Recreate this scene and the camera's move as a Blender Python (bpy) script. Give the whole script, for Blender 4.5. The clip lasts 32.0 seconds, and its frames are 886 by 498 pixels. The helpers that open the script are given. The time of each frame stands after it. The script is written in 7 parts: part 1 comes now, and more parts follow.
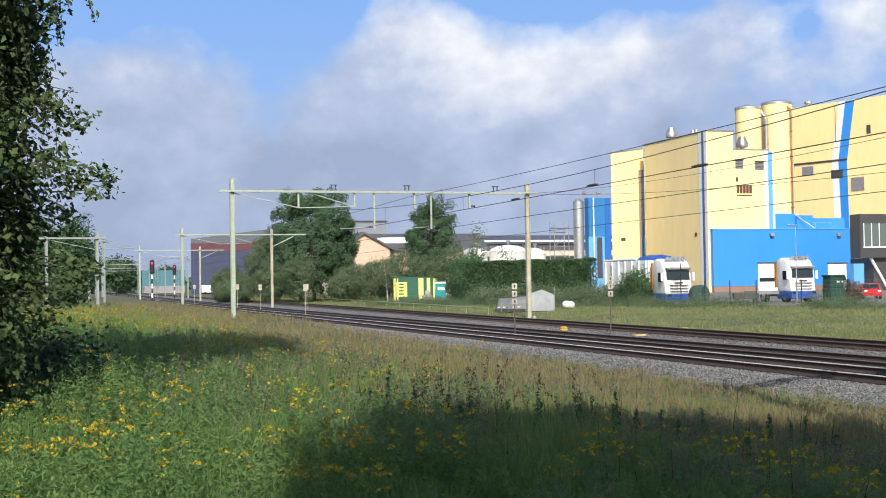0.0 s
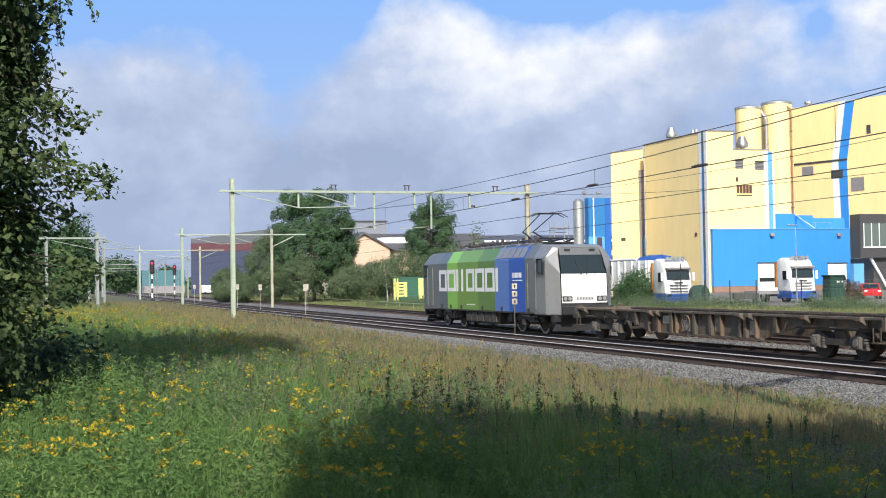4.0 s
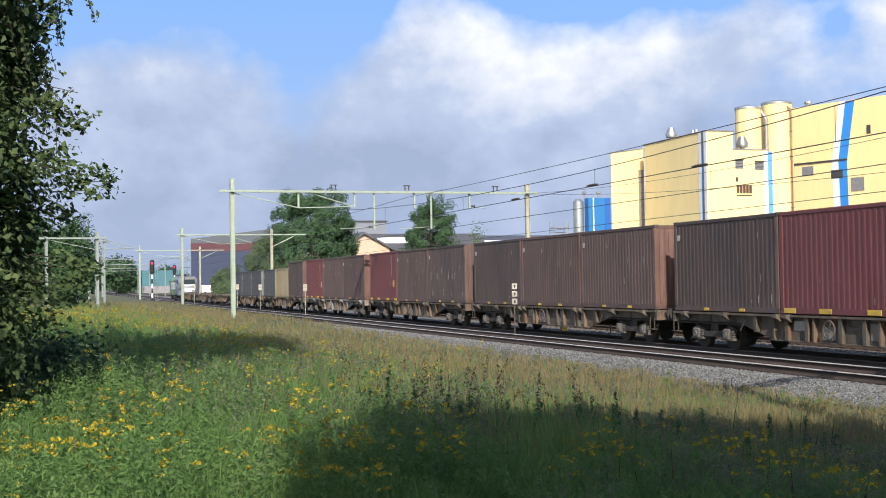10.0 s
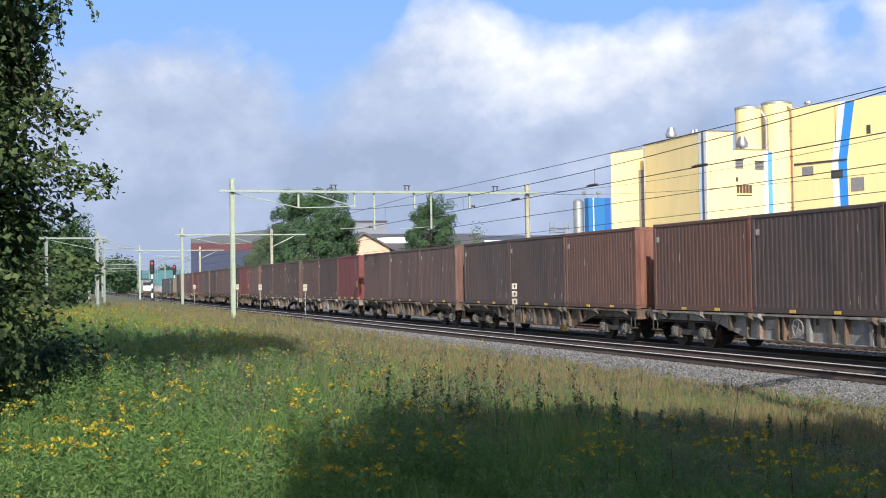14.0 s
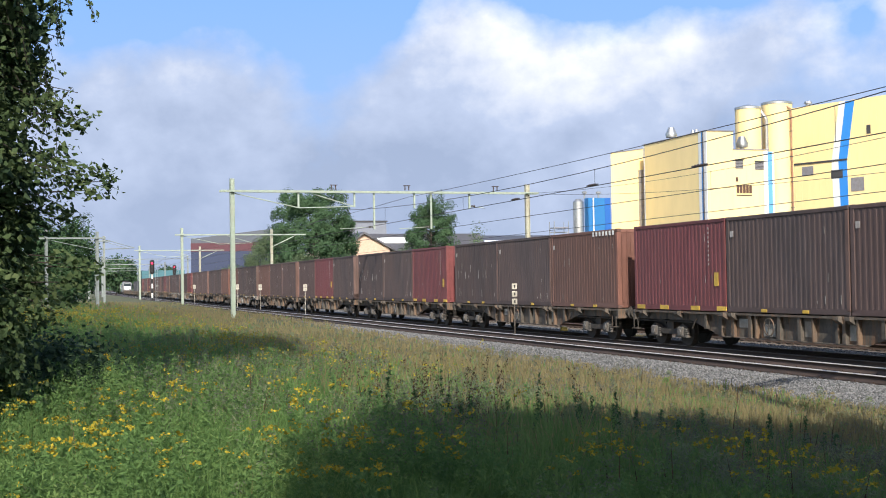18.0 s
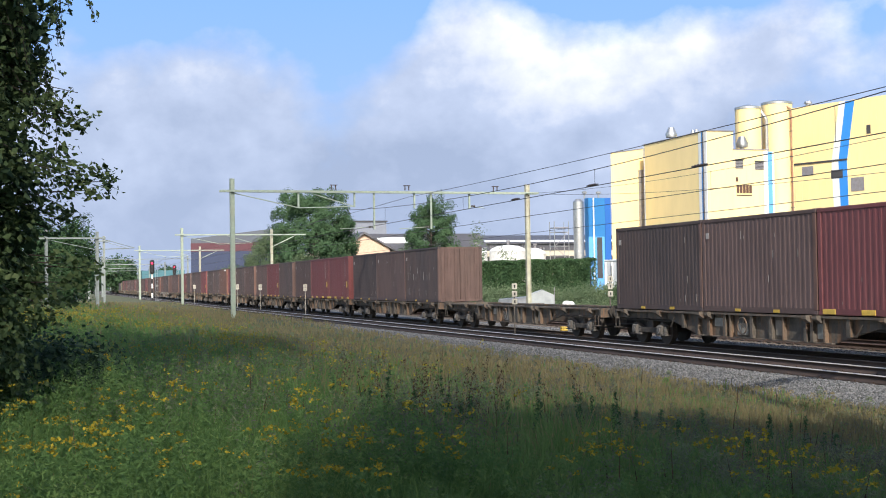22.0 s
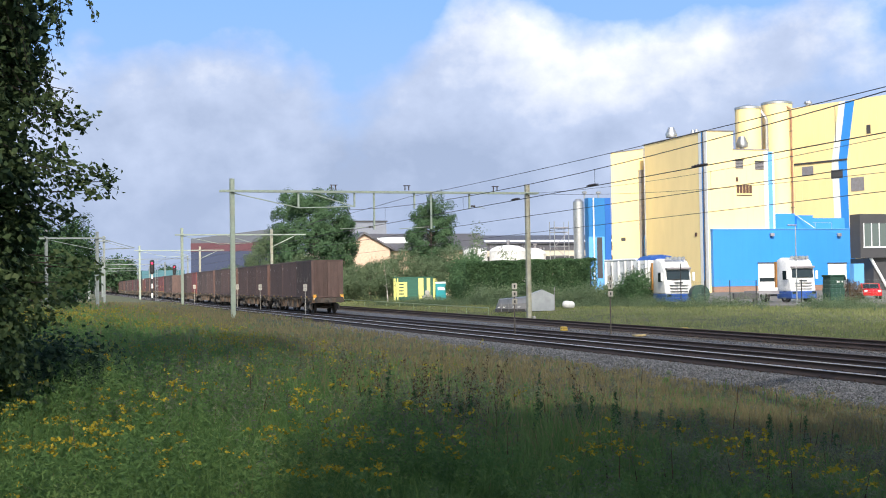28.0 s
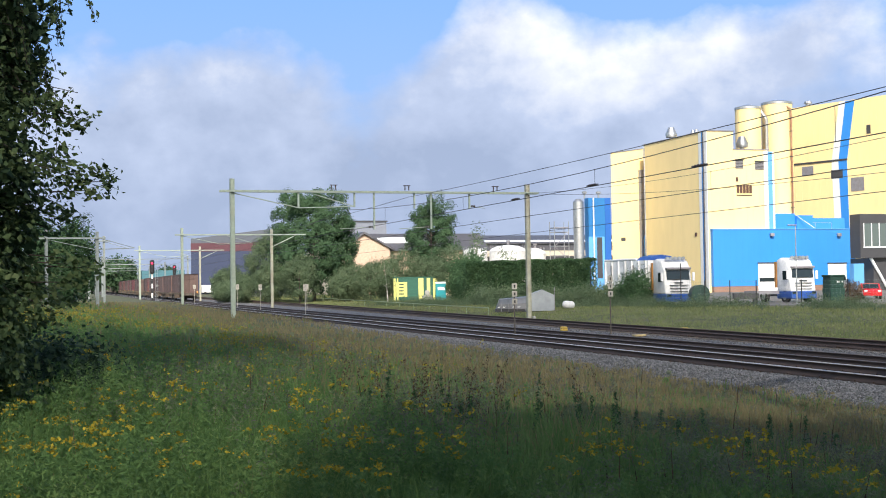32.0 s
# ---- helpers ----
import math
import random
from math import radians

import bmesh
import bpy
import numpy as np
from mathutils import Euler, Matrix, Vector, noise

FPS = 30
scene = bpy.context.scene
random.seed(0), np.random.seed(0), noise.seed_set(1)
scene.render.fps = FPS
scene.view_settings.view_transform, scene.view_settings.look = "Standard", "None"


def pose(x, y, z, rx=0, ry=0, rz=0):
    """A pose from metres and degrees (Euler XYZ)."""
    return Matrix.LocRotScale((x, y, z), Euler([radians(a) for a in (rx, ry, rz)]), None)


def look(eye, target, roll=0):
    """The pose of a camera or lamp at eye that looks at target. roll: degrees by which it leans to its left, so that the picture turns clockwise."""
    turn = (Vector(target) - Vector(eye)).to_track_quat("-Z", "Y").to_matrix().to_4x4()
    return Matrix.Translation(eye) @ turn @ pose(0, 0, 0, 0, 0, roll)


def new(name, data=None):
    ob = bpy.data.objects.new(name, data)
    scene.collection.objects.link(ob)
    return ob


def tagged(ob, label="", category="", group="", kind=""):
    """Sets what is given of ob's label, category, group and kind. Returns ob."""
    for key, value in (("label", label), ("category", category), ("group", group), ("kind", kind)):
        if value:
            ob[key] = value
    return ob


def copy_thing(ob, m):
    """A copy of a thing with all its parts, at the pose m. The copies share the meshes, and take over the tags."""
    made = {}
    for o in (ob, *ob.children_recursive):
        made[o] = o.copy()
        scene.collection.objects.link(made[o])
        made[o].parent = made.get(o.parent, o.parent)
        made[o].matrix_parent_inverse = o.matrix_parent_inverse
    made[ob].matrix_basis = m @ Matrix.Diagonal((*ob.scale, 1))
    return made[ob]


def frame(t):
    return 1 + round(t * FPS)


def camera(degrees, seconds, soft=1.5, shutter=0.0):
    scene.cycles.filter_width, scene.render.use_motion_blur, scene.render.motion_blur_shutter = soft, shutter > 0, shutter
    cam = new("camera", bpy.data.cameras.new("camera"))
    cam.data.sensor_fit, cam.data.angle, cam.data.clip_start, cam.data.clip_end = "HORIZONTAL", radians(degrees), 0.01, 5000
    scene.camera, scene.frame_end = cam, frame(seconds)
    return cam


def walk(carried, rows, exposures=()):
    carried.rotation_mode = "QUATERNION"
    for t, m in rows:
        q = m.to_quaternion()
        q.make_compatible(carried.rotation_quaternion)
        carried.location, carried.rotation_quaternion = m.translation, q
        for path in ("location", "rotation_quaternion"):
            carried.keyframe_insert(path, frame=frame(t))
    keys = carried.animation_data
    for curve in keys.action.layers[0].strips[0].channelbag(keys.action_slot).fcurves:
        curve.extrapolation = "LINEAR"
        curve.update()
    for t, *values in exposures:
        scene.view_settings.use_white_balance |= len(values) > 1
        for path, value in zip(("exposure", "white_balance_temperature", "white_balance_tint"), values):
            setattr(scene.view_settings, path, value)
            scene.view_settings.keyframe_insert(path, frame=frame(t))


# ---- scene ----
# Straight double line with a siding beside an industrial estate; a container train passes.
EYE = Vector((0.0, 0.0, 2.23))
YAW, PITCH, ROLL = radians(18.53), radians(1.50), 0.92
cam = camera(38.75, 32.0, 1.0)
AIM = Vector((math.sin(YAW) * math.cos(PITCH), math.cos(YAW) * math.cos(PITCH), math.sin(PITCH)))
STAND = look(EYE, EYE + AIM, -ROLL)
walk(cam, [(0.0, STAND), (32.0, STAND)], [(0.0, 0.24), (3.0, 0.30), (8.0, 0.35), (14.0, 0.38), (21.0, 0.46), (25.0, 0.48), (32.0, 0.42)])

# ---- daylight ----
SUN_AZ, SUN_EL = radians(17.0), radians(36.5)      # the sun stands behind the camera, slightly to the field's side
world = bpy.data.worlds.new("daylight")
scene.world = world
world.use_nodes = True
wn = world.node_tree.nodes
sky = wn.new("ShaderNodeTexSky")
sky.sky_type, sky.sun_disc = "NISHITA", False
sky.sun_elevation, sky.sun_rotation = SUN_EL, math.pi + SUN_AZ
sky.air_density, sky.dust_density = 1.0, 1.5
world.node_tree.links.new(sky.outputs[0], wn["Background"].inputs[0])
wn["Background"].inputs[1].default_value = 0.135
sun = new("sun", bpy.data.lights.new("sun", "SUN"))
sun.data.energy, sun.data.angle, sun.data.color = 4.6, radians(0.6), (1.0, 0.93, 0.82)
TO_SUN = Vector((-math.sin(SUN_AZ) * math.cos(SUN_EL), -math.cos(SUN_AZ) * math.cos(SUN_EL), math.sin(SUN_EL)))
sun.matrix_world = look(TO_SUN * 200, (0, 0, 0))


# ---- materials ----
def nodes(name):
    m = bpy.data.materials.new(name)
    m.use_nodes = True
    t = m.node_tree
    return m, t, t.nodes["Principled BSDF"]


def ramp(t, src, stops):
    r = t.nodes.new("ShaderNodeValToRGB")
    while len(r.color_ramp.elements) < len(stops):
        r.color_ramp.elements.new(0.5)
    for e, (p, c) in zip(r.color_ramp.elements, stops):
        e.position, e.color = p, (*c, 1)
    t.links.new(src, r.inputs[0])
    return r.outputs[0]


def mixed(t, fac, a, b, mode="MIX"):
    n = t.nodes.new("ShaderNodeMix")
    n.data_type, n.blend_type = "RGBA", mode
    for k, v in ((0, fac), (6, a), (7, b)):
        if hasattr(v, "is_linked"):
            t.links.new(v, n.inputs[k])
        else:
            n.inputs[k].default_value = v if k == 0 else (*v, 1)
    return n.outputs[2]


def coords(t, scale=(1, 1, 1), kind="Object"):
    c, m = t.nodes.new("ShaderNodeTexCoord"), t.nodes.new("ShaderNodeMapping")
    m.inputs["Scale"].default_value = scale
    t.links.new(c.outputs[kind], m.inputs[0])
    return m.outputs[0]


def noised(t, vec, scale, detail=4.0, rough=0.6):
    n = t.nodes.new("ShaderNodeTexNoise")
    n.inputs["Scale"].default_value, n.inputs["Detail"].default_value, n.inputs["Roughness"].default_value = scale, detail, rough
    t.links.new(vec, n.inputs["Vector"])
    return n.outputs["Fac"]


def paint(name, col, rough=0.5, metal=0.0, dirt=None, amount=0.35, grain=6.0, stretch=(1, 1, 1), bump=0.1, vary=0.12, spec=0.5):
    """A worn surface: two scales of variation, a dirt colour in patches, and fine relief."""
    m, t, b = nodes(name)
    v = coords(t, stretch)
    n1, n2 = noised(t, v, grain), noised(t, v, grain * 0.17, 3.0)
    dark = tuple(c * (1 - vary * 1.6) for c in col)
    light = tuple(min(1, c * (1 + vary)) for c in col)
    base = ramp(t, n1, [(0.3, dark), (0.7, light)])
    if dirt:
        f = ramp(t, n2, [(0.42, (0, 0, 0)), (0.68, (amount,) * 3)])
        base = mixed(t, f, base, dirt)
    info = t.nodes.new("ShaderNodeObjectInfo")
    h = t.nodes.new("ShaderNodeHueSaturation")
    mr = t.nodes.new("ShaderNodeMapRange")
    mr.inputs[3].default_value, mr.inputs[4].default_value = 1 - vary, 1 + vary
    t.links.new(info.outputs["Random"], mr.inputs[0])
    t.links.new(mr.outputs[0], h.inputs["Value"])
    t.links.new(base, h.inputs["Color"])
    t.links.new(h.outputs[0], b.inputs["Base Color"])
    b.inputs["Roughness"].default_value, b.inputs["Metallic"].default_value = rough, metal
    b.inputs["Specular IOR Level"].default_value = spec
    if bump:
        bp = t.nodes.new("ShaderNodeBump")
        bp.inputs["Strength"].default_value, bp.inputs["Distance"].default_value = bump, 0.02
        t.links.new(n1, bp.inputs["Height"])
        t.links.new(bp.outputs[0], b.inputs["Normal"])
    return m


def leafy(name, a, b_, c, through_light=0.35, drift_size=0.0, island=1.0):
    """Foliage: colour by leaf and, with drift_size, by drifts of that many metres; slightly translucent."""
    m, t, b = nodes(name)
    g = t.nodes.new("ShaderNodeNewGeometry")
    f = g.outputs["Random Per Island"]
    if drift_size:
        v = coords(t)
        n1, n2 = noised(t, v, 1.0 / drift_size, 3, 0.55), noised(t, v, 4.5 / drift_size, 2, 0.5)
        mp = t.nodes.new("ShaderNodeMath")
        mp.operation = "MULTIPLY_ADD"
        t.links.new(n2, mp.inputs[0])
        mp.inputs[1].default_value = 0.6
        t.links.new(n1, mp.inputs[2])
        mr = t.nodes.new("ShaderNodeMapRange")
        mr.inputs[1].default_value, mr.inputs[2].default_value = 0.55, 1.05
        t.links.new(mp.outputs[0], mr.inputs[0])
        mx = t.nodes.new("ShaderNodeMix")
        mx.inputs[0].default_value = island
        t.links.new(mr.outputs[0], mx.inputs[2])
        t.links.new(f, mx.inputs[3])
        f = mx.outputs[0]
    col = ramp(t, f, [(0.0, a), (0.55, b_), (1.0, c)])
    t.links.new(col, b.inputs["Base Color"])
    b.inputs["Roughness"].default_value = 0.65
    b.inputs["Specular IOR Level"].default_value = 0.15
    tr = t.nodes.new("ShaderNodeBsdfTranslucent")
    t.links.new(col, tr.inputs[0])
    mx = t.nodes.new("ShaderNodeMixShader")
    mx.inputs[0].default_value = through_light
    t.links.new(b.outputs[0], mx.inputs[1])
    t.links.new(tr.outputs[0], mx.inputs[2])
    t.links.new(mx.outputs[0], t.nodes["Material Output"].inputs[0])
    return m


def glowing(name, col, strength):
    m, t, b = nodes(name)
    b.inputs["Base Color"].default_value = (*col, 1)
    b.inputs["Emission Color"].default_value = (*col, 1)
    b.inputs["Emission Strength"].default_value = strength
    return m


def glassy(name, col=(0.02, 0.03, 0.035), rough=0.05):
    m, t, b = nodes(name)
    b.inputs["Base Color"].default_value = (*col, 1)
    b.inputs["Roughness"].default_value = rough
    b.inputs["Specular IOR Level"].default_value = 0.45
    return m


# ---- mesh helpers ----
def box(bm, x0, x1, y0, y1, z0, z1):
    v = [bm.verts.new(p) for p in ((x0, y0, z0), (x1, y0, z0), (x1, y1, z0), (x0, y1, z0), (x0, y0, z1), (x1, y0, z1), (x1, y1, z1), (x0, y1, z1))]
    for f in ((3, 2, 1, 0), (4, 5, 6, 7), (0, 1, 5, 4), (1, 2, 6, 5), (2, 3, 7, 6), (3, 0, 4, 7)):
        bm.faces.new([v[i] for i in f])
    return bm


def soft_box(bm, x0, x1, y0, y1, z0, z1, r=0.03, seg=2):
    b2 = box(bmesh.new(), x0, x1, y0, y1, z0, z1)
    bmesh.ops.bevel(b2, geom=b2.edges[:], offset=r, segments=seg, affect="EDGES", profile=0.5)
    merge(bm, b2)
    return bm


def merge(bm, other):
    me = bpy.data.meshes.new("tmp")
    other.to_mesh(me)
    other.free()
    bm.from_mesh(me)
    bpy.data.meshes.remove(me)


def tube(bm, a, b, r, n=8, r2=None, caps=True):
    a, b = Vector(a), Vector(b)
    r2 = r if r2 is None else r2
    q = (b - a).to_track_quat("Z", "Y")
    ra = [bm.verts.new(a + q @ Vector((r * math.cos(k * 2 * math.pi / n), r * math.sin(k * 2 * math.pi / n), 0))) for k in range(n)]
    rb = [bm.verts.new(b + q @ Vector((r2 * math.cos(k * 2 * math.pi / n), r2 * math.sin(k * 2 * math.pi / n), 0))) for k in range(n)]
    for k in range(n):
        bm.faces.new((ra[k], ra[(k + 1) % n], rb[(k + 1) % n], rb[k]))
    if caps:
        bm.faces.new(ra[::-1])
        bm.faces.new(rb)
    return bm


def cable(bm, pts, r, n=5):
    """A thin cable through points that run mainly along y."""
    rings = [[bm.verts.new((x + r * math.cos(k * 2 * math.pi / n), y, z + r * math.sin(k * 2 * math.pi / n))) for k in range(n)] for x, y, z in pts]
    for p, q in zip(rings, rings[1:]):
        for k in range(n):
            bm.faces.new((p[k], p[(k + 1) % n], q[(k + 1) % n], q[k]))
    return bm


def prism(bm, outline, axis, d0, d1):
    """Extrudes a closed outline of pairs along an axis from d0 to d1."""
    def at(p, d):
        return {"x": (d, p[0], p[1]), "y": (p[0], d, p[1]), "z": (p[0], p[1], d)}[axis]
    lo, hi = [bm.verts.new(at(p, d0)) for p in outline], [bm.verts.new(at(p, d1)) for p in outline]
    n = len(outline)
    for k in range(n):
        bm.faces.new((lo[k], lo[(k + 1) % n], hi[(k + 1) % n], hi[k]))
    bm.faces.new(lo[::-1])
    bm.faces.new(hi)
    return bm


def lathe(bm, c, prof, n=24):
    """Turns a profile of (radius, height) about the upright through c."""
    rings = [[bm.verts.new((c[0] + r * math.cos(k * 2 * math.pi / n), c[1] + r * math.sin(k * 2 * math.pi / n), c[2] + z)) for k in range(n)] for r, z in prof]
    for p, q in zip(rings, rings[1:]):
        for k in range(n):
            bm.faces.new((p[k], p[(k + 1) % n], q[(k + 1) % n], q[k]))
    bm.faces.new(rings[0][::-1])
    bm.faces.new(rings[-1])
    return bm


def mesh_of(name, bm, material, smooth=False):
    bmesh.ops.recalc_face_normals(bm, faces=bm.faces[:])
    me = bpy.data.meshes.new(name)
    bm.to_mesh(me)
    bm.free()
    me.materials.append(material)
    if smooth:
        me.shade_smooth()
        me.set_sharp_from_angle(angle=radians(40))
    return me


def part(name, bm, material, parent, label="", smooth=False):
    ob = new(name, bm if isinstance(bm, bpy.types.Mesh) else mesh_of(name, bm, material, smooth))
    ob.parent = parent
    return tagged(ob, label)


def thing(name, label, category, at=None, group="", kind=""):
    ob = new(name)
    ob.empty_display_size = 0.3
    ob.matrix_basis = at if at else Matrix()
    return tagged(ob, label, category, group, kind)


def solid(name, bm, material, label, category, at=None, group="", kind="", smooth=False):
    ob = new(name, mesh_of(name, bm, material, smooth))
    if at:
        ob.matrix_basis = at
    return tagged(ob, label, category, group, kind)


def soup(name, verts, faces, material):
    """A mesh from computed arrays."""
    me = bpy.data.meshes.new(name)
    verts, faces = np.asarray(verts, np.float32), np.asarray(faces, np.int32)
    nf, k = faces.shape
    me.vertices.add(len(verts))
    me.vertices.foreach_set("co", verts.ravel())
    me.loops.add(nf * k)
    me.loops.foreach_set("vertex_index", faces.ravel())
    me.polygons.add(nf)
    me.polygons.foreach_set("loop_start", np.arange(0, nf * k, k, dtype=np.int32))
    me.update(calc_edges=True)
    me.materials.append(material)
    return me


rng = np.random.default_rng(7)

# ---- plan: the line ----
TRACK = {"near": (17.65, 0.14), "middle": (21.65, 0.0), "siding": (25.6, 0.1)}   # centre line and rail height


def drift(y):
    """How far the line bends aside along its length."""
    if y < 60:
        return 0.0065 * max(0.0, y - 50)
    return 0.0065 * (y - 50) + 0.9e-4 * (y - 60) ** 2 if y < 200 else 2.739 + 0.0317 * (y - 200)


def spread(name, y):
    """The siding draws away from the running lines."""
    if name != "siding":
        return 0.0
    return 0.0 if y < 30 else min(0.024 * (y - 30), 2.2)


def ease(v, a, b):
    v = min(1.0, max(0.0, (v - a) / (b - a)))
    return v * v * (3 - 2 * v)


def ground_z(x, y):
    """The field lies a little above the rails near the camera and falls to the ballast."""
    s = min(1.0, max(0.0, (x - 1.0) / 13.0))
    s = s * s * (3 - 2 * s)
    low = -0.18 + 0.13 * ease(y, 24, 40) + 0.34 * ease(y, 42, 72) + 0.12 * ease(y, 80, 130)
    z = 0.5 + (low - 0.5) * s
    if x > 19:
        z = -0.16 + min(0.16, max(0.0, x - 30) * 0.02)
    return z + 0.06 * noise.noise(Vector((x * 0.13, y * 0.11, 0.3)))

# ---- palette ----
def grimy(name, dark, light, rust):
    """Old wagon steel: blotches, rust runs that hang down, fine grit."""
    m, t, b = nodes(name)
    v, u = coords(t), coords(t, (1.0, 1.0, 0.16))
    base = ramp(t, noised(t, v, 1.7, 6, 0.65), [(0.36, dark), (0.66, light)])
    base = mixed(t, ramp(t, noised(t, u, 5.0, 5, 0.65), [(0.50, (0, 0, 0)), (0.66, (0.8, 0.8, 0.8))]), base, rust)
    base = mixed(t, ramp(t, noised(t, v, 14.0, 4), [(0.52, (0, 0, 0)), (0.75, (0.55, 0.55, 0.55))]), base, tuple(c * 0.5 for c in dark))
    t.links.new(base, b.inputs["Base Color"])
    b.inputs["Roughness"].default_value = 0.8
    bp = t.nodes.new("ShaderNodeBump")
    bp.inputs["Strength"].default_value, bp.inputs["Distance"].default_value = 0.3, 0.02
    t.links.new(noised(t, v, 9.0, 4), bp.inputs["Height"])
    t.links.new(bp.outputs[0], b.inputs["Normal"])
    return m


M_GROUND, gt, gb = nodes("meadow_soil")
gv = coords(gt)
gcol = mixed(gt, ramp(gt, noised(gt, gv, 0.12, 5), [(0.40, (0, 0, 0)), (0.6, (1, 1, 1))]), (0.075, 0.09, 0.04), (0.13, 0.12, 0.065))
gcol = mixed(gt, ramp(gt, noised(gt, gv, 2.5, 6), [(0.35, (0, 0, 0)), (0.7, (0.6, 0.6, 0.6))]), gcol, (0.045, 0.06, 0.02))
gt.links.new(gcol, gb.inputs["Base Color"])
gb.inputs["Roughness"].default_value = 0.95
M_BALLAST, bt, bb = nodes("ballast_stone")
bv = coords(bt)
vor = bt.nodes.new("ShaderNodeTexVoronoi")
vor.inputs["Scale"].default_value = 16
bt.links.new(bv, vor.inputs["Vector"])
bcol = ramp(bt, vor.outputs["Color"], [(0.1, (0.075, 0.078, 0.082)), (0.6, (0.145, 0.148, 0.155)), (0.95, (0.25, 0.252, 0.26))])
bcol = mixed(bt, ramp(bt, noised(bt, bv, 0.6, 4), [(0.45, (0, 0, 0)), (0.75, (0.5, 0.5, 0.5))]), bcol, (0.15, 0.125, 0.105))
bt.links.new(bcol, bb.inputs["Base Color"])
bb.inputs["Roughness"].default_value = 0.95
bbp = bt.nodes.new("ShaderNodeBump")
bbp.inputs["Strength"].default_value, bbp.inputs["Distance"].default_value = 0.9, 0.04
bt.links.new(vor.outputs["Distance"], bbp.inputs["Height"])
bt.links.new(bbp.outputs[0], bb.inputs["Normal"])
M_STONE, st_, sb_ = nodes("loose_stone")
sg = st_.nodes.new("ShaderNodeNewGeometry")
st_.links.new(ramp(st_, sg.outputs["Random Per Island"], [(0, (0.075, 0.077, 0.078)), (0.5, (0.14, 0.142, 0.145)), (1, (0.24, 0.24, 0.24))]), sb_.inputs["Base Color"])
sb_.inputs["Roughness"].default_value = 0.9
M_RAIL = paint("rusty_rail", (0.080, 0.055, 0.044), 0.7, 0.2, (0.04, 0.028, 0.022), 0.6, 9, (1, 0.2, 1))
# pale non-metal colour carries the glint of the polished near rails
M_HEAD = paint("glint_pale_rail_head", (0.50, 0.485, 0.46), 0.4, 0.0, None, 0, 8, (1, 0.1, 1), 0.02, 0.05)
M_WORN = paint("half_bright_rail_head", (0.16, 0.13, 0.115), 0.5, 0.2, None, 0, 8, (1, 0.1, 1), 0.02, 0.05)
M_DULL = paint("dull_rail_head", (0.13, 0.08, 0.06), 0.6, 0.3, None, 0, 8, (1, 0.1, 1), 0.02, 0.05)
M_SLEEPER = paint("creosoted_sleeper", (0.095, 0.08, 0.068), 0.9, 0, (0.16, 0.145, 0.13), 0.5, 7, (0.5, 3, 1), 0.4)
M_MAST = paint("green_grey_galvanised_mast", (0.36, 0.43, 0.36), 0.55, 0.1, (0.32, 0.33, 0.26), 0.4, 5)
M_OLDMAST = paint("weathered_mast", (0.42, 0.42, 0.34), 0.6, 0.1, (0.28, 0.22, 0.15), 0.5, 4)
M_FARMAST = paint("dull_grey_mast", (0.25, 0.285, 0.28), 0.6, 0.1, None, 0, 5)
M_WIRE = paint("dark_copper_wire", (0.045, 0.04, 0.04), 0.5, 0.6, None, 0, 5, bump=0)
M_INSUL = paint("brown_insulator", (0.06, 0.045, 0.04), 0.3)
M_CONC = paint("grey_concrete", (0.38, 0.37, 0.35), 0.9, 0, (0.2, 0.19, 0.16), 0.5, 5)
M_WHITE = paint("white_paint", (0.80, 0.80, 0.79), 0.4, 0, (0.5, 0.48, 0.44), 0.3, 3)
M_BLACK = paint("black_paint", (0.022, 0.022, 0.024), 0.5)
M_STEEL = paint("galvanised_steel", (0.50, 0.51, 0.52), 0.38, 0.8, (0.35, 0.34, 0.33), 0.4, 4)
M_YELLOW = paint("yellow_marking", (0.60, 0.40, 0.06), 0.5, 0, (0.35, 0.25, 0.08), 0.4, 6)
M_GLASS = glassy("dark_glass")
M_CAR_UNDER = grimy("underframe_grime", (0.034, 0.030, 0.027), (0.075, 0.064, 0.054), (0.11, 0.070, 0.045))
M_SILL = grimy("rust_brown_underframe", (0.066, 0.058, 0.050), (0.135, 0.116, 0.096), (0.20, 0.105, 0.055))
M_SILL_GREY = grimy("repainted_grey_underframe", (0.17, 0.165, 0.16), (0.33, 0.325, 0.315), (0.24, 0.125, 0.07))
M_WHEEL = paint("brown_wheel_steel", (0.045, 0.038, 0.033), 0.7, 0.2, (0.03, 0.026, 0.022), 0.5, 6)
M_RUSTRIB = grimy("rust_streaked_rib", (0.088, 0.068, 0.054), (0.155, 0.115, 0.086), (0.19, 0.115, 0.068))
M_AXLEBOX = grimy("dusty_axle_box", (0.085, 0.080, 0.075), (0.16, 0.15, 0.14), (0.12, 0.085, 0.06))
M_TYRE = paint("bare_wheel_tread", (0.40, 0.39, 0.37), 0.3, 0.9, None, 0, 6, bump=0)

# ---- sky backdrop with drifting clouds ----
M_SKY, kt, kb = nodes("cloudy_sky")
kt.nodes.remove(kb)
tc = kt.nodes.new("ShaderNodeTexCoord")
sx = kt.nodes.new("ShaderNodeSeparateXYZ")
kt.links.new(tc.outputs["Object"], sx.inputs[0])


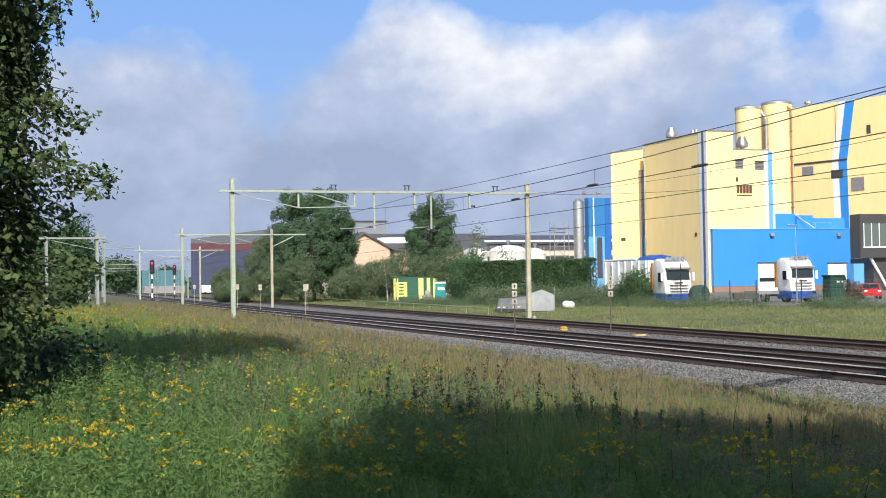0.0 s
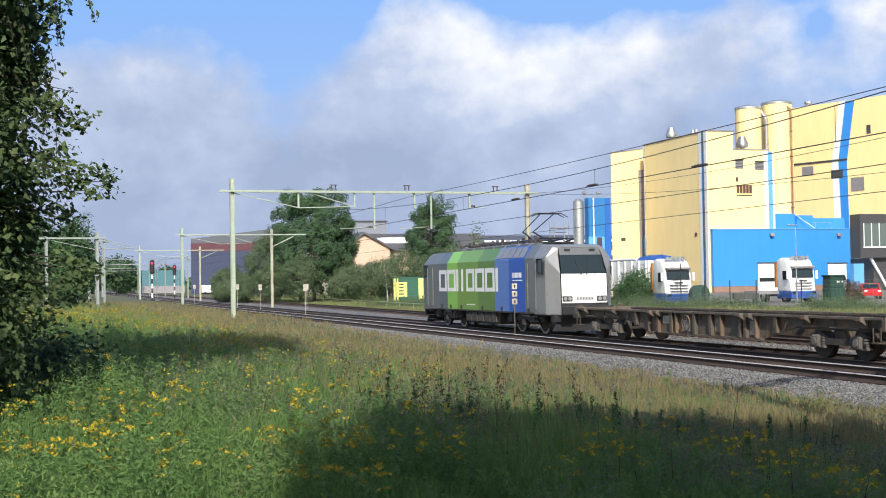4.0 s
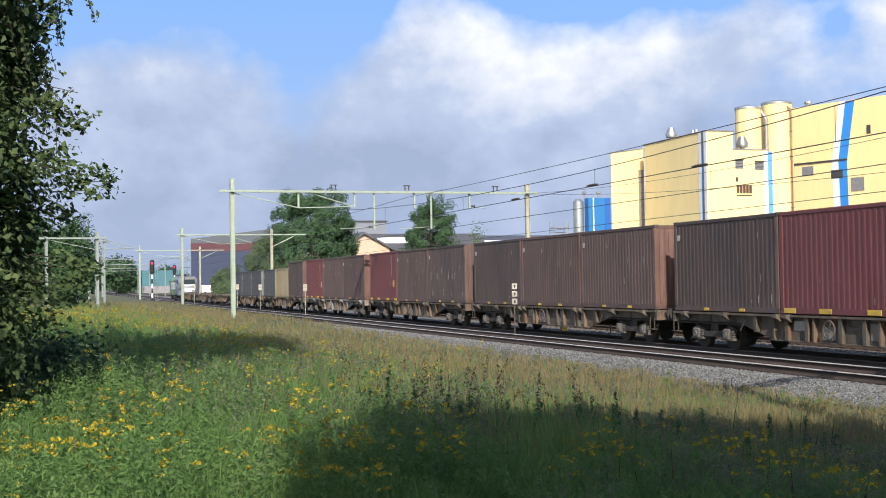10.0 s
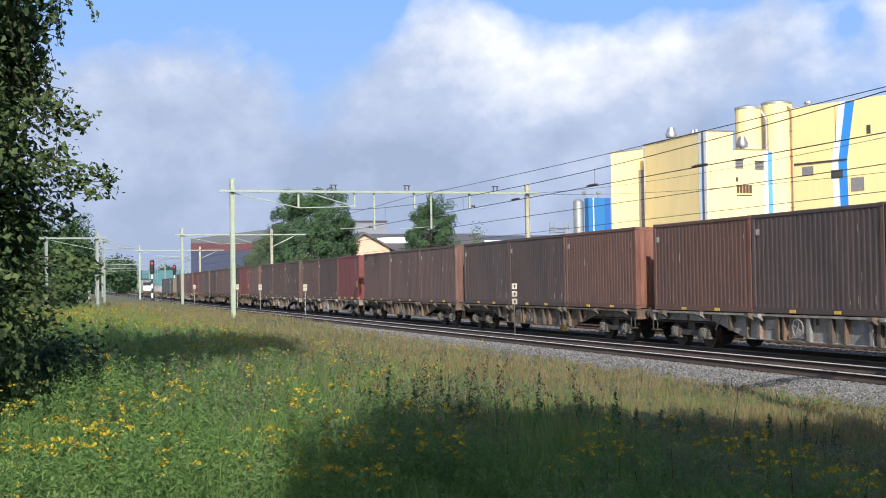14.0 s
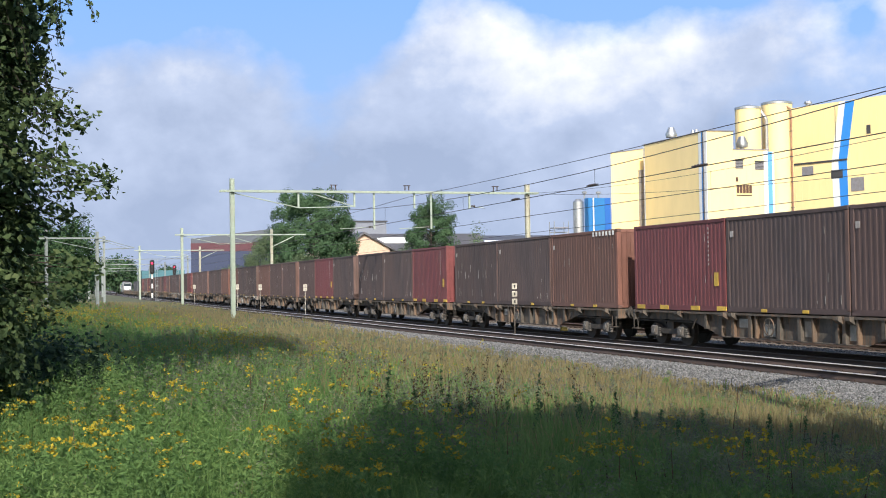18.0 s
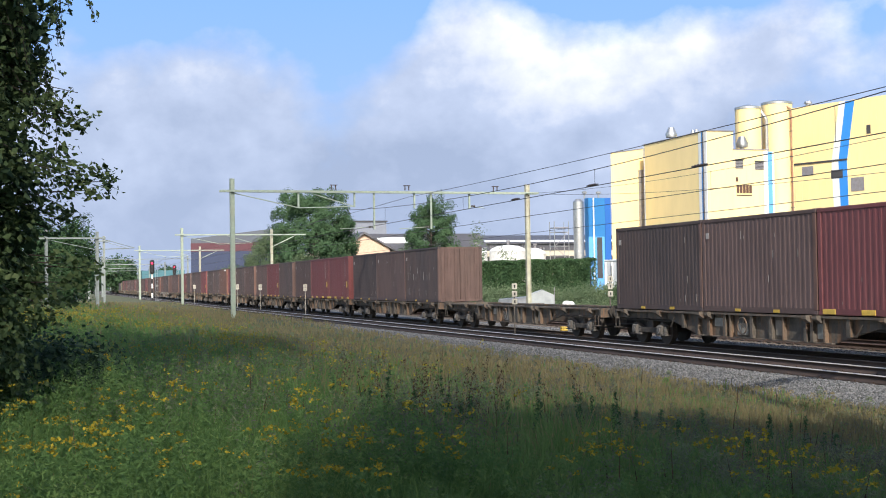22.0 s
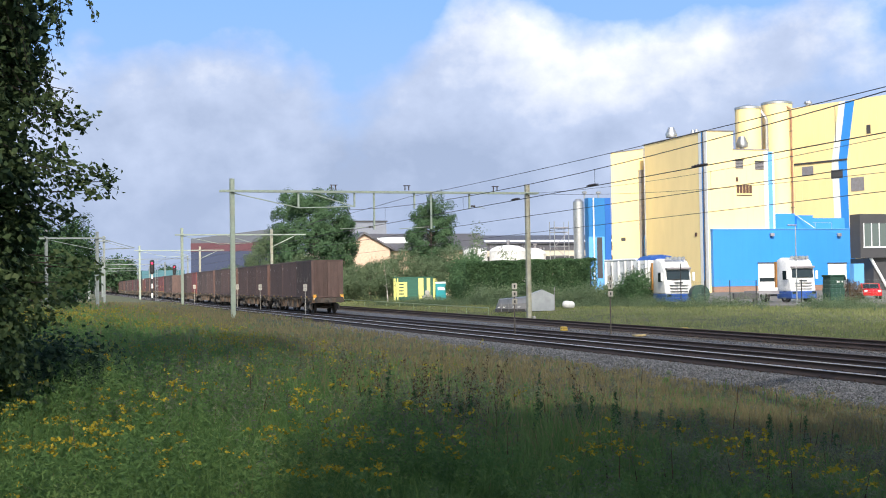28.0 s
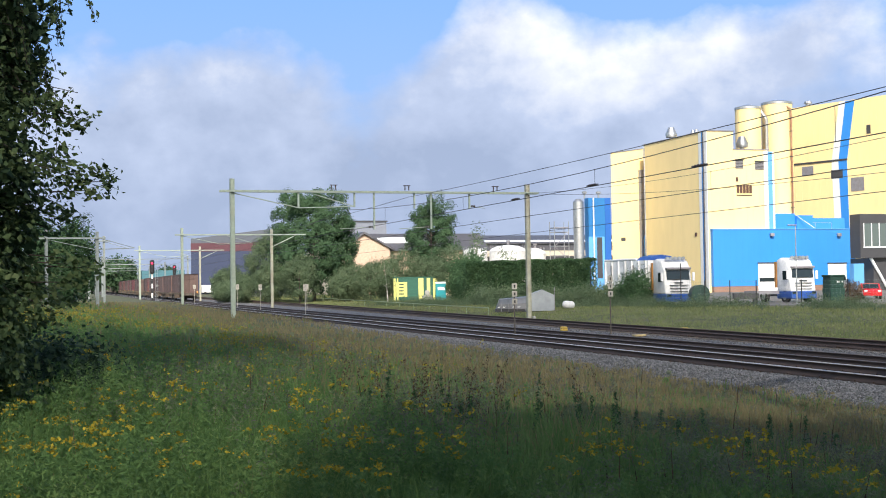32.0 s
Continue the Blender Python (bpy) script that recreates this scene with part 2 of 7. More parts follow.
def calc(op, a, b=None, clamp=False):
    n = kt.nodes.new("ShaderNodeMath")
    n.operation, n.use_clamp = op, clamp
    for k, v in enumerate((a, b)):
        if v is None:
            continue
        if hasattr(v, "is_linked"):
            kt.links.new(v, n.inputs[k])
        else:
            n.inputs[k].default_value = v
    return n.outputs[0]


az = calc("MULTIPLY", calc("ARCTAN2", sx.outputs[0], sx.outputs[1]), 180 / math.pi)      # degrees from the line's direction
el = calc("MULTIPLY", calc("ARCSINE", calc("DIVIDE", sx.outputs[2], 2600.0)), 180 / math.pi)
comb = kt.nodes.new("ShaderNodeCombineXYZ")
kt.links.new(az, comb.inputs[0])
kt.links.new(calc("MULTIPLY", el, 1.25), comb.inputs[1])
comb.inputs[2].default_value = 3.7


def sky_noise(scale, detail, rough, shift=0.0):
    mp = kt.nodes.new("ShaderNodeMapping")
    mp.inputs["Location"].default_value = (shift, shift * 0.7, 0)
    kt.links.new(comb.outputs[0], mp.inputs[0])
    return noised(kt, mp.outputs[0], scale, detail, rough)


def bump_at(a0, e0, wa, we):
    """A soft mound of cloud round one direction."""
    da, de = calc("DIVIDE", calc("SUBTRACT", az, a0), wa), calc("DIVIDE", calc("SUBTRACT", el, e0), we)
    return calc("POWER", 2.718, calc("MULTIPLY", calc("ADD", calc("MULTIPLY", da, da), calc("MULTIPLY", de, de)), -1.0))


big, fine, wisp = sky_noise(0.13, 5, 0.52), sky_noise(0.42, 7, 0.58, 4.0), sky_noise(0.22, 5, 0.5, 9.0)
top = calc("ADD", calc("MULTIPLY", big, 1.15), calc("MULTIPLY", fine, 0.34))
cover = calc("SUBTRACT", top, calc("MULTIPLY", calc("SUBTRACT", el, 7.5), 0.085))
for a0, e0, wa, we, k in ((17.5, 11.5, 4.6, 4.5, 0.48), (32.5, 10.5, 5.5, 3.5, 0.36), (5.5, 9.3, 3.6, 1.8, 0.26), (11.2, 12.6, 3.0, 3.0, -0.44), (24.0, 9.0, 5.0, 2.4, 0.40), (23.6, 13.0, 1.9, 1.0, -0.20), (29.4, 12.4, 1.2, 1.0, -0.16), (34.8, 10.9, 0.9, 1.0, -0.16), (37.5, 11.0, 2.2, 2.2, 0.36), (13.0, 8.6, 2.6, 1.2, 0.14)):
    cover = calc("ADD", cover, calc("MULTIPLY", bump_at(a0, e0, wa, we), k))
mask = ramp(kt, cover, [(0.52, (0, 0, 0)), (0.66, (0.55, 0.55, 0.55)), (0.84, (1, 1, 1))])
shade = calc("ADD", calc("ADD", calc("MULTIPLY", wisp, 0.70), calc("MULTIPLY", fine, 0.42)), calc("MULTIPLY", calc("SUBTRACT", el, 7.5), 0.022))
for a0, e0, wa, we, k in ((22.5, 9.6, 4.6, 2.2, 0.30), (36.8, 11.2, 2.6, 2.6, 0.26), (9.0, 7.6, 3.0, 1.6, 0.06), (5.5, 10.2, 1.6, 0.9, 0.12), (5.0, 7.4, 4.0, 1.2, -0.12), (10.0, 4.2, 6.0, 1.2, -0.06), (14.0, 6.0, 7.0, 1.6, -0.10), (28.0, 6.5, 5.0, 2.0, -0.10)):
    shade = calc("ADD", shade, calc("MULTIPLY", bump_at(a0, e0, wa, we), k))
cloud = ramp(kt, shade, [(0.38, (0.35, 0.43, 0.61)), (0.62, (0.49, 0.575, 0.77)), (0.93, (0.93, 0.95, 1.0))])
blue = ramp(kt, calc("DIVIDE", el, 16.0, True), [(0.0, (0.46, 0.56, 0.74)), (0.5, (0.32, 0.51, 0.88)), (1.0, (0.21, 0.44, 0.92))])
skycol = mixed(kt, mask, blue, cloud)
haze = ramp(kt, calc("DIVIDE", el, 6.0, True), [(0.0, (0.55, 0.55, 0.55)), (1.0, (0, 0, 0))])
skycol = mixed(kt, haze, skycol, (0.40, 0.48, 0.67))
em = kt.nodes.new("ShaderNodeEmission")
kt.links.new(skycol, em.inputs[0])
em.inputs[1].default_value = 0.87
kt.links.new(em.outputs[0], kt.nodes["Material Output"].inputs[0])


def make_sky():
    R, verts, faces = 2600.0, [], []
    A, E = np.radians(np.arange(-32, 70.1, 3)), np.radians(np.arange(-3, 27.1, 2.5))
    for e in E:
        for a in A:
            verts.append((R * math.cos(e) * math.sin(a), R * math.cos(e) * math.cos(a), R * math.sin(e)))
    n = len(A)
    for j in range(len(E) - 1):
        for i in range(n - 1):
            faces.append((j * n + i, j * n + i + 1, (j + 1) * n + i + 1, (j + 1) * n + i))
    ob = new("sky_backdrop", soup("sky_backdrop", verts, faces, M_SKY))
    return tagged(ob, "blue sky with drifting white and grey cumulus clouds", "sky", kind="structure")


SKY = make_sky()

# ---- ground ----


def make_ground():
    xs = np.concatenate([np.linspace(-2600, -60, 12), np.arange(-50, 14, 2.0), np.arange(14, 34, 1.0), np.arange(35, 140, 7.0), np.linspace(150, 2700, 14)])
    ys = np.concatenate([np.linspace(-900, -60, 8), np.arange(-50, 120, 2.5), np.arange(122, 420, 15.0), np.linspace(440, 2700, 14)])
    verts, faces = [], []
    for y in ys:
        for x in xs:
            z = ground_z(x, y)
            if 14.6 < x - drift(y) < 30.5:
                z = -0.30
            verts.append((x, y, z))
    n = len(xs)
    for j in range(len(ys) - 1):
        for i in range(n - 1):
            faces.append((j * n + i, j * n + i + 1, (j + 1) * n + i + 1, (j + 1) * n + i))
    ob = new("ground", soup("ground", verts, faces, M_GROUND))
    return tagged(ob, "rough meadow ground with patchy grass and soil", "ground", kind="structure")


make_ground()


def strip(name, section, y0, y1, step, material, label, category, which=None, kind="structure", parent=None):
    """Sweeps an open cross-section of (x, z) along the line."""
    verts, faces, n = [], [], len(section)
    ys = np.arange(y0, y1 + step, step)
    for y in ys:
        for x, z in section:
            verts.append((x + drift(y) + (spread(which, y) if which else 0), y, z))
    for j in range(len(ys) - 1):
        for i in range(n - 1):
            faces.append((j * n + i, j * n + i + 1, (j + 1) * n + i + 1, (j + 1) * n + i))
    ob = new(name, soup(name, verts, faces, material))
    if parent:
        ob.parent = parent
        return tagged(ob, label)
    return tagged(ob, label, category, kind=kind)


strip("ballast_bed", [(14.9, -0.32), (15.5, -0.13), (16.0, -0.05), (16.4, -0.075), (18.9, -0.075), (19.2, -0.05), (19.9, -0.16), (20.4, -0.205), (22.9, -0.205), (23.6, -0.20), (24.1, -0.12), (28.6, -0.12), (29.6, -0.30)],
      -60, 900, 6, M_BALLAST, "grey crushed stone ballast under the tracks", "ballast")


M_OILED = paint("oil_stained_ballast", (0.080, 0.066, 0.056), 0.95, 0, (0.125, 0.108, 0.094), 0.6, 14, bump=0.6, vary=0.3)
for nm, (xc, zr) in TRACK.items():
    strip("oiled_bed", [(xc - 1.18, -0.34), (xc - 1.16, zr - 0.205), (xc, zr - 0.198), (xc + 1.16, zr - 0.205), (xc + 1.18, -0.34)], -60, 900, 6, M_OILED, "oil-stained brown ballast between the rails", "ballast", nm)


def make_track(name, label, head):
    xc, zr = TRACK[name]
    tr = thing("railway_track", label, "railway track", group="tracks", kind="structure")
    for side in (-0.7525, 0.7525):
        x = xc + side
        foot = [(x - 0.075, zr - 0.172), (x - 0.075, zr - 0.150), (x - 0.012, zr - 0.130), (x - 0.010, zr - 0.045), (x - 0.036, zr - 0.035), (x - 0.036, zr - 0.006)]
        foot += [(2 * x - a, b) for a, b in foot[::-1]]
        strip("rail", foot, -60, 900, 6, M_RAIL, "rusty steel rail", "", name, parent=tr)
        strip("rail_head", [(x - 0.037, zr - 0.018), (x - 0.037, zr - 0.007), (x - 0.028, zr), (x + 0.028, zr), (x + 0.037, zr - 0.007), (x + 0.037, zr - 0.018)], -60, 900, 6, head, "worn running surface", "", name, parent=tr)
    bm = soft_box(bmesh.new(), -1.3, 1.3, -0.125, 0.125, -0.16, 0.0, 0.02, 1)
    me = mesh_of("sleeper", bm, M_SLEEPER)
    bm = bmesh.new()
    for s in (-0.7525, 0.7525):
        box(bm, s - 0.17, s + 0.17, -0.08, 0.08, 0.0, 0.018)
        for d in (-0.11, 0.11):
            tube(bm, (s + d, 0, 0.018), (s + d, 0, 0.06), 0.022, 6)
    mp = mesh_of("rail_fastening", bm, M_RAIL)
    y, k = 14.0, 0
    while y < 94:
        ob = part("sleeper", me, None, tr)
        ob.matrix_basis = pose(xc + drift(y) + spread(name, y), y, zr - 0.172 - 0.018)
        if y < 60:
            part("rail_fastening", mp, None, ob)
        y += 0.62
    far = bmesh.new()
    while y < 330:
        cx = xc + drift(y) + spread(name, y)
        box(far, cx - 1.3, cx + 1.3, y - 0.125, y + 0.125, zr - 0.35, zr - 0.19)
        y += 0.62
    tagged(part("distant_sleepers", far, M_SLEEPER, tr), kind="stuff")
    return tr


make_track("near", "near running line with shiny rails on dark sleepers", M_HEAD)
make_track("middle", "middle running line used by the container train", M_WORN)
make_track("siding", "rusty brown siding track beside the field", M_DULL)


def make_stones():
    """Loose ballast lumps along the near shoulder and between the tracks."""
    n = 40000
    y = 19 + 50 * rng.random(n) ** 1.6
    x = np.where(rng.random(n) < 0.78, 14.85 + 1.75 * rng.random(n), 19.0 + 1.4 * rng.random(n))
    far = rng.random(n) < 0.14
    x = np.where(far, 23.2 + 1.2 * rng.random(n), x)
    sec = [(14.7, -0.26), (15.5, -0.13), (16.0, -0.05), (19.2, -0.05), (19.9, -0.16), (23.0, -0.16), (23.6, -0.20), (24.1, -0.12), (29, -0.12)]
    z = np.interp(x, [a for a, _ in sec], [b for _, b in sec])
    tet = np.array([(1, 0, -0.4), (-0.6, 0.8, -0.4), (-0.5, -0.8, -0.4), (0.3, 0.5, 0.6), (-0.5, 0.1, 0.7), (0.4, -0.6, 0.6)])
    tri = np.array([(0, 1, 3), (1, 4, 3), (1, 2, 4), (2, 5, 4), (2, 0, 5), (0, 3, 5), (3, 4, 5), (0, 2, 1)])
    a, s = rng.random(n) * 6.28, 0.016 + 0.020 * rng.random(n)
    v = tet[None] * (0.7 + 0.6 * rng.random((n, 6, 1)))
    c, d = np.cos(a)[:, None], np.sin(a)[:, None]
    V = np.stack([(v[..., 0] * c - v[..., 1] * d) * s[:, None] + x[:, None], (v[..., 0] * d + v[..., 1] * c) * s[:, None] + y[:, None], v[..., 2] * s[:, None] + z[:, None] + 0.02], -1)
    F = tri[None] + (np.arange(n) * 6)[:, None, None]
    tagged(new("ballast_stones", soup("ballast_stones", V.reshape(-1, 3), F.reshape(-1, 3), M_STONE)), "loose grey ballast stones beside the rails", "gravel", kind="stuff")


make_stones()

# ---- overhead line ----


def make_mast(parent, x, y, z0, z1, w, material):
    a, b, c = w / 2 + 0.01, w / 2 - 0.01, 0.012
    half = [(-a, -w / 2), (-b, -w / 2), (-b, -c), (b, -c), (b, -w / 2), (a, -w / 2)]
    bm = prism(bmesh.new(), [(x + p, y + q) for p, q in half + [(-p, -q) for p, q in half]], "z", z0, z1)
    m = part("mast", bm, material, parent, "steel I-section mast")
    part("mast_foot", soft_box(bmesh.new(), x - 0.28, x + 0.28, y - 0.28, y + 0.28, z0 - 0.3, z0 + (0.04 if x < 20 else -0.02), 0.04), M_CONC, parent, "concrete foundation block")
    return m


def hanger(parent, x, y, ztop, zlow, side, material, wide):
    bm = bmesh.new()
    box(bm, x - 0.05, x + 0.05, y - 0.05, y + 0.05, zlow, ztop)
    box(bm, x - 0.11, x + 0.11, y - 0.09, y + 0.09, ztop - 0.06, ztop)
    part("drop_bracket", bm, material, parent)
    if wide:
        bm = bmesh.new()
        tube(bm, (x, y, zlow + 0.15), (x + side * wide, y, zlow + 0.02), 0.022, 6)
        part("registration_arm", bm, material, parent)
        bm = bmesh.new()
        for k in range(3):
            tube(bm, (x + side * (0.12 + 0.09 * k), y, zlow + 0.14), (x + side * (0.17 + 0.09 * k), y, zlow + 0.135), 0.07, 8)
        part("insulator", bm, M_INSUL, parent)


def make_portal(y, xa, xb, beam_z, reach=0.0, material=None, old=None, hangers=True):
    d = drift(y)
    xa, xb = xa + d, xb + d
    p = thing("overhead_line_portal", "green-grey steel portal carrying the overhead line across the tracks", "portal", group="overhead line portals")
    make_mast(p, xa, y, ground_z(xa, y) - 0.1, beam_z + 0.72, 0.24, material)
    make_mast(p, xb, y, -0.2, beam_z + 0.55, 0.24, old or material)
    bm = bmesh.new()
    x0, x1 = xa - 0.7, xb + max(0.7, reach)
    for dy in (-0.16, 0.16):
        box(bm, x0, x1, y + dy - 0.04, y + dy + 0.04, beam_z - 0.06, beam_z + 0.06)
    k = x0 + 0.4
    while k < x1:
        box(bm, k - 0.04, k + 0.04, y - 0.12, y + 0.12, beam_z - 0.05, beam_z + 0.05)
        k += 1.6
    part("cross_beam", bm, material, p, "grey-green pair of channel sections")
    bm = bmesh.new()
    tube(bm, (xa, y, beam_z - 0.1), (xa + 3.9, y, beam_z - 0.95), 0.03, 6)
    tube(bm, (xa + 3.9, y, beam_z - 0.95), (xa + 7.2, y, beam_z - 0.85), 0.03, 6)
    tube(bm, (xa + 4.6, y, beam_z - 0.1), (xa + 7.2, y, beam_z - 0.85), 0.03, 6)
    part("stay_rods", bm, material, p)
    if reach:
        bm = bmesh.new()
        tube(bm, (xb, y, beam_z - 1.3), (xb + reach * 0.7, y, beam_z - 0.1), 0.045, 6)
        part("bracket_strut", bm, material, p)
    if hangers:
        hanger(p, xa + 3.85, y, beam_z, beam_z - 0.95, 1, material, 0)
        hanger(p, xa + 7.2, y, beam_z, beam_z - 0.9, 1, material, 0)
        hanger(p, xa + 8.4, y, beam_z, beam_z - 2.2, -1, material, 2.1)
        hanger(p, xa + 10.9, y, beam_z, beam_z - 0.95, 1, material, 0)
        hanger(p, xa + 11.95, y, beam_z, beam_z - 2.2, -1, material, 2.0)
        hanger(p, xa + 14.4, y, beam_z, beam_z - 0.95, 1, material, 1.0)
        for dx in (5.95, 10.45, 16.1):
            bm = bmesh.new()
            for e in (-0.12, 0.12):
                tube(bm, (xa + dx + e, y, beam_z + 0.12), (xa + dx + e, y, beam_z + 0.38), 0.035, 8)
            tube(bm, (xa + dx - 0.22, y, beam_z + 0.40), (xa + dx + 0.22, y, beam_z + 0.40), 0.03, 6)
            part("post_insulator", bm, M_INSUL, p)
    return p


PORTALS = [14.0, 72.0, 130.0, 188.0, 246.0, 304.0, 362.0, 420.0, 480.0, 540.0]
make_portal(14.0, 11.45, 29.65, 7.62, 0, M_MAST, M_OLDMAST)
make_portal(72.0, 11.31, 29.51, 7.62, 0, M_MAST, M_OLDMAST)
make_portal(130.0, 14.59, 23.79, 7.45, 3.6, M_MAST, M_OLDMAST, False)
make_portal(188.0, 14.01, 22.71, 7.5, 3.6, M_MAST, M_OLDMAST, False)
for yy in PORTALS[4:]:
    make_portal(yy, 10.3, 26.3, 7.5, 0, M_FARMAST, M_FARMAST, False)
make_portal(145.0, 3.0, 7.5, 7.4, 0, M_FARMAST, M_FARMAST, False)
for yy, xl, xr, zz in ((110.0, 2.0, 6.1, 6.4), (196.0, 5.0, 9.6, 7.0), (228.0, 7.0, 12.4, 7.0)):
    make_portal(yy, xl - drift(yy), xr - drift(yy), zz, 0, M_FARMAST, M_FARMAST, False)


def make_wire(name, x, zs, sag, label, which=None, zig=0.15, r=0.016, y_end=9):
    """One wire from portal to portal, hanging between them."""
    bm = bmesh.new()
    pts = []
    for k in range(min(y_end, len(PORTALS) - 1)):
        ya, yb = PORTALS[k], PORTALS[k + 1]
        steps = 12 if k < 2 else 4
        for s in range(steps):
            u = s / steps
            y = ya + (yb - ya) * u
            w = zig * (1 - 2 * u) * (1 if k % 2 else -1)
            pts.append((x + w + drift(y) + (spread(which, y) if which else 0), y, zs - sag * 4 * u * (1 - u)))
    first = pts[0]
    pts.insert(0, (first[0], -44.0, zs))
    cable(bm, pts, r)
    solid(name, bm, M_WIRE, label, "wire", group="overhead wires")


for nm, mz, sag, cz in (("near", 6.55, 0.8, 5.29), ("middle", 7.33, 0.22, 5.17), ("siding", 0, 0, 4.87)):
    xc = TRACK[nm][0]
    for e in (-0.025, 0.025):
        make_wire("contact_wire", xc + e, cz, 0.03, "dark copper contact wire over the track", nm, r=0.009)
    if mz:
        make_wire("messenger_wire", xc, mz, sag, "sagging dark messenger wire above the contact wire", nm, r=0.013)


def make_droppers():
    """Thin wires between the near messenger and its contact wire."""
    bm = bmesh.new()
    for y in (24.2, 37.0, 50.0, 62.5, 84.0, 97.0, 110.0, 121.0):
        k = 0 if y < 72 else 1
        u = (y - PORTALS[k]) / 58.0
        x = TRACK["near"][0] + 0.15 * (1 - 2 * u) * (1 if k else -1) + drift(y)
        tube(bm, (x, y, 5.28), (x, y, 6.55 - 3.2 * u * (1 - u)), 0.007, 4)
    solid("dropper_wires", bm, M_WIRE, "thin dropper wires holding the contact wire", "wire", kind="stuff")


def make_end_wires():
    """The pair that leaves the siding's line and ends at the far mast."""
    for nm, lab, fall, sag in (("contact_wire", "contact wire rising to its anchor on the mast", 2.4, 0.64), ("messenger_wire", "messenger wire running to its anchor on the mast", 0.7, 0.72)):
        pts = [(29.5 - 6 * u, 71.9 - 58 * u, 7.6 - fall * u - sag * 4 * u * (1 - u)) for u in np.linspace(1, 0, 17)]
        pts.insert(0, (17.5, -44.0, pts[0][2]))
        solid(nm, cable(bmesh.new(), pts, 0.009), M_WIRE, lab, "wire", group="overhead wires")
    bm = bmesh.new()
    for u in (0.10, 0.46, 0.72):
        tube(bm, (29.5 - 6 * u, 71.9 - 58 * u, 7.6 - 2.4 * u - 2.56 * u * (1 - u)), (29.5 - 6 * u, 71.9 - 58 * u, 7.6 - 0.7 * u - 2.88 * u * (1 - u)), 0.007, 4)
    solid("dropper_wires", bm, M_WIRE, "thin dropper wires of the anchored pair", "wire", kind="stuff")


make_droppers()
make_end_wires()
for y in (30.3, 37.2, 44.0):
    s_ = thing("section_insulator", "dark section insulator fixed in the near contact wire", "insulator", pose(17.65 + 0.15 * (1 - (y - 14) / 29.0) * -1, y, 5.30), group="section insulators")
    part("rod", tube(bmesh.new(), (0, -0.42, 0), (0, 0.42, 0), 0.024, 8), M_INSUL, s_)
    for k in range(4):
        part("shed_disc", tube(bmesh.new(), (0, -0.24 + k * 0.15, 0), (0, -0.20 + k * 0.15, 0), 0.042, 10), M_INSUL, s_)

# ---- the train ----
SPEED = 24.73
M_BOX = {
    "grey": paint("dark_grey_container", (0.066, 0.070, 0.082), 0.6, 0, (0.10, 0.09, 0.085), 0.5, 3.2, (1, 1, 0.25), 0.1, 0.1),
    "tan": paint("faded_tan_container", (0.36, 0.30, 0.19), 0.65, 0, (0.20, 0.13, 0.07), 0.5, 3.2, (1, 1, 0.25), 0.1, 0.1),
    "brown": paint("brown_container", (0.100, 0.067, 0.065), 0.7, 0, (0.125, 0.082, 0.076), 0.6, 3.0, (1, 1, 0.25), 0.1, 0.14),
    "dark": paint("dark_brown_container", (0.075, 0.057, 0.058), 0.7, 0, (0.115, 0.073, 0.064), 0.6, 3.0, (1, 1, 0.25), 0.1, 0.16),
    "chestnut": paint("chestnut_container", (0.146, 0.078, 0.064), 0.7, 0, (0.095, 0.063, 0.058), 0.6, 3.0, (1, 1, 0.25), 0.1, 0.12),
    "red": paint("red_container", (0.157, 0.048, 0.054), 0.6, 0, (0.11, 0.05, 0.05), 0.5, 3.0, (1, 1, 0.25), 0.1, 0.12),
}
# end colours lighter than the sides: sunlight on the ends is painted in
M_END_LIT = {
    "grey": paint("sunlit_grey_container_end", (0.16, 0.165, 0.18), 0.6, 0, (0.12, 0.11, 0.10), 0.4, 3.2, (1, 1, 0.25)),
    "tan": M_BOX["tan"],
    "brown": paint("sunlit_brown_container_end", (0.155, 0.086, 0.070), 0.65, 0, (0.12, 0.075, 0.06), 0.5, 3.0, (1, 1, 0.3), 0.1, 0.2),
    "dark": paint("sunlit_dark_brown_container_end", (0.126, 0.078, 0.067), 0.65, 0, (0.10, 0.07, 0.06), 0.5, 3.0, (1, 1, 0.3), 0.1, 0.2),
    "chestnut": paint("sunlit_chestnut_container_end", (0.195, 0.088, 0.066), 0.65, 0, (0.16, 0.09, 0.06), 0.5, 3.0, (1, 1, 0.3), 0.1, 0.2),
    "red": paint("sunlit_red_container_end", (0.180, 0.050, 0.051), 0.55, 0, (0.14, 0.06, 0.05), 0.4, 3.0),
}
WORDS = {"grey": "dark grey", "tan": "faded tan", "brown": "weathered brown", "dark": "dark grimy brown", "chestnut": "chestnut brown", "red": "wine red"}
M_MARK = paint("worn_white_marking", (0.42, 0.40, 0.39), 0.7, 0, (0.2, 0.16, 0.15), 0.6, 20)
M_SCRAPE = paint("pale_scraped_paint", (0.36, 0.34, 0.33), 0.7, 0, (0.16, 0.13, 0.12), 0.8, 14)
CL, CW = 6.02, 2.438          # container length and width


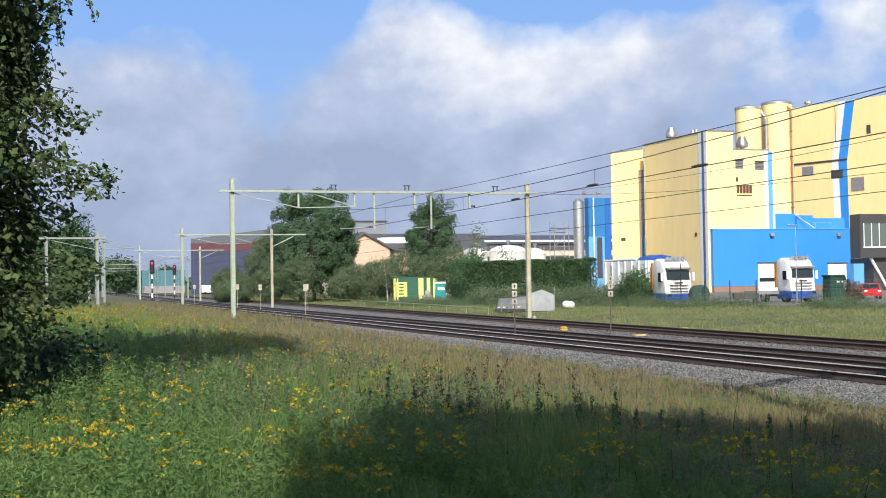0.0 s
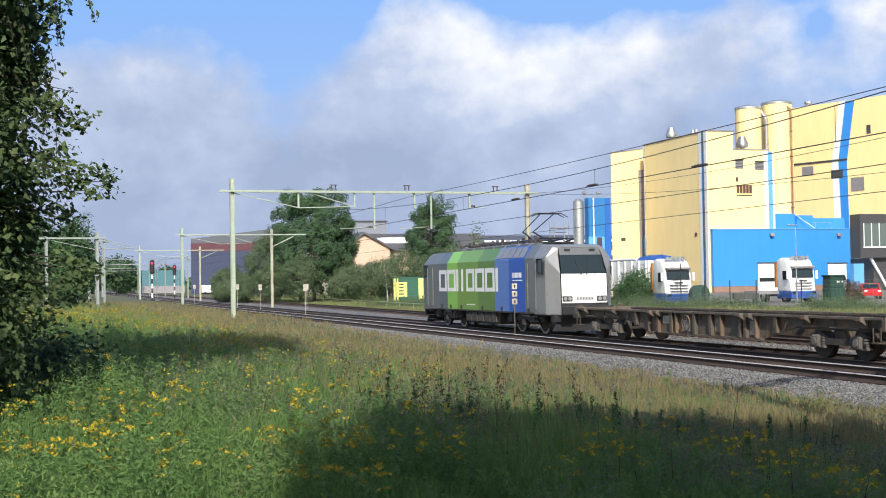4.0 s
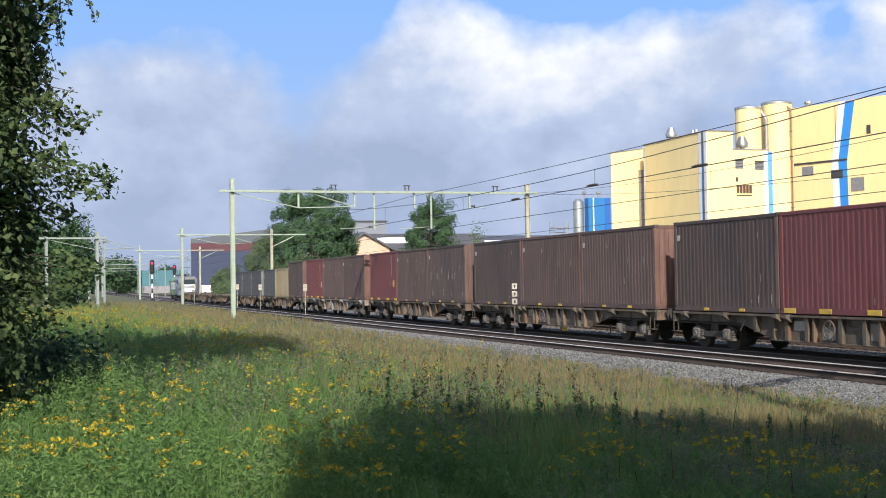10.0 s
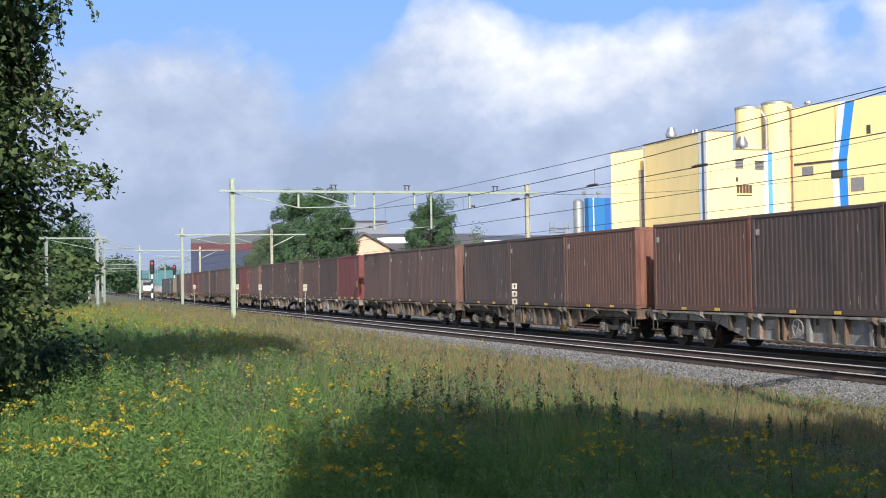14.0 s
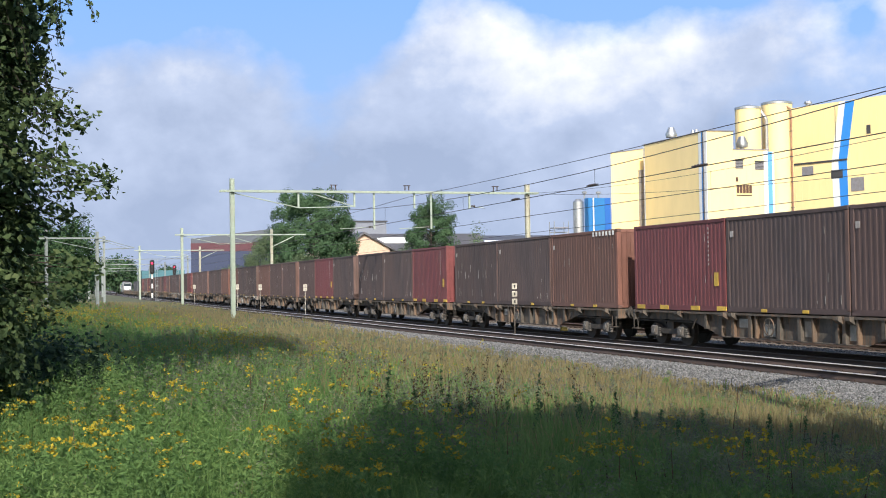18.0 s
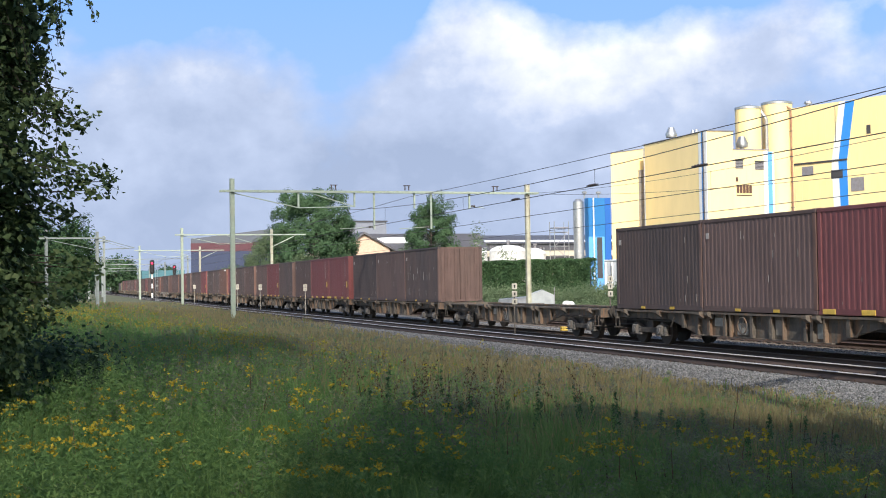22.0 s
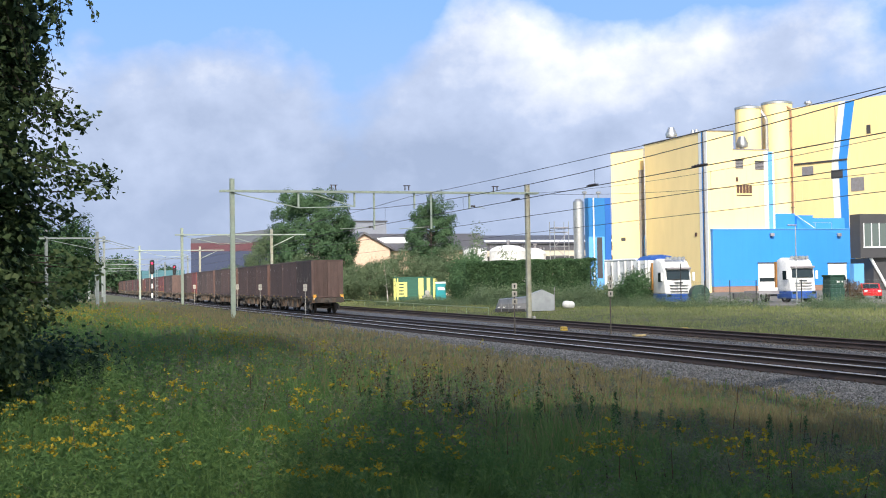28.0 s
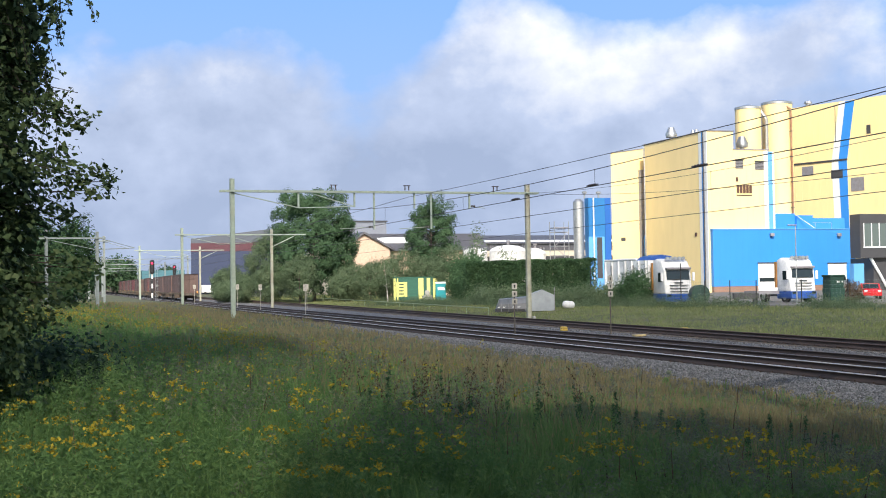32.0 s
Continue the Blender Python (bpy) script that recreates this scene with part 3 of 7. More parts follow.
def corrugated(L, z0, z1, x, out, waves, depth):
    """A pressed wall along y at x; out: the side it faces."""
    bm = bmesh.new()
    p = L / waves
    prof = []
    for k in range(waves):
        y = -L / 2 + k * p
        prof += [(y, 0), (y + p * 0.42, 0), (y + p * 0.54, depth), (y + p * 0.88, depth)]
    prof.append((L / 2, 0))
    lo = [bm.verts.new((x - out * d, y, z0)) for y, d in prof]
    hi = [bm.verts.new((x - out * d, y, z1)) for y, d in prof]
    for k in range(len(prof) - 1):
        f = (lo[k], lo[k + 1], hi[k + 1], hi[k])
        bm.faces.new(f if out > 0 else f[::-1])
    me = bpy.data.meshes.new("wall")
    bm.to_mesh(me)
    bm.free()
    return me


def make_container(col, scratched=False, striped=False):
    H = 2.42 if col in ("grey", "tan") else 2.896
    m, me_ = M_BOX[col], M_END_LIT[col]
    c = thing("freight_container", f"{WORDS[col]} corrugated steel freight container on a flat wagon", "container", group="freight containers")
    w, L = CW / 2, CL
    waves = 20 if col in ("grey", "tan") else 25
    for s in (-1, 1):
        wall = corrugated(L - 0.24, 0.17 if H > 2.5 else 0.14, H - 0.10, s * (w - 0.015), s, waves, 0.018 if waves == 20 else 0.013)
        wall.materials.append(m)
        part("side_wall", wall, None, c)
        part("top_rail", soft_box(bmesh.new(), s * w - 0.05 * (s + 1), s * w - 0.05 * (s - 1), -L / 2 + 0.1, L / 2 - 0.1, H - 0.12, H - 0.01, 0.01, 1), m, c)
        bm = bmesh.new()
        box(bm, s * w - 0.06 * (s + 1), s * w - 0.06 * (s - 1), -L / 2 + 0.1, L / 2 - 0.1, 0.02, 0.18 if H > 2.5 else 0.15)
        rail = part("bottom_rail", bm, m, c)
        if H > 2.5:
            for yy in ((-2.75, -1.15, 0.9, 2.55) if col == "red" else (-1.05, 1.0)):
                bm = soft_box(bmesh.new(), s * (w + 0.004) - 0.012, s * (w + 0.004) + 0.012, yy - (0.28 if col == "red" else 0.15), yy + (0.28 if col == "red" else 0.15), 0.03, 0.17 if col == "red" else 0.12, 0.008, 1)
                part("fork_pocket", bm, M_YELLOW, rail, "yellow fork pocket")
        for e in (-1, 1):
            bm = soft_box(bmesh.new(), s * w - 0.08 * (s + 1), s * w - 0.08 * (s - 1), e * L / 2 - 0.08 * (e + 1), e * L / 2 - 0.08 * (e - 1), 0.12, H - 0.12, 0.012, 1)
            # rear posts take the sun-lightened end colour
            post = part("corner_post", bm, m if e > 0 else me_, c)
            for z in (0.0, H - 0.118):
                bm = soft_box(bmesh.new(), s * (w + 0.004) - 0.085 * (s + 1), s * (w + 0.004) - 0.085 * (s - 1), e * (L / 2 + 0.004) - 0.09 * (e + 1), e * (L / 2 + 0.004) - 0.09 * (e - 1), z, z + 0.118, 0.015, 1)
                part("corner_casting", bm, m, post)
    # front end, pressed; rear end with two leaves and lock rods
    part("front_end", box(bmesh.new(), -w + 0.1, w - 0.1, L / 2 - 0.09, L / 2 - 0.03, 0.1, H - 0.08), me_, c)
    for s in (-1, 1):
        bm = bmesh.new()
        x0, x1 = (0.012, w - 0.15) if s > 0 else (-w + 0.15, -0.012)
        box(bm, x0, x1, -L / 2 + 0.035, -L / 2 + 0.09, 0.16, H - 0.14)
        n = 6
        for k in range(n):
            u = x0 + (x1 - x0) * (k + 0.5) / n
            box(bm, u - 0.05, u + 0.05, -L / 2 + 0.012, -L / 2 + 0.036, 0.22, H - 0.22)
        door = part("door_leaf", bm, me_, c)
        for u in (0.28, 0.82):
            part("lock_rod", tube(bmesh.new(), (s * u, -L / 2 + 0.004, 0.1), (s * u, -L / 2 + 0.004, H - 0.1), 0.018, 6), me_, door)
    part("door_sill", box(bmesh.new(), -w + 0.15, w - 0.15, -L / 2 + 0.02, -L / 2 + 0.10, 0.03, 0.16), me_, c)
    part("door_header", box(bmesh.new(), -w + 0.15, w - 0.15, -L / 2 + 0.02, -L / 2 + 0.10, H - 0.14, H - 0.02), me_, c)
    bm = bmesh.new()
    box(bm, -w + 0.1, w - 0.1, -L / 2 + 0.1, L / 2 - 0.1, H - 0.075, H - 0.04)
    part("roof", bm, m, c)
    part("floor", box(bmesh.new(), -w + 0.12, w - 0.12, -L / 2 + 0.1, L / 2 - 0.1, 0.04, 0.12), M_CAR_UNDER, c)
    # small plates and worn lettering, drawn as bars
    bm = bmesh.new()
    if col == "red":
        box(bm, -w - 0.010, -w + 0.004, -2.58, -2.34, 0.8, 1.22)
        part("warning_plate", bm, M_YELLOW, c, "yellow plate")
        bm = bmesh.new()
        for k in range(9):
            box(bm, -w - 0.006, -w + 0.004, -2.04, -1.99, 1.45 + k * 0.14, 1.52 + k * 0.14)
    else:
        hm = 0.34 if H < 2.5 else 0.18
        box(bm, -w - 0.006, -w + 0.004, L / 2 - 0.42, L / 2 - 0.24, H - 0.44 - hm, H - 0.44)
    part("marking_patch", bm, M_MARK, c, "small worn pale marking")
    if H > 2.5 and not scratched:
        bm = bmesh.new()
        r = random.Random(len(col) * 7 + 3)
        for k in range(6):
            y, z = r.uniform(-2.7, 2.7), r.choice((0.3, 0.9, 1.6, 2.2))
            box(bm, -w - 0.004, -w + 0.002, y - 0.010, y + 0.010, z, z + r.uniform(0.06, 0.3))
        tagged(part("worn_paint", bm, M_SCRAPE, c, "pale scrape marks"), kind="stuff")
    if scratched:
        bm = bmesh.new()
        r = random.Random(5)
        for k in range(17):
            y, z = r.uniform(-2.6, 2.6), r.choice((0.36, 1.2, 1.5, 1.7))
            box(bm, -w - 0.004, -w + 0.002, y - 0.012, y + 0.014, z, z + r.uniform(0.1, 0.42))
        tagged(part("worn_paint", bm, M_SCRAPE, c, "pale scrape marks"), kind="stuff")
    if striped:
        bm = bmesh.new()
        for k in range(7):
            box(bm, -w - 0.008, -w + 0.004, -2.75 + k * 0.28, -2.62 + k * 0.28, H - 0.22, H - 0.06)
        part("white_stripes", bm, M_WHITE, c, "row of white stripes under the roof")
    return c


PITCH_W = 19.5                # wagon length over buffers


M_PALEPLATE = paint("worn_pale_plate", (0.34, 0.33, 0.30), 0.7, 0, (0.15, 0.11, 0.08), 0.7, 8)


def make_bogie():
    """A two-axle freight bogie in its own space; returns meshes for the frame, the wheelset and the springs."""
    bm = bmesh.new()
    for s in (-1, 1):
        prism(bm, [(-1.25, 0.62), (-0.95, 0.74), (-0.45, 0.55), (0.45, 0.55), (0.95, 0.74), (1.25, 0.62), (1.2, 0.52), (0.9, 0.58), (0.5, 0.38), (-0.5, 0.38), (-0.9, 0.58), (-1.2, 0.52)], "x", s * 1.0 - 0.06, s * 1.0 + 0.06)
    box(bm, -1.0, 1.0, -0.22, 0.22, 0.45, 0.8)
    frame_me = mesh_of("bogie_frame", bm, M_CAR_UNDER)
    bm = soft_box(bmesh.new(), -0.14, 0.14, -0.17, 0.17, 0.30, 0.64, 0.04, 1)
    for d in (-0.26, 0.26):
        for k in range(4):
            tube(bm, (0, d, 0.33 + k * 0.07), (0, d, 0.375 + k * 0.07), 0.09, 8)
        box(bm, -0.1, 0.1, d - 0.11, d + 0.11, 0.29, 0.33)
    tube(bm, (-0.17, 0, 0.46), (0.17, 0, 0.46), 0.10, 10)
    box_me = mesh_of("axle_box", bm, M_AXLEBOX)
    bm = bmesh.new()
    tube(bm, (-1.08, 0, 0.46), (1.08, 0, 0.46), 0.075, 8)
    wheel_me = mesh_of("axle", bm, M_WHEEL)
    bm = bmesh.new()
    for x0, x1, r in ((-0.068, 0.068, 0.46), (0.068, 0.10, 0.488)):
        tube(bm, (x0, 0, 0.46), (x1, 0, 0.46), r, 24)
    tube(bm, (-0.11, 0, 0.46), (-0.066, 0, 0.46), 0.16, 12)
    return frame_me, wheel_me, mesh_of("wheel", bm, M_WHEEL), box_me


BOGIE = make_bogie()


def make_wagon(grey):
    """A 60-foot bogie container flat with fish-bellied side sills."""
    m = M_SILL_GREY if grey else M_SILL
    w = thing("container_wagon", ("grey" if grey else "rusty brown") + " bogie flat wagon with fish-bellied side sills", "wagon", group="container wagons")
    h = PITCH_W / 2 - 0.62
    for s in (-1, 1):
        out = [(-h, 1.13), (h, 1.13), (h, 0.86), (5.4, 0.86), (3.6, 0.42), (-3.6, 0.42), (-5.4, 0.86), (-h, 0.86)]
        sill = part("side_sill", prism(bmesh.new(), out, "x", s * 1.08 - 0.03, s * 1.08 + 0.03), m, w)
        bm = bmesh.new()
        box(bm, s * 1.15 - 0.12, s * 1.15 + 0.12, -h, h, 1.09, 1.15)
        prism(bm, [(-3.6, 0.40), (3.6, 0.40), (3.6, 0.43), (-3.6, 0.43)], "x", s * 1.13 - 0.09, s * 1.13 + 0.09)
        part("sill_flange", bm, m, sill)
        for k, y in enumerate((-4.35, -3.3, -2.75, -2.45, -1.35, -0.75, 0.25, 1.45, 1.75, 2.7, 3.35, 4.3)):
            zb = 0.43 if abs(y) < 3.6 else 0.62
            bm = box(bmesh.new(), s * 1.165 - 0.075, s * 1.165 + 0.075, y - 0.035, y + 0.035, zb, 1.09)
            if k % 3 != 1:
                box(bm, s * 1.235 - 0.012, s * 1.235 + 0.012, y - 0.07, y + 0.07, zb, 1.09)
            part("stiffener", bm, (m, M_SILL, M_RUSTRIB)[(k * 5) % 3], sill)
        for y0, y1, z0, z1 in ((-1.25, -0.85, 0.55, 0.98), (0.6, 1.2, 0.5, 0.86), (-3.1, -2.85, 0.52, 0.95)):
            part("panel_patch", box(bmesh.new(), s * 1.115 - 0.008, s * 1.115 + 0.008, y0, y1, z0, z1), M_PALEPLATE, sill, "worn pale patch")
        for y in (-8.3, -5.9, -3.1, -2.6, 2.6, 3.1, 5.9, 8.3):
            bm = bmesh.new()
            prism(bm, [(s * 1.16, 1.16), (s * 1.40, 1.16), (s * 1.40, 1.06), (s * 1.22, 0.94), (s * 1.16, 0.94)], "y", y - 0.11, y + 0.11)
            part("twist_lock_bracket", bm, m if y % 1 > 0.5 else M_SILL, sill)
    bm = bmesh.new()
    box(bm, -0.22, 0.22, -h, h, 0.75, 1.08)
    for y in np.arange(-8.4, 8.5, 1.4):
        box(bm, -1.12, 1.12, y - 0.06, y + 0.06, 0.88, 1.06)
    part("centre_sill", bm, M_CAR_UNDER, w)
    for e in (-1, 1):
        part("headstock", box(bmesh.new(), -1.25, 1.25, e * h - 0.07, e * h + 0.07, 0.82, 1.16), m, w)
        for s in (-1, 1):
            bm = bmesh.new()
            tube(bm, (s * 0.875, e * (h + 0.07), 1.03), (s * 0.875, e * (h + 0.50), 1.03), 0.10, 10)
            tube(bm, (s * 0.875, e * (h + 0.50), 1.03), (s * 0.875, e * (h + 0.55), 1.03), 0.24, 14)
            part("buffer", bm, M_CAR_UNDER, w, "dark round buffer", True)
        bm = bmesh.new()
        tube(bm, (0, e * h, 0.98), (0, e * (h + 0.5), 0.85), 0.05, 6)
        part("coupling", bm, M_CAR_UNDER, w)
        bm = bmesh.new()
        box(bm, -1.36, -1.16, e * (h - 0.2) - 0.16, e * (h - 0.2) + 0.16, 0.50, 0.53)
        for d in (-0.15, 0.15):
            box(bm, -1.30, -1.27, e * (h - 0.2) + d - 0.012, e * (h - 0.2) + d + 0.012, 0.5, 0.9)
        part("shunter_step", bm, M_CAR_UNDER, w)
    hand = part("brake_handwheel", lathe_x(-1.285, -1.255, 0.7, 0.78, 0.265, 0.235, 20), m, w)
    for k in range(4):
        a = k * math.pi / 2 + 0.4
        part("spoke", tube(bmesh.new(), (-1.27, 0.7, 0.78), (-1.27, 0.7 + 0.24 * math.cos(a), 0.78 + 0.24 * math.sin(a)), 0.014, 5), m, hand)
    part("air_tank", tube(bmesh.new(), (-0.5, -2.3, 0.62), (-0.5, -1.2, 0.62), 0.19, 12), M_CAR_UNDER, w)
    part("air_tank", tube(bmesh.new(), (0.5, 1.2, 0.62), (0.5, 2.5, 0.62), 0.19, 12), M_CAR_UNDER, w)
    for yy in (-4.9, 4.9):
        part("brake_lever", tube(bmesh.new(), (-1.20, yy, 0.95), (-1.22, yy + 0.25, 0.62), 0.025, 6), M_CAR_UNDER, w)
    part("data_plate", box(bmesh.new(), -1.125, -1.105, 1.9, 2.5, 0.72, 0.98), M_PALEPLATE, w, "pale data plate")
    part("brake_pipe", tube(bmesh.new(), (-1.05, -h, 0.80), (-1.05, h, 0.80), 0.025, 5), M_CAR_UNDER, w)
    for e in (-1, 1):
        b = part("bogie", BOGIE[0], None, w)
        b.location = (0, e * 7.0, 0)
        for d in (-0.9, 0.9):
            ax = part("axle", BOGIE[1], None, b)
            ax.location = (0, d, 0)
            for s in (-1, 1):
                ab = part("axle_box", BOGIE[3], None, b, "dusty grey axle box with coil springs")
                ab.location = (s * 1.02, d, 0)
                wh = part("wheel", BOGIE[2], None, b)
                wh.matrix_basis = pose(-s * 0.80, d, 0, 0, 0, 0 if s > 0 else 180) @ pose(0, 0, 0)
    return w


def track_pose(y, z=0.0):
    """A vehicle's pose on the middle track at the distance y."""
    turn = math.degrees(math.atan2(drift(y + 1) - drift(y - 1), 2.0))
    return pose(TRACK["middle"][0] + drift(y), y, z, 0, 0, -turn)


# ---- locomotive ----
L_GREY = paint("loco_dark_grey", (0.135, 0.145, 0.155), 0.35, 0.1, None, 0, 4, bump=0.02, vary=0.05)
L_SILVER = paint("loco_light_grey", (0.21, 0.215, 0.225), 0.35, 0.1, None, 0, 4, bump=0.02, vary=0.05)
L_BANDS = [(8.46, 5.94, L_GREY), (5.94, 4.68, paint("loco_slate", (0.10, 0.12, 0.15), 0.35, bump=0.02, vary=0.05)), (4.68, 3.16, paint("loco_lime", (0.24, 0.50, 0.08), 0.35, bump=0.02, vary=0.05)),
           (3.16, 0.14, paint("loco_leaf_green", (0.15, 0.28, 0.045), 0.35, bump=0.02, vary=0.05)), (0.14, -2.09, paint("loco_olive_green", (0.10, 0.19, 0.035), 0.35, bump=0.02, vary=0.05)),
           (-2.09, -3.84, paint("loco_mid_blue", (0.09, 0.19, 0.52), 0.35, bump=0.02, vary=0.05)), (-3.84, -5.72, paint("loco_deep_blue", (0.012, 0.085, 0.45), 0.35, bump=0.02, vary=0.05)), (-5.72, -8.46, L_GREY)]
L_BAND_NAMES = ("grey cab side", "slate band", "lime green band", "leaf green band", "olive green band", "mid blue band", "deep blue band", "grey cab side")
L_WHITE = paint("loco_white_front", (0.78, 0.79, 0.80), 0.3, bump=0.0, vary=0.03)
M_LBOGIE = grimy("loco_bogie_grime", (0.030, 0.029, 0.028), (0.062, 0.058, 0.055), (0.085, 0.068, 0.055))


def lathe_x(x0, x1, y, z, r1, r0, n=28):
    """A flat ring about an axle along x."""
    bm = bmesh.new()
    rings = [[bm.verts.new((x, y + r * math.cos(k * 2 * math.pi / n), z + r * math.sin(k * 2 * math.pi / n))) for k in range(n)] for x, r in ((x0, r1), (x1, r1), (x1, r0), (x0, r0))]
    for p, q in zip(rings, rings[1:] + rings[:1]):
        for k in range(n):
            bm.faces.new((p[k], p[(k + 1) % n], q[(k + 1) % n], q[k]))
    return bm


def make_loco():
    lo = thing("electric_locomotive", "four-axle electric locomotive with green and blue bands and white ends", "locomotive")
    hw, cab = 1.475, 6.72
    sec = [(-hw, 0.86), (-hw, 3.16), (-1.12, 3.72), (1.12, 3.72), (hw, 3.16), (hw, 0.86)]
    for (a, b, m), nm in zip(L_BANDS, L_BAND_NAMES):
        a2, b2 = min(a, cab + 0.8), max(b, -cab)
        if a2 > b2:
            part("body_panel", prism(bmesh.new(), sec, "y", b2, a2), m, lo, nm)
    # ends: raked cab with side cheeks, windscreen, white apron
    for e in (-1, 1):
        before = set(lo.children)

        def ring(y, k, top, low=0.80):
            return [(-hw * k, y, low), (-hw * k, y, 2.2), (-hw * k, y, min(3.16, top)), (-1.10 * k, y, top), (1.10 * k, y, top), (hw * k, y, min(3.16, top)), (hw * k, y, 2.2), (hw * k, y, low)]
        bm = bmesh.new()
        rows = [ring(e * cab, 1.0, 3.72), ring(e * 7.47, 1.0, 3.70), ring(e * 7.87, 0.985, 3.62)]
        vs = [[bm.verts.new(p) for p in r] for r in rows]
        for p, q in zip(vs, vs[1:]):
            for k in range(7):
                bm.faces.new((p[k], p[k + 1], q[k + 1], q[k]))
            bm.faces.new((p[7], p[0], q[0], q[7]))
        # nose: slopes from the roof edge to the buffer beam
        nose = [[(-hw * 0.985, 7.87, 0.80), (hw * 0.985, 7.87, 0.80)], [(-hw * 0.985, 7.87, 2.5), (hw * 0.985, 7.87, 2.5)], [(-hw * 0.985, 7.87, 3.16), (hw * 0.985, 7.87, 3.16)], [(-1.08, 7.87, 3.62), (1.08, 7.87, 3.62)]]
        front = [[(-1.04, 8.52, 0.80), (1.04, 8.52, 0.80)], [(-1.04, 8.44, 2.5), (1.04, 8.44, 2.5)], [(-0.98, 8.10, 3.24), (0.98, 8.10, 3.24)], [(-0.90, 7.97, 3.56), (0.90, 7.97, 3.56)]]
        for side in (0, 1):
            for k in range(3):
                q = [nose[k][side], nose[k + 1][side], front[k + 1][side], front[k][side]]
                bm.faces.new([bm.verts.new((x, e * y, z)) for x, y, z in q])
        q = [nose[3][0], nose[3][1], front[3][1], front[3][0]]
        bm.faces.new([bm.verts.new((x, e * y, z)) for x, y, z in q])
        bm.faces.new([bm.verts.new((x, e * y, z)) for x, y, z in ((-1.04, 8.52, 0.80), (1.04, 8.52, 0.80), (hw * 0.985, 7.87, 0.80), (-hw * 0.985, 7.87, 0.80))])
        bmesh.ops.remove_doubles(bm, verts=bm.verts[:], dist=0.002)
        cabp = part("cab_shell", bm, L_GREY if e > 0 else L_SILVER, lo, "grey cab shell")
        bev = cabp.modifiers.new("rounded_edges", "BEVEL")
        bev.width, bev.segments, bev.limit_method = 0.07, 3, "ANGLE"
        bm = bmesh.new()
        q = [(-1.0, 8.505, 1.30), (1.0, 8.505, 1.30), (1.0, 8.448, 2.48), (-1.0, 8.448, 2.48)]
        bm.faces.new([bm.verts.new((x, e * y, z)) for x, y, z in q])
        q = [(-1.0, 8.46, 1.27), (1.0, 8.46, 1.27), (1.0, 8.505, 1.30), (-1.0, 8.505, 1.30)]
        bm.faces.new([bm.verts.new((x, e * y, z)) for x, y, z in q])
        part("front_apron", bm, L_WHITE, cabp, "plain white cab front")
        bm = bmesh.new()
        q = [(-0.98, 8.442, 2.51), (0.98, 8.442, 2.51), (0.93, 8.108, 3.23), (-0.93, 8.108, 3.23)]
        bm.faces.new([bm.verts.new((x, e * (y + 0.004), z)) for x, y, z in q])
        part("windscreen", bm, M_GLASS, cabp, "dark windscreen")
        bm = bmesh.new()
        q = [(-0.93, 8.104, 3.25), (0.93, 8.104, 3.25), (0.88, 7.976, 3.55), (-0.88, 7.976, 3.55)]
        bm.faces.new([bm.verts.new((x, e * (y + 0.006), z)) for x, y, z in q])
        part("brow_panel", bm, L_GREY, cabp)
        for s in (-1, 1):
            part("wiper", tube(bmesh.new(), (s * 0.30, e * 8.20, 3.08), (s * 0.12, e * 8.475, 2.42), 0.02, 5), M_BLACK, cabp)
            part("lamp_slot", box(bmesh.new(), s * 0.55 - 0.12, s * 0.55 + 0.12, e * 8.04 - 0.05, e * 8.04 + 0.05, 3.42, 3.50), M_GLASS, cabp)
            part("mirror_cover", soft_box(bmesh.new(), s * 1.49 - 0.03, s * 1.49 + 0.03, e * 7.76 - 0.05, e * 7.76 + 0.05, 2.45, 3.0, 0.02), M_BLACK, cabp)
        for s in (-1, 1):
            lamp = part("headlight_cluster", soft_box(bmesh.new(), s * 0.76 - 0.22, s * 0.76 + 0.22, e * 8.50 - 0.02, e * 8.50 + 0.035, 1.36, 1.58, 0.02), M_LBOGIE, cabp, "headlight cluster")
            bm = bmesh.new()
            for d in (-0.1, 0.1):
                tube(bm, (s * 0.76 + d, e * 8.51, 1.47), (s * 0.76 + d, e * 8.545, 1.47), 0.075, 12)
            part("lens", bm, M_STEEL, lamp)
            bm = bmesh.new()
            tube(bm, (s * 0.875, e * 8.42, 1.0), (s * 0.875, e * 8.8, 1.0), 0.13, 10)
            soft_box(bm, s * 0.875 - 0.26, s * 0.875 + 0.26, e * 8.82 - 0.03, e * 8.82 + 0.03, 0.82, 1.18, 0.03)
            part("buffer", bm, M_BLACK, lo, "dark rectangular buffer")
            # side window, cab door with hand rails, step
            x = s * (hw + 0.006)
            part("cab_side_window", soft_box(bmesh.new(), x - 0.008, x + 0.008, e * 7.40 - 0.28, e * 7.40 + 0.28, 2.50, 3.12, 0.07, 3), M_GLASS, cabp, "dark side window")
            door = part("cab_door", box(bmesh.new(), x - 0.006, x + 0.006, e * 6.57 - 0.36, e * 6.57 + 0.36, 0.98, 3.05), L_GREY, cabp)
            bm = bmesh.new()
            for d in (-0.44, 0.44):
                tube(bm, (s * (hw + 0.05), e * 6.57 + d, 1.05), (s * (hw + 0.05), e * 6.57 + d, 2.95), 0.02, 6)
            part("handrail", bm, M_STEEL, door, "bright handrail")
            bm = bmesh.new()
            for k in range(3):
                box(bm, s * (hw - 0.05) - 0.1, s * (hw - 0.05) + 0.1, e * 6.57 - 0.25, e * 6.57 + 0.25, 0.32 + k * 0.2, 0.35 + k * 0.2)
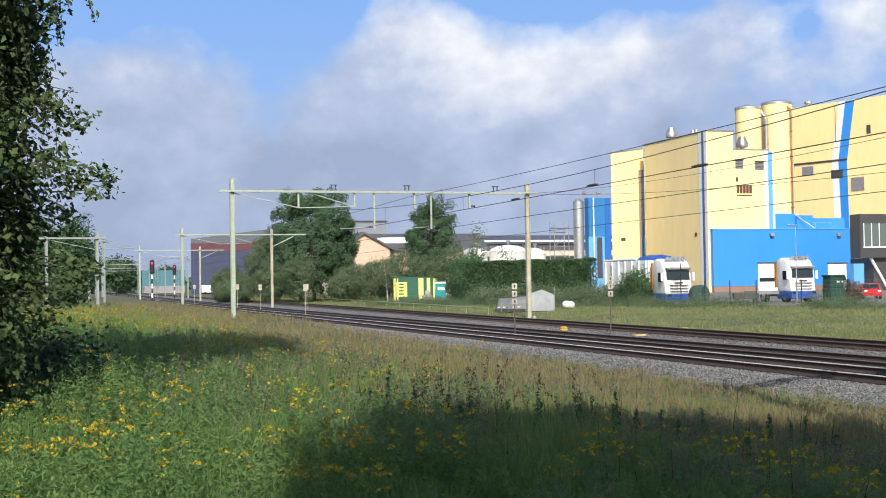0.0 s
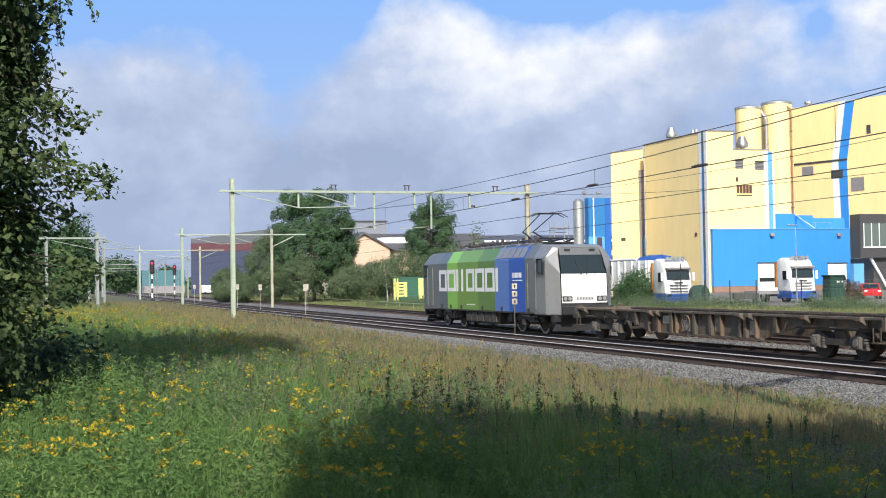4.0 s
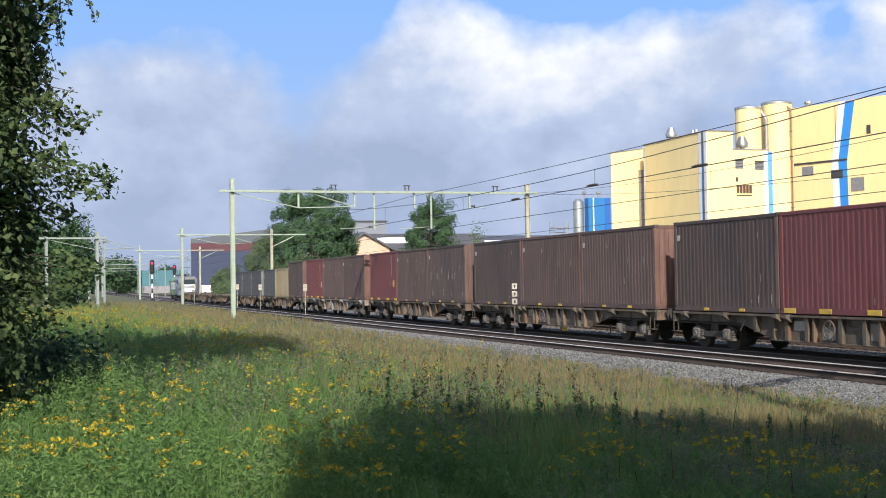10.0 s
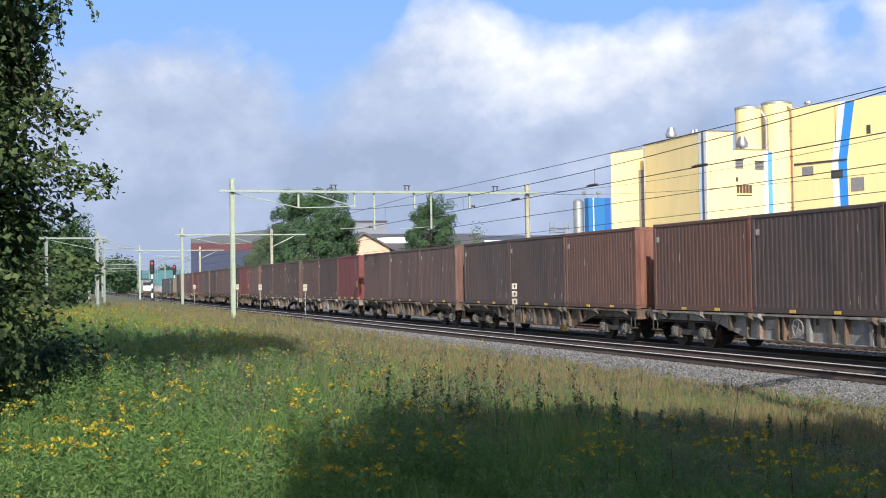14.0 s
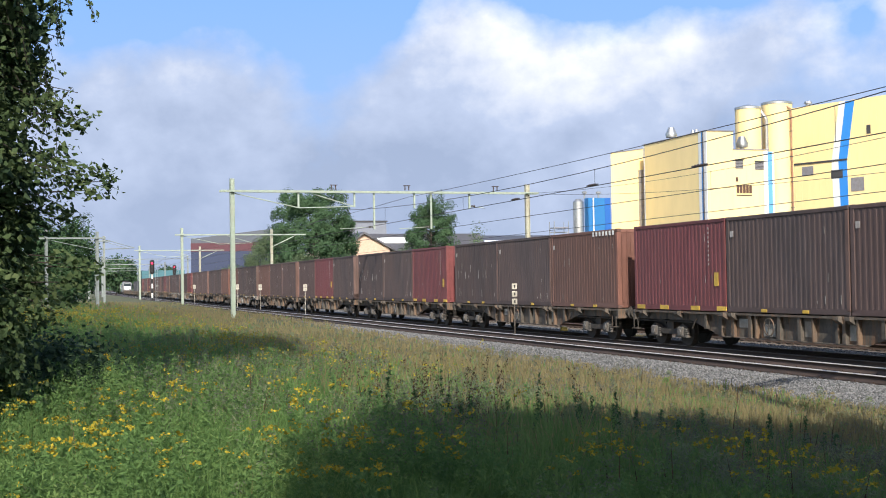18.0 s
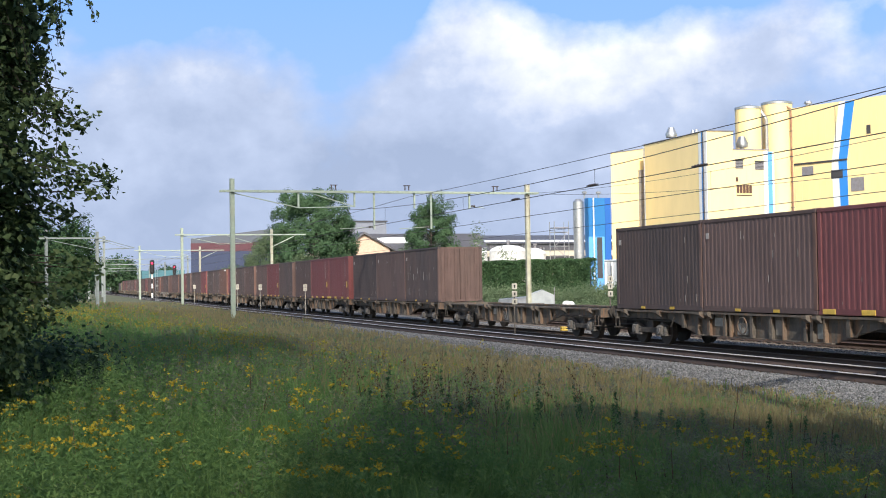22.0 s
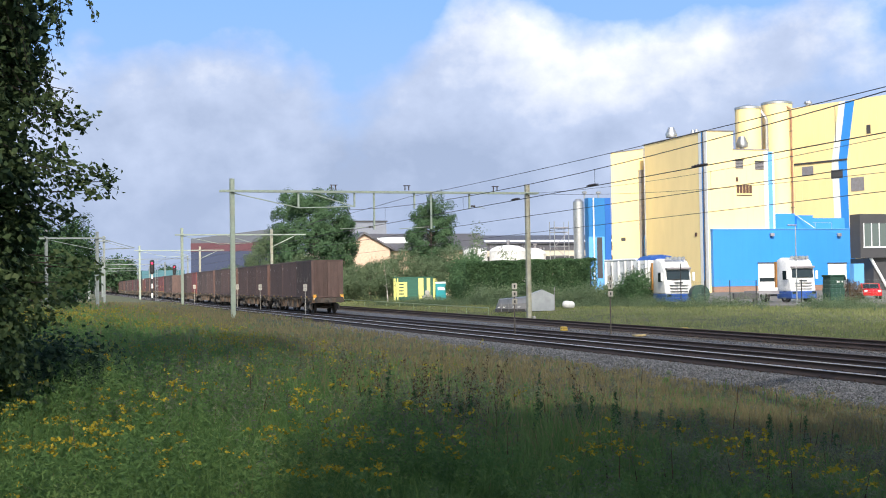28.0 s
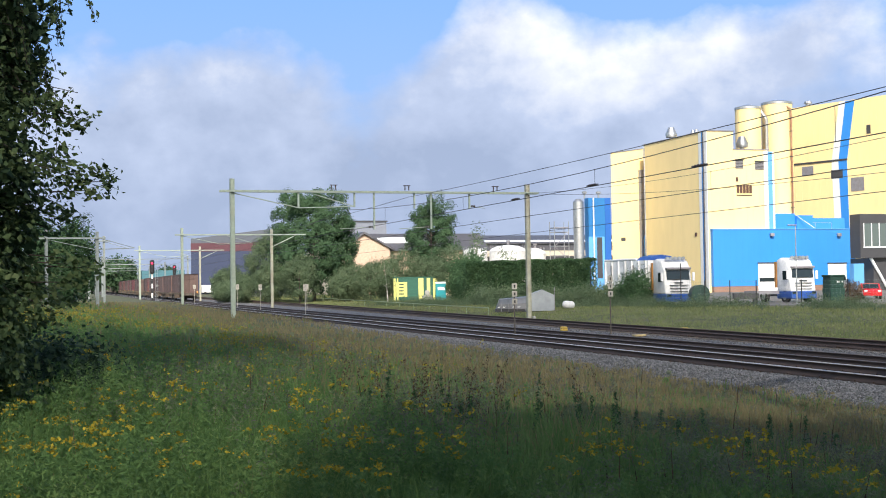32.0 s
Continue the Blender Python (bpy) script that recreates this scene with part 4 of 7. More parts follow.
            part("cab_steps", bm, M_BLACK, door)
        part("bumper_panel", box(bmesh.new(), -1.03, 1.03, e * 8.47 - 0.07, e * 8.47 + 0.07, 0.70, 1.26), M_BLACK, lo, "black bumper panel")
        part("buffer_beam", box(bmesh.new(), -1.3, 1.3, e * 8.2 - 0.14, e * 8.2 + 0.14, 0.55, 0.84), M_BLACK, lo)
        part("obstacle_deflector", prism(bmesh.new(), [(-1.25, 0.16), (1.25, 0.16), (1.1, 0.6), (-1.1, 0.6)], "y", e * 8.12 - 0.08, e * 8.12 + 0.08), M_BLACK, lo)
        if e > 0:      # the leading cab stands a little farther out
            for ob in set(lo.children) - before:
                ob.location.y = 0.8
    # large pale emblem, as plain frames and bars
    y = 6.02
    for wide in (1.20, 1.25, 0.28, 0.28, 1.15, 1.22, 1.22, 0.28):
        bm = bmesh.new()
        if wide < 0.5:
            box(bm, -hw - 0.006, -hw + 0.002, y - wide, y, 1.76, 2.83)
        else:
            for y0, y1, z0, z1 in ((y - 0.24, y, 1.76, 2.83), (y - wide, y - wide + 0.24, 1.76, 2.83), (y - wide + 0.24, y - 0.24, 2.62, 2.83), (y - wide + 0.24, y - 0.24, 1.76, 1.94)):
                box(bm, -hw - 0.006, -hw + 0.002, y0, y1, z0, z1)
        part("emblem_shape", bm, L_WHITE, lo, "large white plain shape")
        y -= wide + (0.14 if wide > 0.5 else 0.45)
    # roof-edge grilles over the blue bands, the light they catch painted in as pale grey
    for k in range(5):
        bm = bmesh.new()
        y0 = -2.25 - k * 0.68
        lo4 = [bm.verts.new(p) for p in ((-hw + 0.02, y0, 3.215), (-hw + 0.02, y0 - 0.58, 3.215), (-1.17, y0 - 0.58, 3.665), (-1.17, y0, 3.665))]
        hi4 = [bm.verts.new(v.co + Vector((-0.012, 0, 0.008))) for v in lo4]
        bm.faces.new(lo4)
        bm.faces.new(hi4[::-1])
        for q in range(4):
            bm.faces.new((lo4[q], hi4[q], hi4[(q + 1) % 4], lo4[(q + 1) % 4]))
        part("roof_grille", bm, L_SILVER, lo, "roof-edge grille with its bright reflection painted pale grey")
    bm = bmesh.new()
    for k in range(7):
        box(bm, -hw - 0.008, -hw + 0.004, -4.35 - k * 0.16, -4.25 - k * 0.16, 2.36, 2.58)
    box(bm, -hw - 0.008, -hw + 0.004, -5.4, -4.25, 2.22, 2.27)
    part("small_emblem", bm, L_WHITE, lo, "small white bars")
    bm = bmesh.new()
    for k in range(6):
        box(bm, -0.36 + k * 0.13, -0.27 + k * 0.13, -8.515, -8.49, 1.42, 1.53)
    part("number_bars", bm, L_SILVER, lo, "grey number bars")
    # roof gear
    bm = bmesh.new()
    for k in range(16):
        yy = 5.2 - k * 0.66
        tube(bm, (-0.55 + 0.25 * (k % 3), yy, 3.72), (-0.55 + 0.25 * (k % 3), yy, 4.06 + 0.10 * (k % 2)), 0.07, 8)
    for s in (-0.5, 0.1, 0.55):
        tube(bm, (s, -5.0, 4.0), (s, 5.0, 4.0), 0.03, 6)
    part("roof_busbar", bm, M_INSUL, lo)
    bm = soft_box(bmesh.new(), -0.9, 0.9, -3.6, 1.2, 3.70, 3.86, 0.05)
    for k in range(7):
        soft_box(bm, -1.0, -0.2, -5.0 + k * 1.45, -4.0 + k * 1.45, 3.70, 3.84, 0.03, 1)
    part("roof_equipment", bm, L_GREY, lo)
    for y0, up in ((5.1, 0), (3.2, 0), (-4.4, 1), (-5.9, 0)):
        bm = bmesh.new()
        e = 1 if y0 > 0 else -1
        box(bm, -0.6, 0.6, y0 - 0.35, y0 + 0.35, 3.78, 3.84)
        if up:
            k1, k2 = Vector((0, y0 + 1.9, 4.42)), Vector((0, y0 - 0.4, 5.12))
        else:
            k1, k2 = Vector((0, y0 + e * 1.05, 3.95)), Vector((0, y0 - e * 0.9, 4.05))
        for s in (-0.35, 0.35):
            tube(bm, (s, y0, 3.86), (s * 0.7, k1.y, k1.z), 0.035, 6)
            tube(bm, (s * 0.7, k1.y, k1.z), (s * 0.9, k2.y, k2.z), 0.022, 6)
        for d in (-0.2, 0.2):
            tube(bm, (-0.55, k2.y + d, k2.z), (0.55, k2.y + d, k2.z), 0.028, 6)
            for s in (-1, 1):
                tube(bm, (s * 0.55, k2.y + d, k2.z), (s * 0.85, k2.y + d, k2.z - 0.16), 0.02, 6)
        part("pantograph", bm, M_BLACK, lo, "raised pantograph" if up else "folded pantograph")
    # underframe
    part("transformer_tank", soft_box(bmesh.new(), -1.3, 1.3, -2.2, 2.2, 0.28, 0.86, 0.05), M_LBOGIE, lo)
    for k in range(5):
        part("underfloor_locker", soft_box(bmesh.new(), -1.42, -1.28, -2.0 + k * 0.84, -1.3 + k * 0.84, 0.36, 0.80, 0.03), M_LBOGIE, lo)
    for yy in (5.6, 4.2, 2.6, -0.4, -2.9, -6.1):
        part("inspection_hatch", box(bmesh.new(), -hw - 0.006, -hw + 0.002, yy - 0.12, yy + 0.12, 0.92, 1.10), M_BLACK, lo)
    part("builder_plate", box(bmesh.new(), -hw - 0.006, -hw + 0.002, 0.6, 1.8, 1.12, 1.17), L_WHITE, lo, "thin white bar")
    part("sill_line", box(bmesh.new(), -hw - 0.006, hw + 0.006, -6.7, 6.7, 0.84, 0.90), M_LBOGIE, lo, "dark lower edge")
    for e in (-1, 1):
        bg = part("bogie", BOGIE[0], None, lo)
        bg.location = (0, 5.4 if e > 0 else -5.0, 0)
        for s in (-1, 1):
            bm = bmesh.new()
            soft_box(bm, s * 1.15 - 0.09, s * 1.15 + 0.09, -2.0, 2.0, 0.48, 0.78, 0.05, 1)
            for d in (-1.3, 1.3):
                soft_box(bm, s * 1.2 - 0.12, s * 1.2 + 0.12, d - 0.24, d + 0.24, 0.42, 0.84, 0.05, 1)
            tube(bm, (s * 1.2, 0.3, 0.5), (s * 1.2, 0.3, 0.85), 0.13, 10)
            part("bogie_side_frame", bm, M_LBOGIE, bg)
        for s in (-1, 1):
            for d in (-1.3, 1.3):
                part("axle_box_cover", tube(bmesh.new(), (s * 1.2, d, 0.62), (s * 1.36, d, 0.62), 0.17, 16), M_LBOGIE, bg, "round axle box cover", True)
                for q in (-0.42, 0.42):
                    bm = bmesh.new()
                    for k in range(6):
                        lathe(bm, (s * 1.22, d + q, 0.46 + k * 0.06), [(0.10, 0), (0.12, 0.015), (0.10, 0.03)], 12)
                    part("coil_spring", bm, M_LBOGIE, bg)
                part("sand_pipe", tube(bmesh.new(), (s * 1.12, d * 1.52, 0.8), (s * 0.8, d * 1.45, 0.12), 0.03, 6), M_LBOGIE, bg)
            part("damper", tube(bmesh.new(), (s * 1.3, -0.9, 0.74), (s * 1.3, 0.1, 0.80), 0.06, 8), L_SILVER, bg, "grey yaw damper")
            part("sand_box", soft_box(bmesh.new(), s * 1.26 - 0.1, s * 1.26 + 0.1, -0.35, 0.05, 0.32, 0.6, 0.04), M_LBOGIE, bg)
        for d in (-1.3, 1.3):
            for s in (-1, 1):
                bm = bmesh.new()
                tube(bm, (s * 0.68, d, 0.62), (s * 0.82, d, 0.62), 0.62, 28)
                wh = part("wheel", bm, M_WHEEL, bg)
                part("tyre_rim", lathe_x(s * 0.70, s * 0.835, d, 0.62, 0.625, 0.55), M_TYRE, wh, "bright wheel rim")
    return lo


LOCO = make_loco()
WAGON = [make_wagon(False), make_wagon(True)]
ORDER = [None, None, None, "GGG", "GTD", "RBB", "RBS", "DBB", "DRB", "DBS", "BDR", "BBB", "DDC", "CDS", "CBB", "BRD", "SDR", "SDW", "RDB", "BRD", "BRR", "DBS", None, "DBR", "SDB", "SBB", "BBB", "BBS"]
GREY_WAGONS = (5, 9, 10, 13)
KINDS = {"G": ("grey", 0, 0), "T": ("tan", 0, 0), "B": ("brown", 0, 0), "D": ("dark", 0, 0), "R": ("red", 0, 0), "C": ("chestnut", 0, 0), "S": ("dark", 1, 0), "W": ("chestnut", 0, 1)}
BOXES = {k: make_container(*v) for k, v in KINDS.items()}
FIRST_REAR = -131.0 + 3 * PITCH_W      # start line of the rear container end on the first wagon
TRAIN = [(LOCO, -43.85, 0.0)]
used = set()


def take(pool, key):
    """The built thing itself the first time, then a copy of it."""
    if (id(pool), key) in used:
        return copy_thing(pool[key], Matrix())
    used.add((id(pool), key))
    return pool[key]


for n, load in enumerate(ORDER):
    rear = FIRST_REAR - n * PITCH_W
    TRAIN.append((take(WAGON, 1 if n in GREY_WAGONS else 0), rear - 0.66 + PITCH_W / 2, 0.0))
    for k, c in enumerate(load or ""):
        TRAIN.append((take(BOXES, c), rear + (2 - k) * (CL + 0.06) + CL / 2, 1.17))


def make_tail_lamps():
    t = thing("tail_lamp_board", "yellow tail lamps hung on the last wagon", "tail lamp")
    for s in (-1, 1):
        b = part("lamp_housing", soft_box(bmesh.new(), s * 1.05 - 0.13, s * 1.05 + 0.13, -0.05, 0.05, 0.0, 0.42, 0.02), M_YELLOW, t, "yellow lamp housing")
        bm = bmesh.new()
        tube(bm, (s * 1.05, -0.07, 0.28), (s * 1.05, -0.04, 0.28), 0.08, 12)
        part("lens", bm, glowing("amber_lens", (0.8, 0.25, 0.04), 0.6), b)
        part("reflector", box(bmesh.new(), s * 1.05 - 0.09, s * 1.05 + 0.09, -0.062, -0.045, 0.05, 0.15), M_WHITE, b)
    return t


TRAIN.append((make_tail_lamps(), FIRST_REAR - 27 * PITCH_W - 0.25, 1.02))

# ---- factory ----
F_CREAM = paint("pale_yellow_cladding", (0.88, 0.70, 0.35), 0.5, 0, (0.76, 0.59, 0.29), 0.3, 0.6, (1, 1, 0.3), 0.03, 0.03)
F_BLUE = paint("bright_blue_cladding", (0.035, 0.25, 0.70), 0.45, 0, (0.03, 0.22, 0.62), 0.3, 0.6, (1, 1, 0.3), 0.03, 0.03)
F_LIGHTBLUE = paint("sky_blue_cladding", (0.12, 0.36, 0.72), 0.45, 0, None, 0, 0.6, bump=0.02, vary=0.03)
F_WHITE = paint("white_trim", (0.78, 0.79, 0.80), 0.45, 0, None, 0, 1, bump=0.02, vary=0.03)
F_GREY = paint("anthracite_cladding", (0.055, 0.055, 0.06), 0.5, 0, None, 0, 1, bump=0.02, vary=0.06)
F_LOUVRE = paint("grey_louvre", (0.27, 0.26, 0.28), 0.5, 0.2, None, 0, 2)
F_PIPE = paint("rusty_downpipe", (0.33, 0.16, 0.10), 0.6, 0.2, (0.5, 0.35, 0.2), 0.5, 2)
M_BRICK = paint("red_brown_plinth", (0.27, 0.16, 0.12), 0.8, 0, (0.2, 0.12, 0.09), 0.5, 6)
M_INK = paint("dark_brown_sign", (0.10, 0.05, 0.035), 0.6)


def ribs(bm, x0, x1, y, z0, z1, step, out=0.03, axis="x"):
    """Upright seams of sheet cladding, set slightly proud."""
    k = x0 + step
    while k < x1 - 0.1:
        if axis == "x":
            box(bm, k - 0.025, k + 0.025, y - out, y + 0.02, z0, z1)
        else:
            box(bm, y - out, y + 0.02, k - 0.025, k + 0.025, z0, z1)
        k += step
    return bm


def make_factory():
    f = thing("feed_mill", "tall pale yellow and blue clad feed mill with silos", "factory")
    # main tower, its side running along the line
    w = part("tower_wall", box(bmesh.new(), 97.0, 101.5, 165.0, 184.9, -0.1, 24.1), F_CREAM, f, "pale yellow cladding")
    part("cladding_seams", ribs(bmesh.new(), 97, 101.5, 165.0, 9.4, 24.0, 1.1, 0.010), F_CREAM, w)
    part("parapet", box(bmesh.new(), 96.9, 101.6, 164.9, 185.0, 24.1, 24.25), F_LOUVRE, w, "grey parapet capping")
    bm = bmesh.new()
    lo = [bm.verts.new((x, y, -0.1)) for x, y in ((92.5, 188.0), (99.5, 188.0), (101.5, 193.0), (96.0, 193.0))]
    hi = [bm.verts.new((v.co.x, v.co.y, z)) for v, z in zip(lo, (23.0, 24.0, 24.0, 23.0))]
    for k in range(4):
        bm.faces.new((lo[k], lo[(k + 1) % 4], hi[(k + 1) % 4], hi[k]))
    bm.faces.new(hi)
    bm.faces.new(lo[::-1])
    wing = part("rear_wing", bm, F_CREAM, f, "pale yellow rear wing")
    part("wall_emblem", soft_box(bmesh.new(), 94.1, 94.9, 187.9, 188.05, 8.5, 9.1, 0.06), F_GREY, wing, "small dark emblem")
    part("wall_emblem", soft_box(bmesh.new(), 96.9, 97.05, 168.3, 168.9, 8.5, 9.1, 0.06), M_INK, w, "small dark emblem")
    part("parapet", prism(bmesh.new(), [(92.4, 23.0), (99.6, 24.03), (99.6, 24.15), (92.4, 23.12)], "y", 187.9, 188.4), F_LOUVRE, wing)
    # solid grey box in place of the shade strip between tower and wing
    part("recess", box(bmesh.new(), 97.5, 98.9, 187.3, 187.99, 0, 20.3), F_LOUVRE, f, "grey box coloured as a shaded gap")
    bm = bmesh.new()
    tube(bm, (96.9, 184.7, 0.2), (96.9, 184.7, 24.0), 0.12, 8)
    part("downpipe", bm, M_STEEL, f)
    for y0, y1, m, nm in ((166.55, 167.35, F_WHITE, "white corner stripe"), (165.9, 166.5, F_BLUE, "blue corner stripe"), (165.02, 165.8, F_WHITE, "white corner stripe")):
        part("corner_stripe", box(bmesh.new(), 96.93, 97.02, y0, y1, 0.2, 24.05), m, f, nm)
    bm = bmesh.new()
    tube(bm, (96.85, 165.85, 0.2), (96.85, 165.85, 24.0), 0.09, 8)
    part("downpipe", bm, F_GREY, f)
    # lower front block with windows, sign and stripe
    b = part("front_block", box(bmesh.new(), 101.5, 107.4, 165.0, 172, -0.1, 21.4), F_CREAM, f, "pale yellow front block")
    part("cladding_seams", ribs(bmesh.new(), 101.5, 106.7, 165.0, 9.4, 21.3, 1.1, 0.010), F_CREAM, b)
    for x0, x1, z0, z1 in ((101.8, 103.13, 18.55, 19.88), (105.2, 106.7, 18.42, 19.7)):
        wd = part("louvre_window", box(bmesh.new(), x0, x1, 164.94, 165.1, z0, z1), F_LOUVRE, b, "grey louvred window")
        bm = bmesh.new()
        for k in range(6):
            zz = z0 + (z1 - z0) * (k + 0.5) / 6
            box(bm, x0 + 0.05, x1 - 0.05, 164.90, 164.95, zz - 0.05, zz + 0.03)
        part("blade", bm, F_GREY, wd)
        part("hood", box(bmesh.new(), x0 - 0.1, x1 + 0.1, 164.7, 165, z1, z1 + 0.06), F_GREY, wd)
    for k in range(5):
        part("sign_bar", box(bmesh.new(), 101.95 + k * 0.54, 102.38 + k * 0.54, 164.93, 165.05, 14.85, 16.1), M_INK, b, "dark brown sign shape")
    part("sign_bar", box(bmesh.new(), 101.9, 104.55, 164.93, 165.05, 14.46, 14.62), M_INK, b, "dark brown sign underline")
    part("sign_bar", box(bmesh.new(), 101.85, 102.2, 164.93, 165.05, 16.6, 17.25), M_INK, b, "dark brown sign shape")
    part("front_stripe", box(bmesh.new(), 106.75, 107.42, 164.95, 165.3, 9.5, 21.3), F_WHITE, b, "white stripe")
    part("front_stripe", box(bmesh.new(), 107.42, 108.15, 164.9, 166.2, 9.5, 21.2), F_LIGHTBLUE, b, "light blue stripe")
    part("front_stripe", box(bmesh.new(), 108.15, 108.5, 164.95, 166.2, 9.5, 21.2), F_WHITE, b, "white stripe")
    part("parapet", box(bmesh.new(), 101.4, 107.6, 164.9, 172.1, 21.4, 21.52), F_LOUVRE, b)
    # flue cowls on the roofs
    for x, y, z, s in ((104.6, 167.5, 21.5, 1.0), (99.0, 179.3, 24.2, 1.0), (99.0, 172.4, 24.2, 0.45), (99.0, 171.4, 24.2, 0.45)):
        bm = lathe(bmesh.new(), (x, y, z), [(0.35 * s, 0), (0.35 * s, 0.5 * s), (0.85 * s, 0.6 * s), (0.95 * s, 1.1 * s), (0.55 * s, 2.0 * s), (0.5 * s, 2.2 * s)], 16)
        part("flue_cowl", bm, M_STEEL, f, "bright metal flue cowl", True)
    # two round silos
    for x, r, z in ((108.9, 2.0, 29.6), (114.2, 2.4, 30.5)):
        y = 172.5
        bm = lathe(bmesh.new(), (x, y, 0), [(r, 8.0), (r, z - 1.0)], 32)
        s = part("silo", bm, F_CREAM, f, "pale yellow round silo", True)
        part("silo_cap", lathe(bmesh.new(), (x, y, z - 1.0), [(r + 0.06, 0), (r + 0.06, 0.36), (r * 0.35, 0.72), (0.2, 0.85)], 32), M_STEEL, s, "grey conical cap", True)
    bm = bmesh.new()
    tube(bm, (111.4, 171.2, 20.0), (111.4, 171.2, 27.0), 0.28, 10)
    tube(bm, (111.4, 171.2, 27.0), (110.8, 172.0, 28.6), 0.28, 10)
    part("conveying_pipe", bm, M_STEEL, f)
    bm = bmesh.new()
    tube(bm, (114.9, 169.7, 9.4), (114.9, 169.7, 28.5), 0.13, 8)
    tube(bm, (114.9, 169.7, 28.5), (114.4, 170.4, 29.2), 0.16, 8)
    part("conveying_pipe", bm, F_PIPE, f, "rusty upright pipe")
    for z in (13.0, 17.0, 21.0, 25.0):
        part("pipe_clamp", box(bmesh.new(), 114.75, 115.05, 169.5, 170.0, z, z + 0.12), F_GREY, f)
    # right block, set askew
    P0, dd = Vector((123.4, 182.9)), Vector((0.324, -0.946))
    nn = Vector((-0.946, -0.324))

    def at(s, o):
        p = P0 + dd * s + nn * o
        return p.x, p.y

    def panel(s0, s1, z0, z1, o, s2=None, s3=None):
        """A flat panel on the skew wall; s2, s3 shift its upper edge."""
        s2, s3 = s0 if s2 is None else s2, s1 if s3 is None else s3
        bm = bmesh.new()
        lo = [bm.verts.new((*at(s, q), z)) for s, z, q in ((s0, z0, o), (s1, z0, o), (s3, z1, o), (s2, z1, o))]
        hi = [bm.verts.new((*at(s, -0.1), z)) for s, z in ((s0, z0), (s1, z0), (s3, z1), (s2, z1))]
        bm.faces.new(lo)
        bm.faces.new(hi[::-1])
        for k in range(4):
            bm.faces.new((lo[k], hi[k], hi[(k + 1) % 4], lo[(k + 1) % 4]))
        return bm
    back = [at(-0.3, 0), at(32, 0), at(32, -22), at(-0.3, -22)]
    r = part("skew_block", prism(bmesh.new(), back, "z", -0.1, 30.6), F_CREAM, f, "pale yellow skew block")
    part("wall_stripe", panel(8.31, 9.61, 20.8, 30.5, 0.05, 10.0, 11.17), F_WHITE, r, "slanting white stripe")
    part("wall_stripe", panel(9.61, 11.21, 20.8, 30.5, 0.05, 11.17, 12.86), F_BLUE, r, "slanting blue stripe")
    part("wall_stripe", panel(8.7, 9.98, 9.0, 20.8, 0.05, 8.31, 9.61), F_WHITE, r, "white stripe")
    part("wall_stripe", panel(9.98, 11.4, 9.0, 20.8, 0.05, 9.61, 11.21), F_BLUE, r, "blue stripe")
    for s0, s1, z0, z1, nm, m in ((0.84, 11.3, 20.9, 21.2, "cable_tray", F_GREY), (2.5, 4.7, 19.0, 20.5, "louvre_window", F_LOUVRE), (8.2, 10.4, 18.1, 19.5, "louvre_window", F_GREY), (11.9, 14.3, 15.8, 18.0, "louvre_window", F_LOUVRE), (15.0, 15.7, 24.8, 26.2, "louvre_window", F_GREY)):
        part(nm, panel(s0, s1, z0, z1, 0.12 if nm == "cable_tray" else 0.08), m, r)
    bm = bmesh.new()
    for s in np.arange(1.2, 31, 1.2):
        x, y = at(s, 0.012)
        tube(bm, (x, y, 11), (x, y, 30.5), 0.02, 4)
    part("cladding_seams", bm, F_CREAM, r)
    bm = bmesh.new()
    tube(bm, (*at(0.1, 0.3), 11.0), (*at(0.1, 0.3), 29.0), 0.14, 8)
    tube(bm, (*at(0.1, 0.3), 29.0), (*at(-0.6, 0.3), 30.4), 0.14, 8)
    part("downpipe", bm, F_PIPE, r, "rusty downpipe")
    part("roof_vent", lathe(bmesh.new(), (*at(3.2, -1.0), 30.6), [(0.4, 0), (0.4, 0.5), (0.7, 0.55), (0.6, 0.9)], 12), M_STEEL, r)
    # blue loading hall
    h = part("loading_hall", box(bmesh.new(), 97.3, 122.2, 164.3, 186, 0.9, 9.35), F_BLUE, f, "bright blue loading hall")
    part("hall_plinth", box(bmesh.new(), 97.35, 122.15, 164.35, 164.9, -0.3, 0.9), M_BRICK, h, "brown brick plinth")
    part("cladding_seams", ribs(bmesh.new(), 97.3, 122.2, 164.3, 0.9, 9.3, 1.0, 0.006), F_BLUE, h)
    part("parapet", box(bmesh.new(), 97.2, 122.3, 164.2, 165.2, 9.35, 9.47), F_LIGHTBLUE, h)
    for x0, x1, z1 in ((104.9, 108.5, 4.25), (117.2, 120.5, 4.1)):
        dr = part("roller_door", box(bmesh.new(), x0, x1, 164.22, 164.5, 0.0, z1), F_WHITE, h, "white loading door")
        part("glazed_strip", box(bmesh.new(), x0 + 0.15, x1 - 0.15, 164.2, 164.3, 1.5, 2.1), M_GLASS, dr)
        part("door_head", box(bmesh.new(), x0 - 0.1, x1 + 0.1, 164.1, 164.5, z1, z1 + 0.15), F_GREY, dr)
    for x, z in ((107.3, 8.55), (119.2, 8.5)):
        bm = soft_box(bmesh.new(), x - 0.3, x + 0.3, 163.8, 164.3, z - 0.25, z + 0.25, 0.06)
        part("flood_lamp", bm, F_LOUVRE, h)
    part("roof_box", box(bmesh.new(), 109.3, 113.0, 166.5, 171, 9.3, 11.9), F_BLUE, f, "blue roof box")
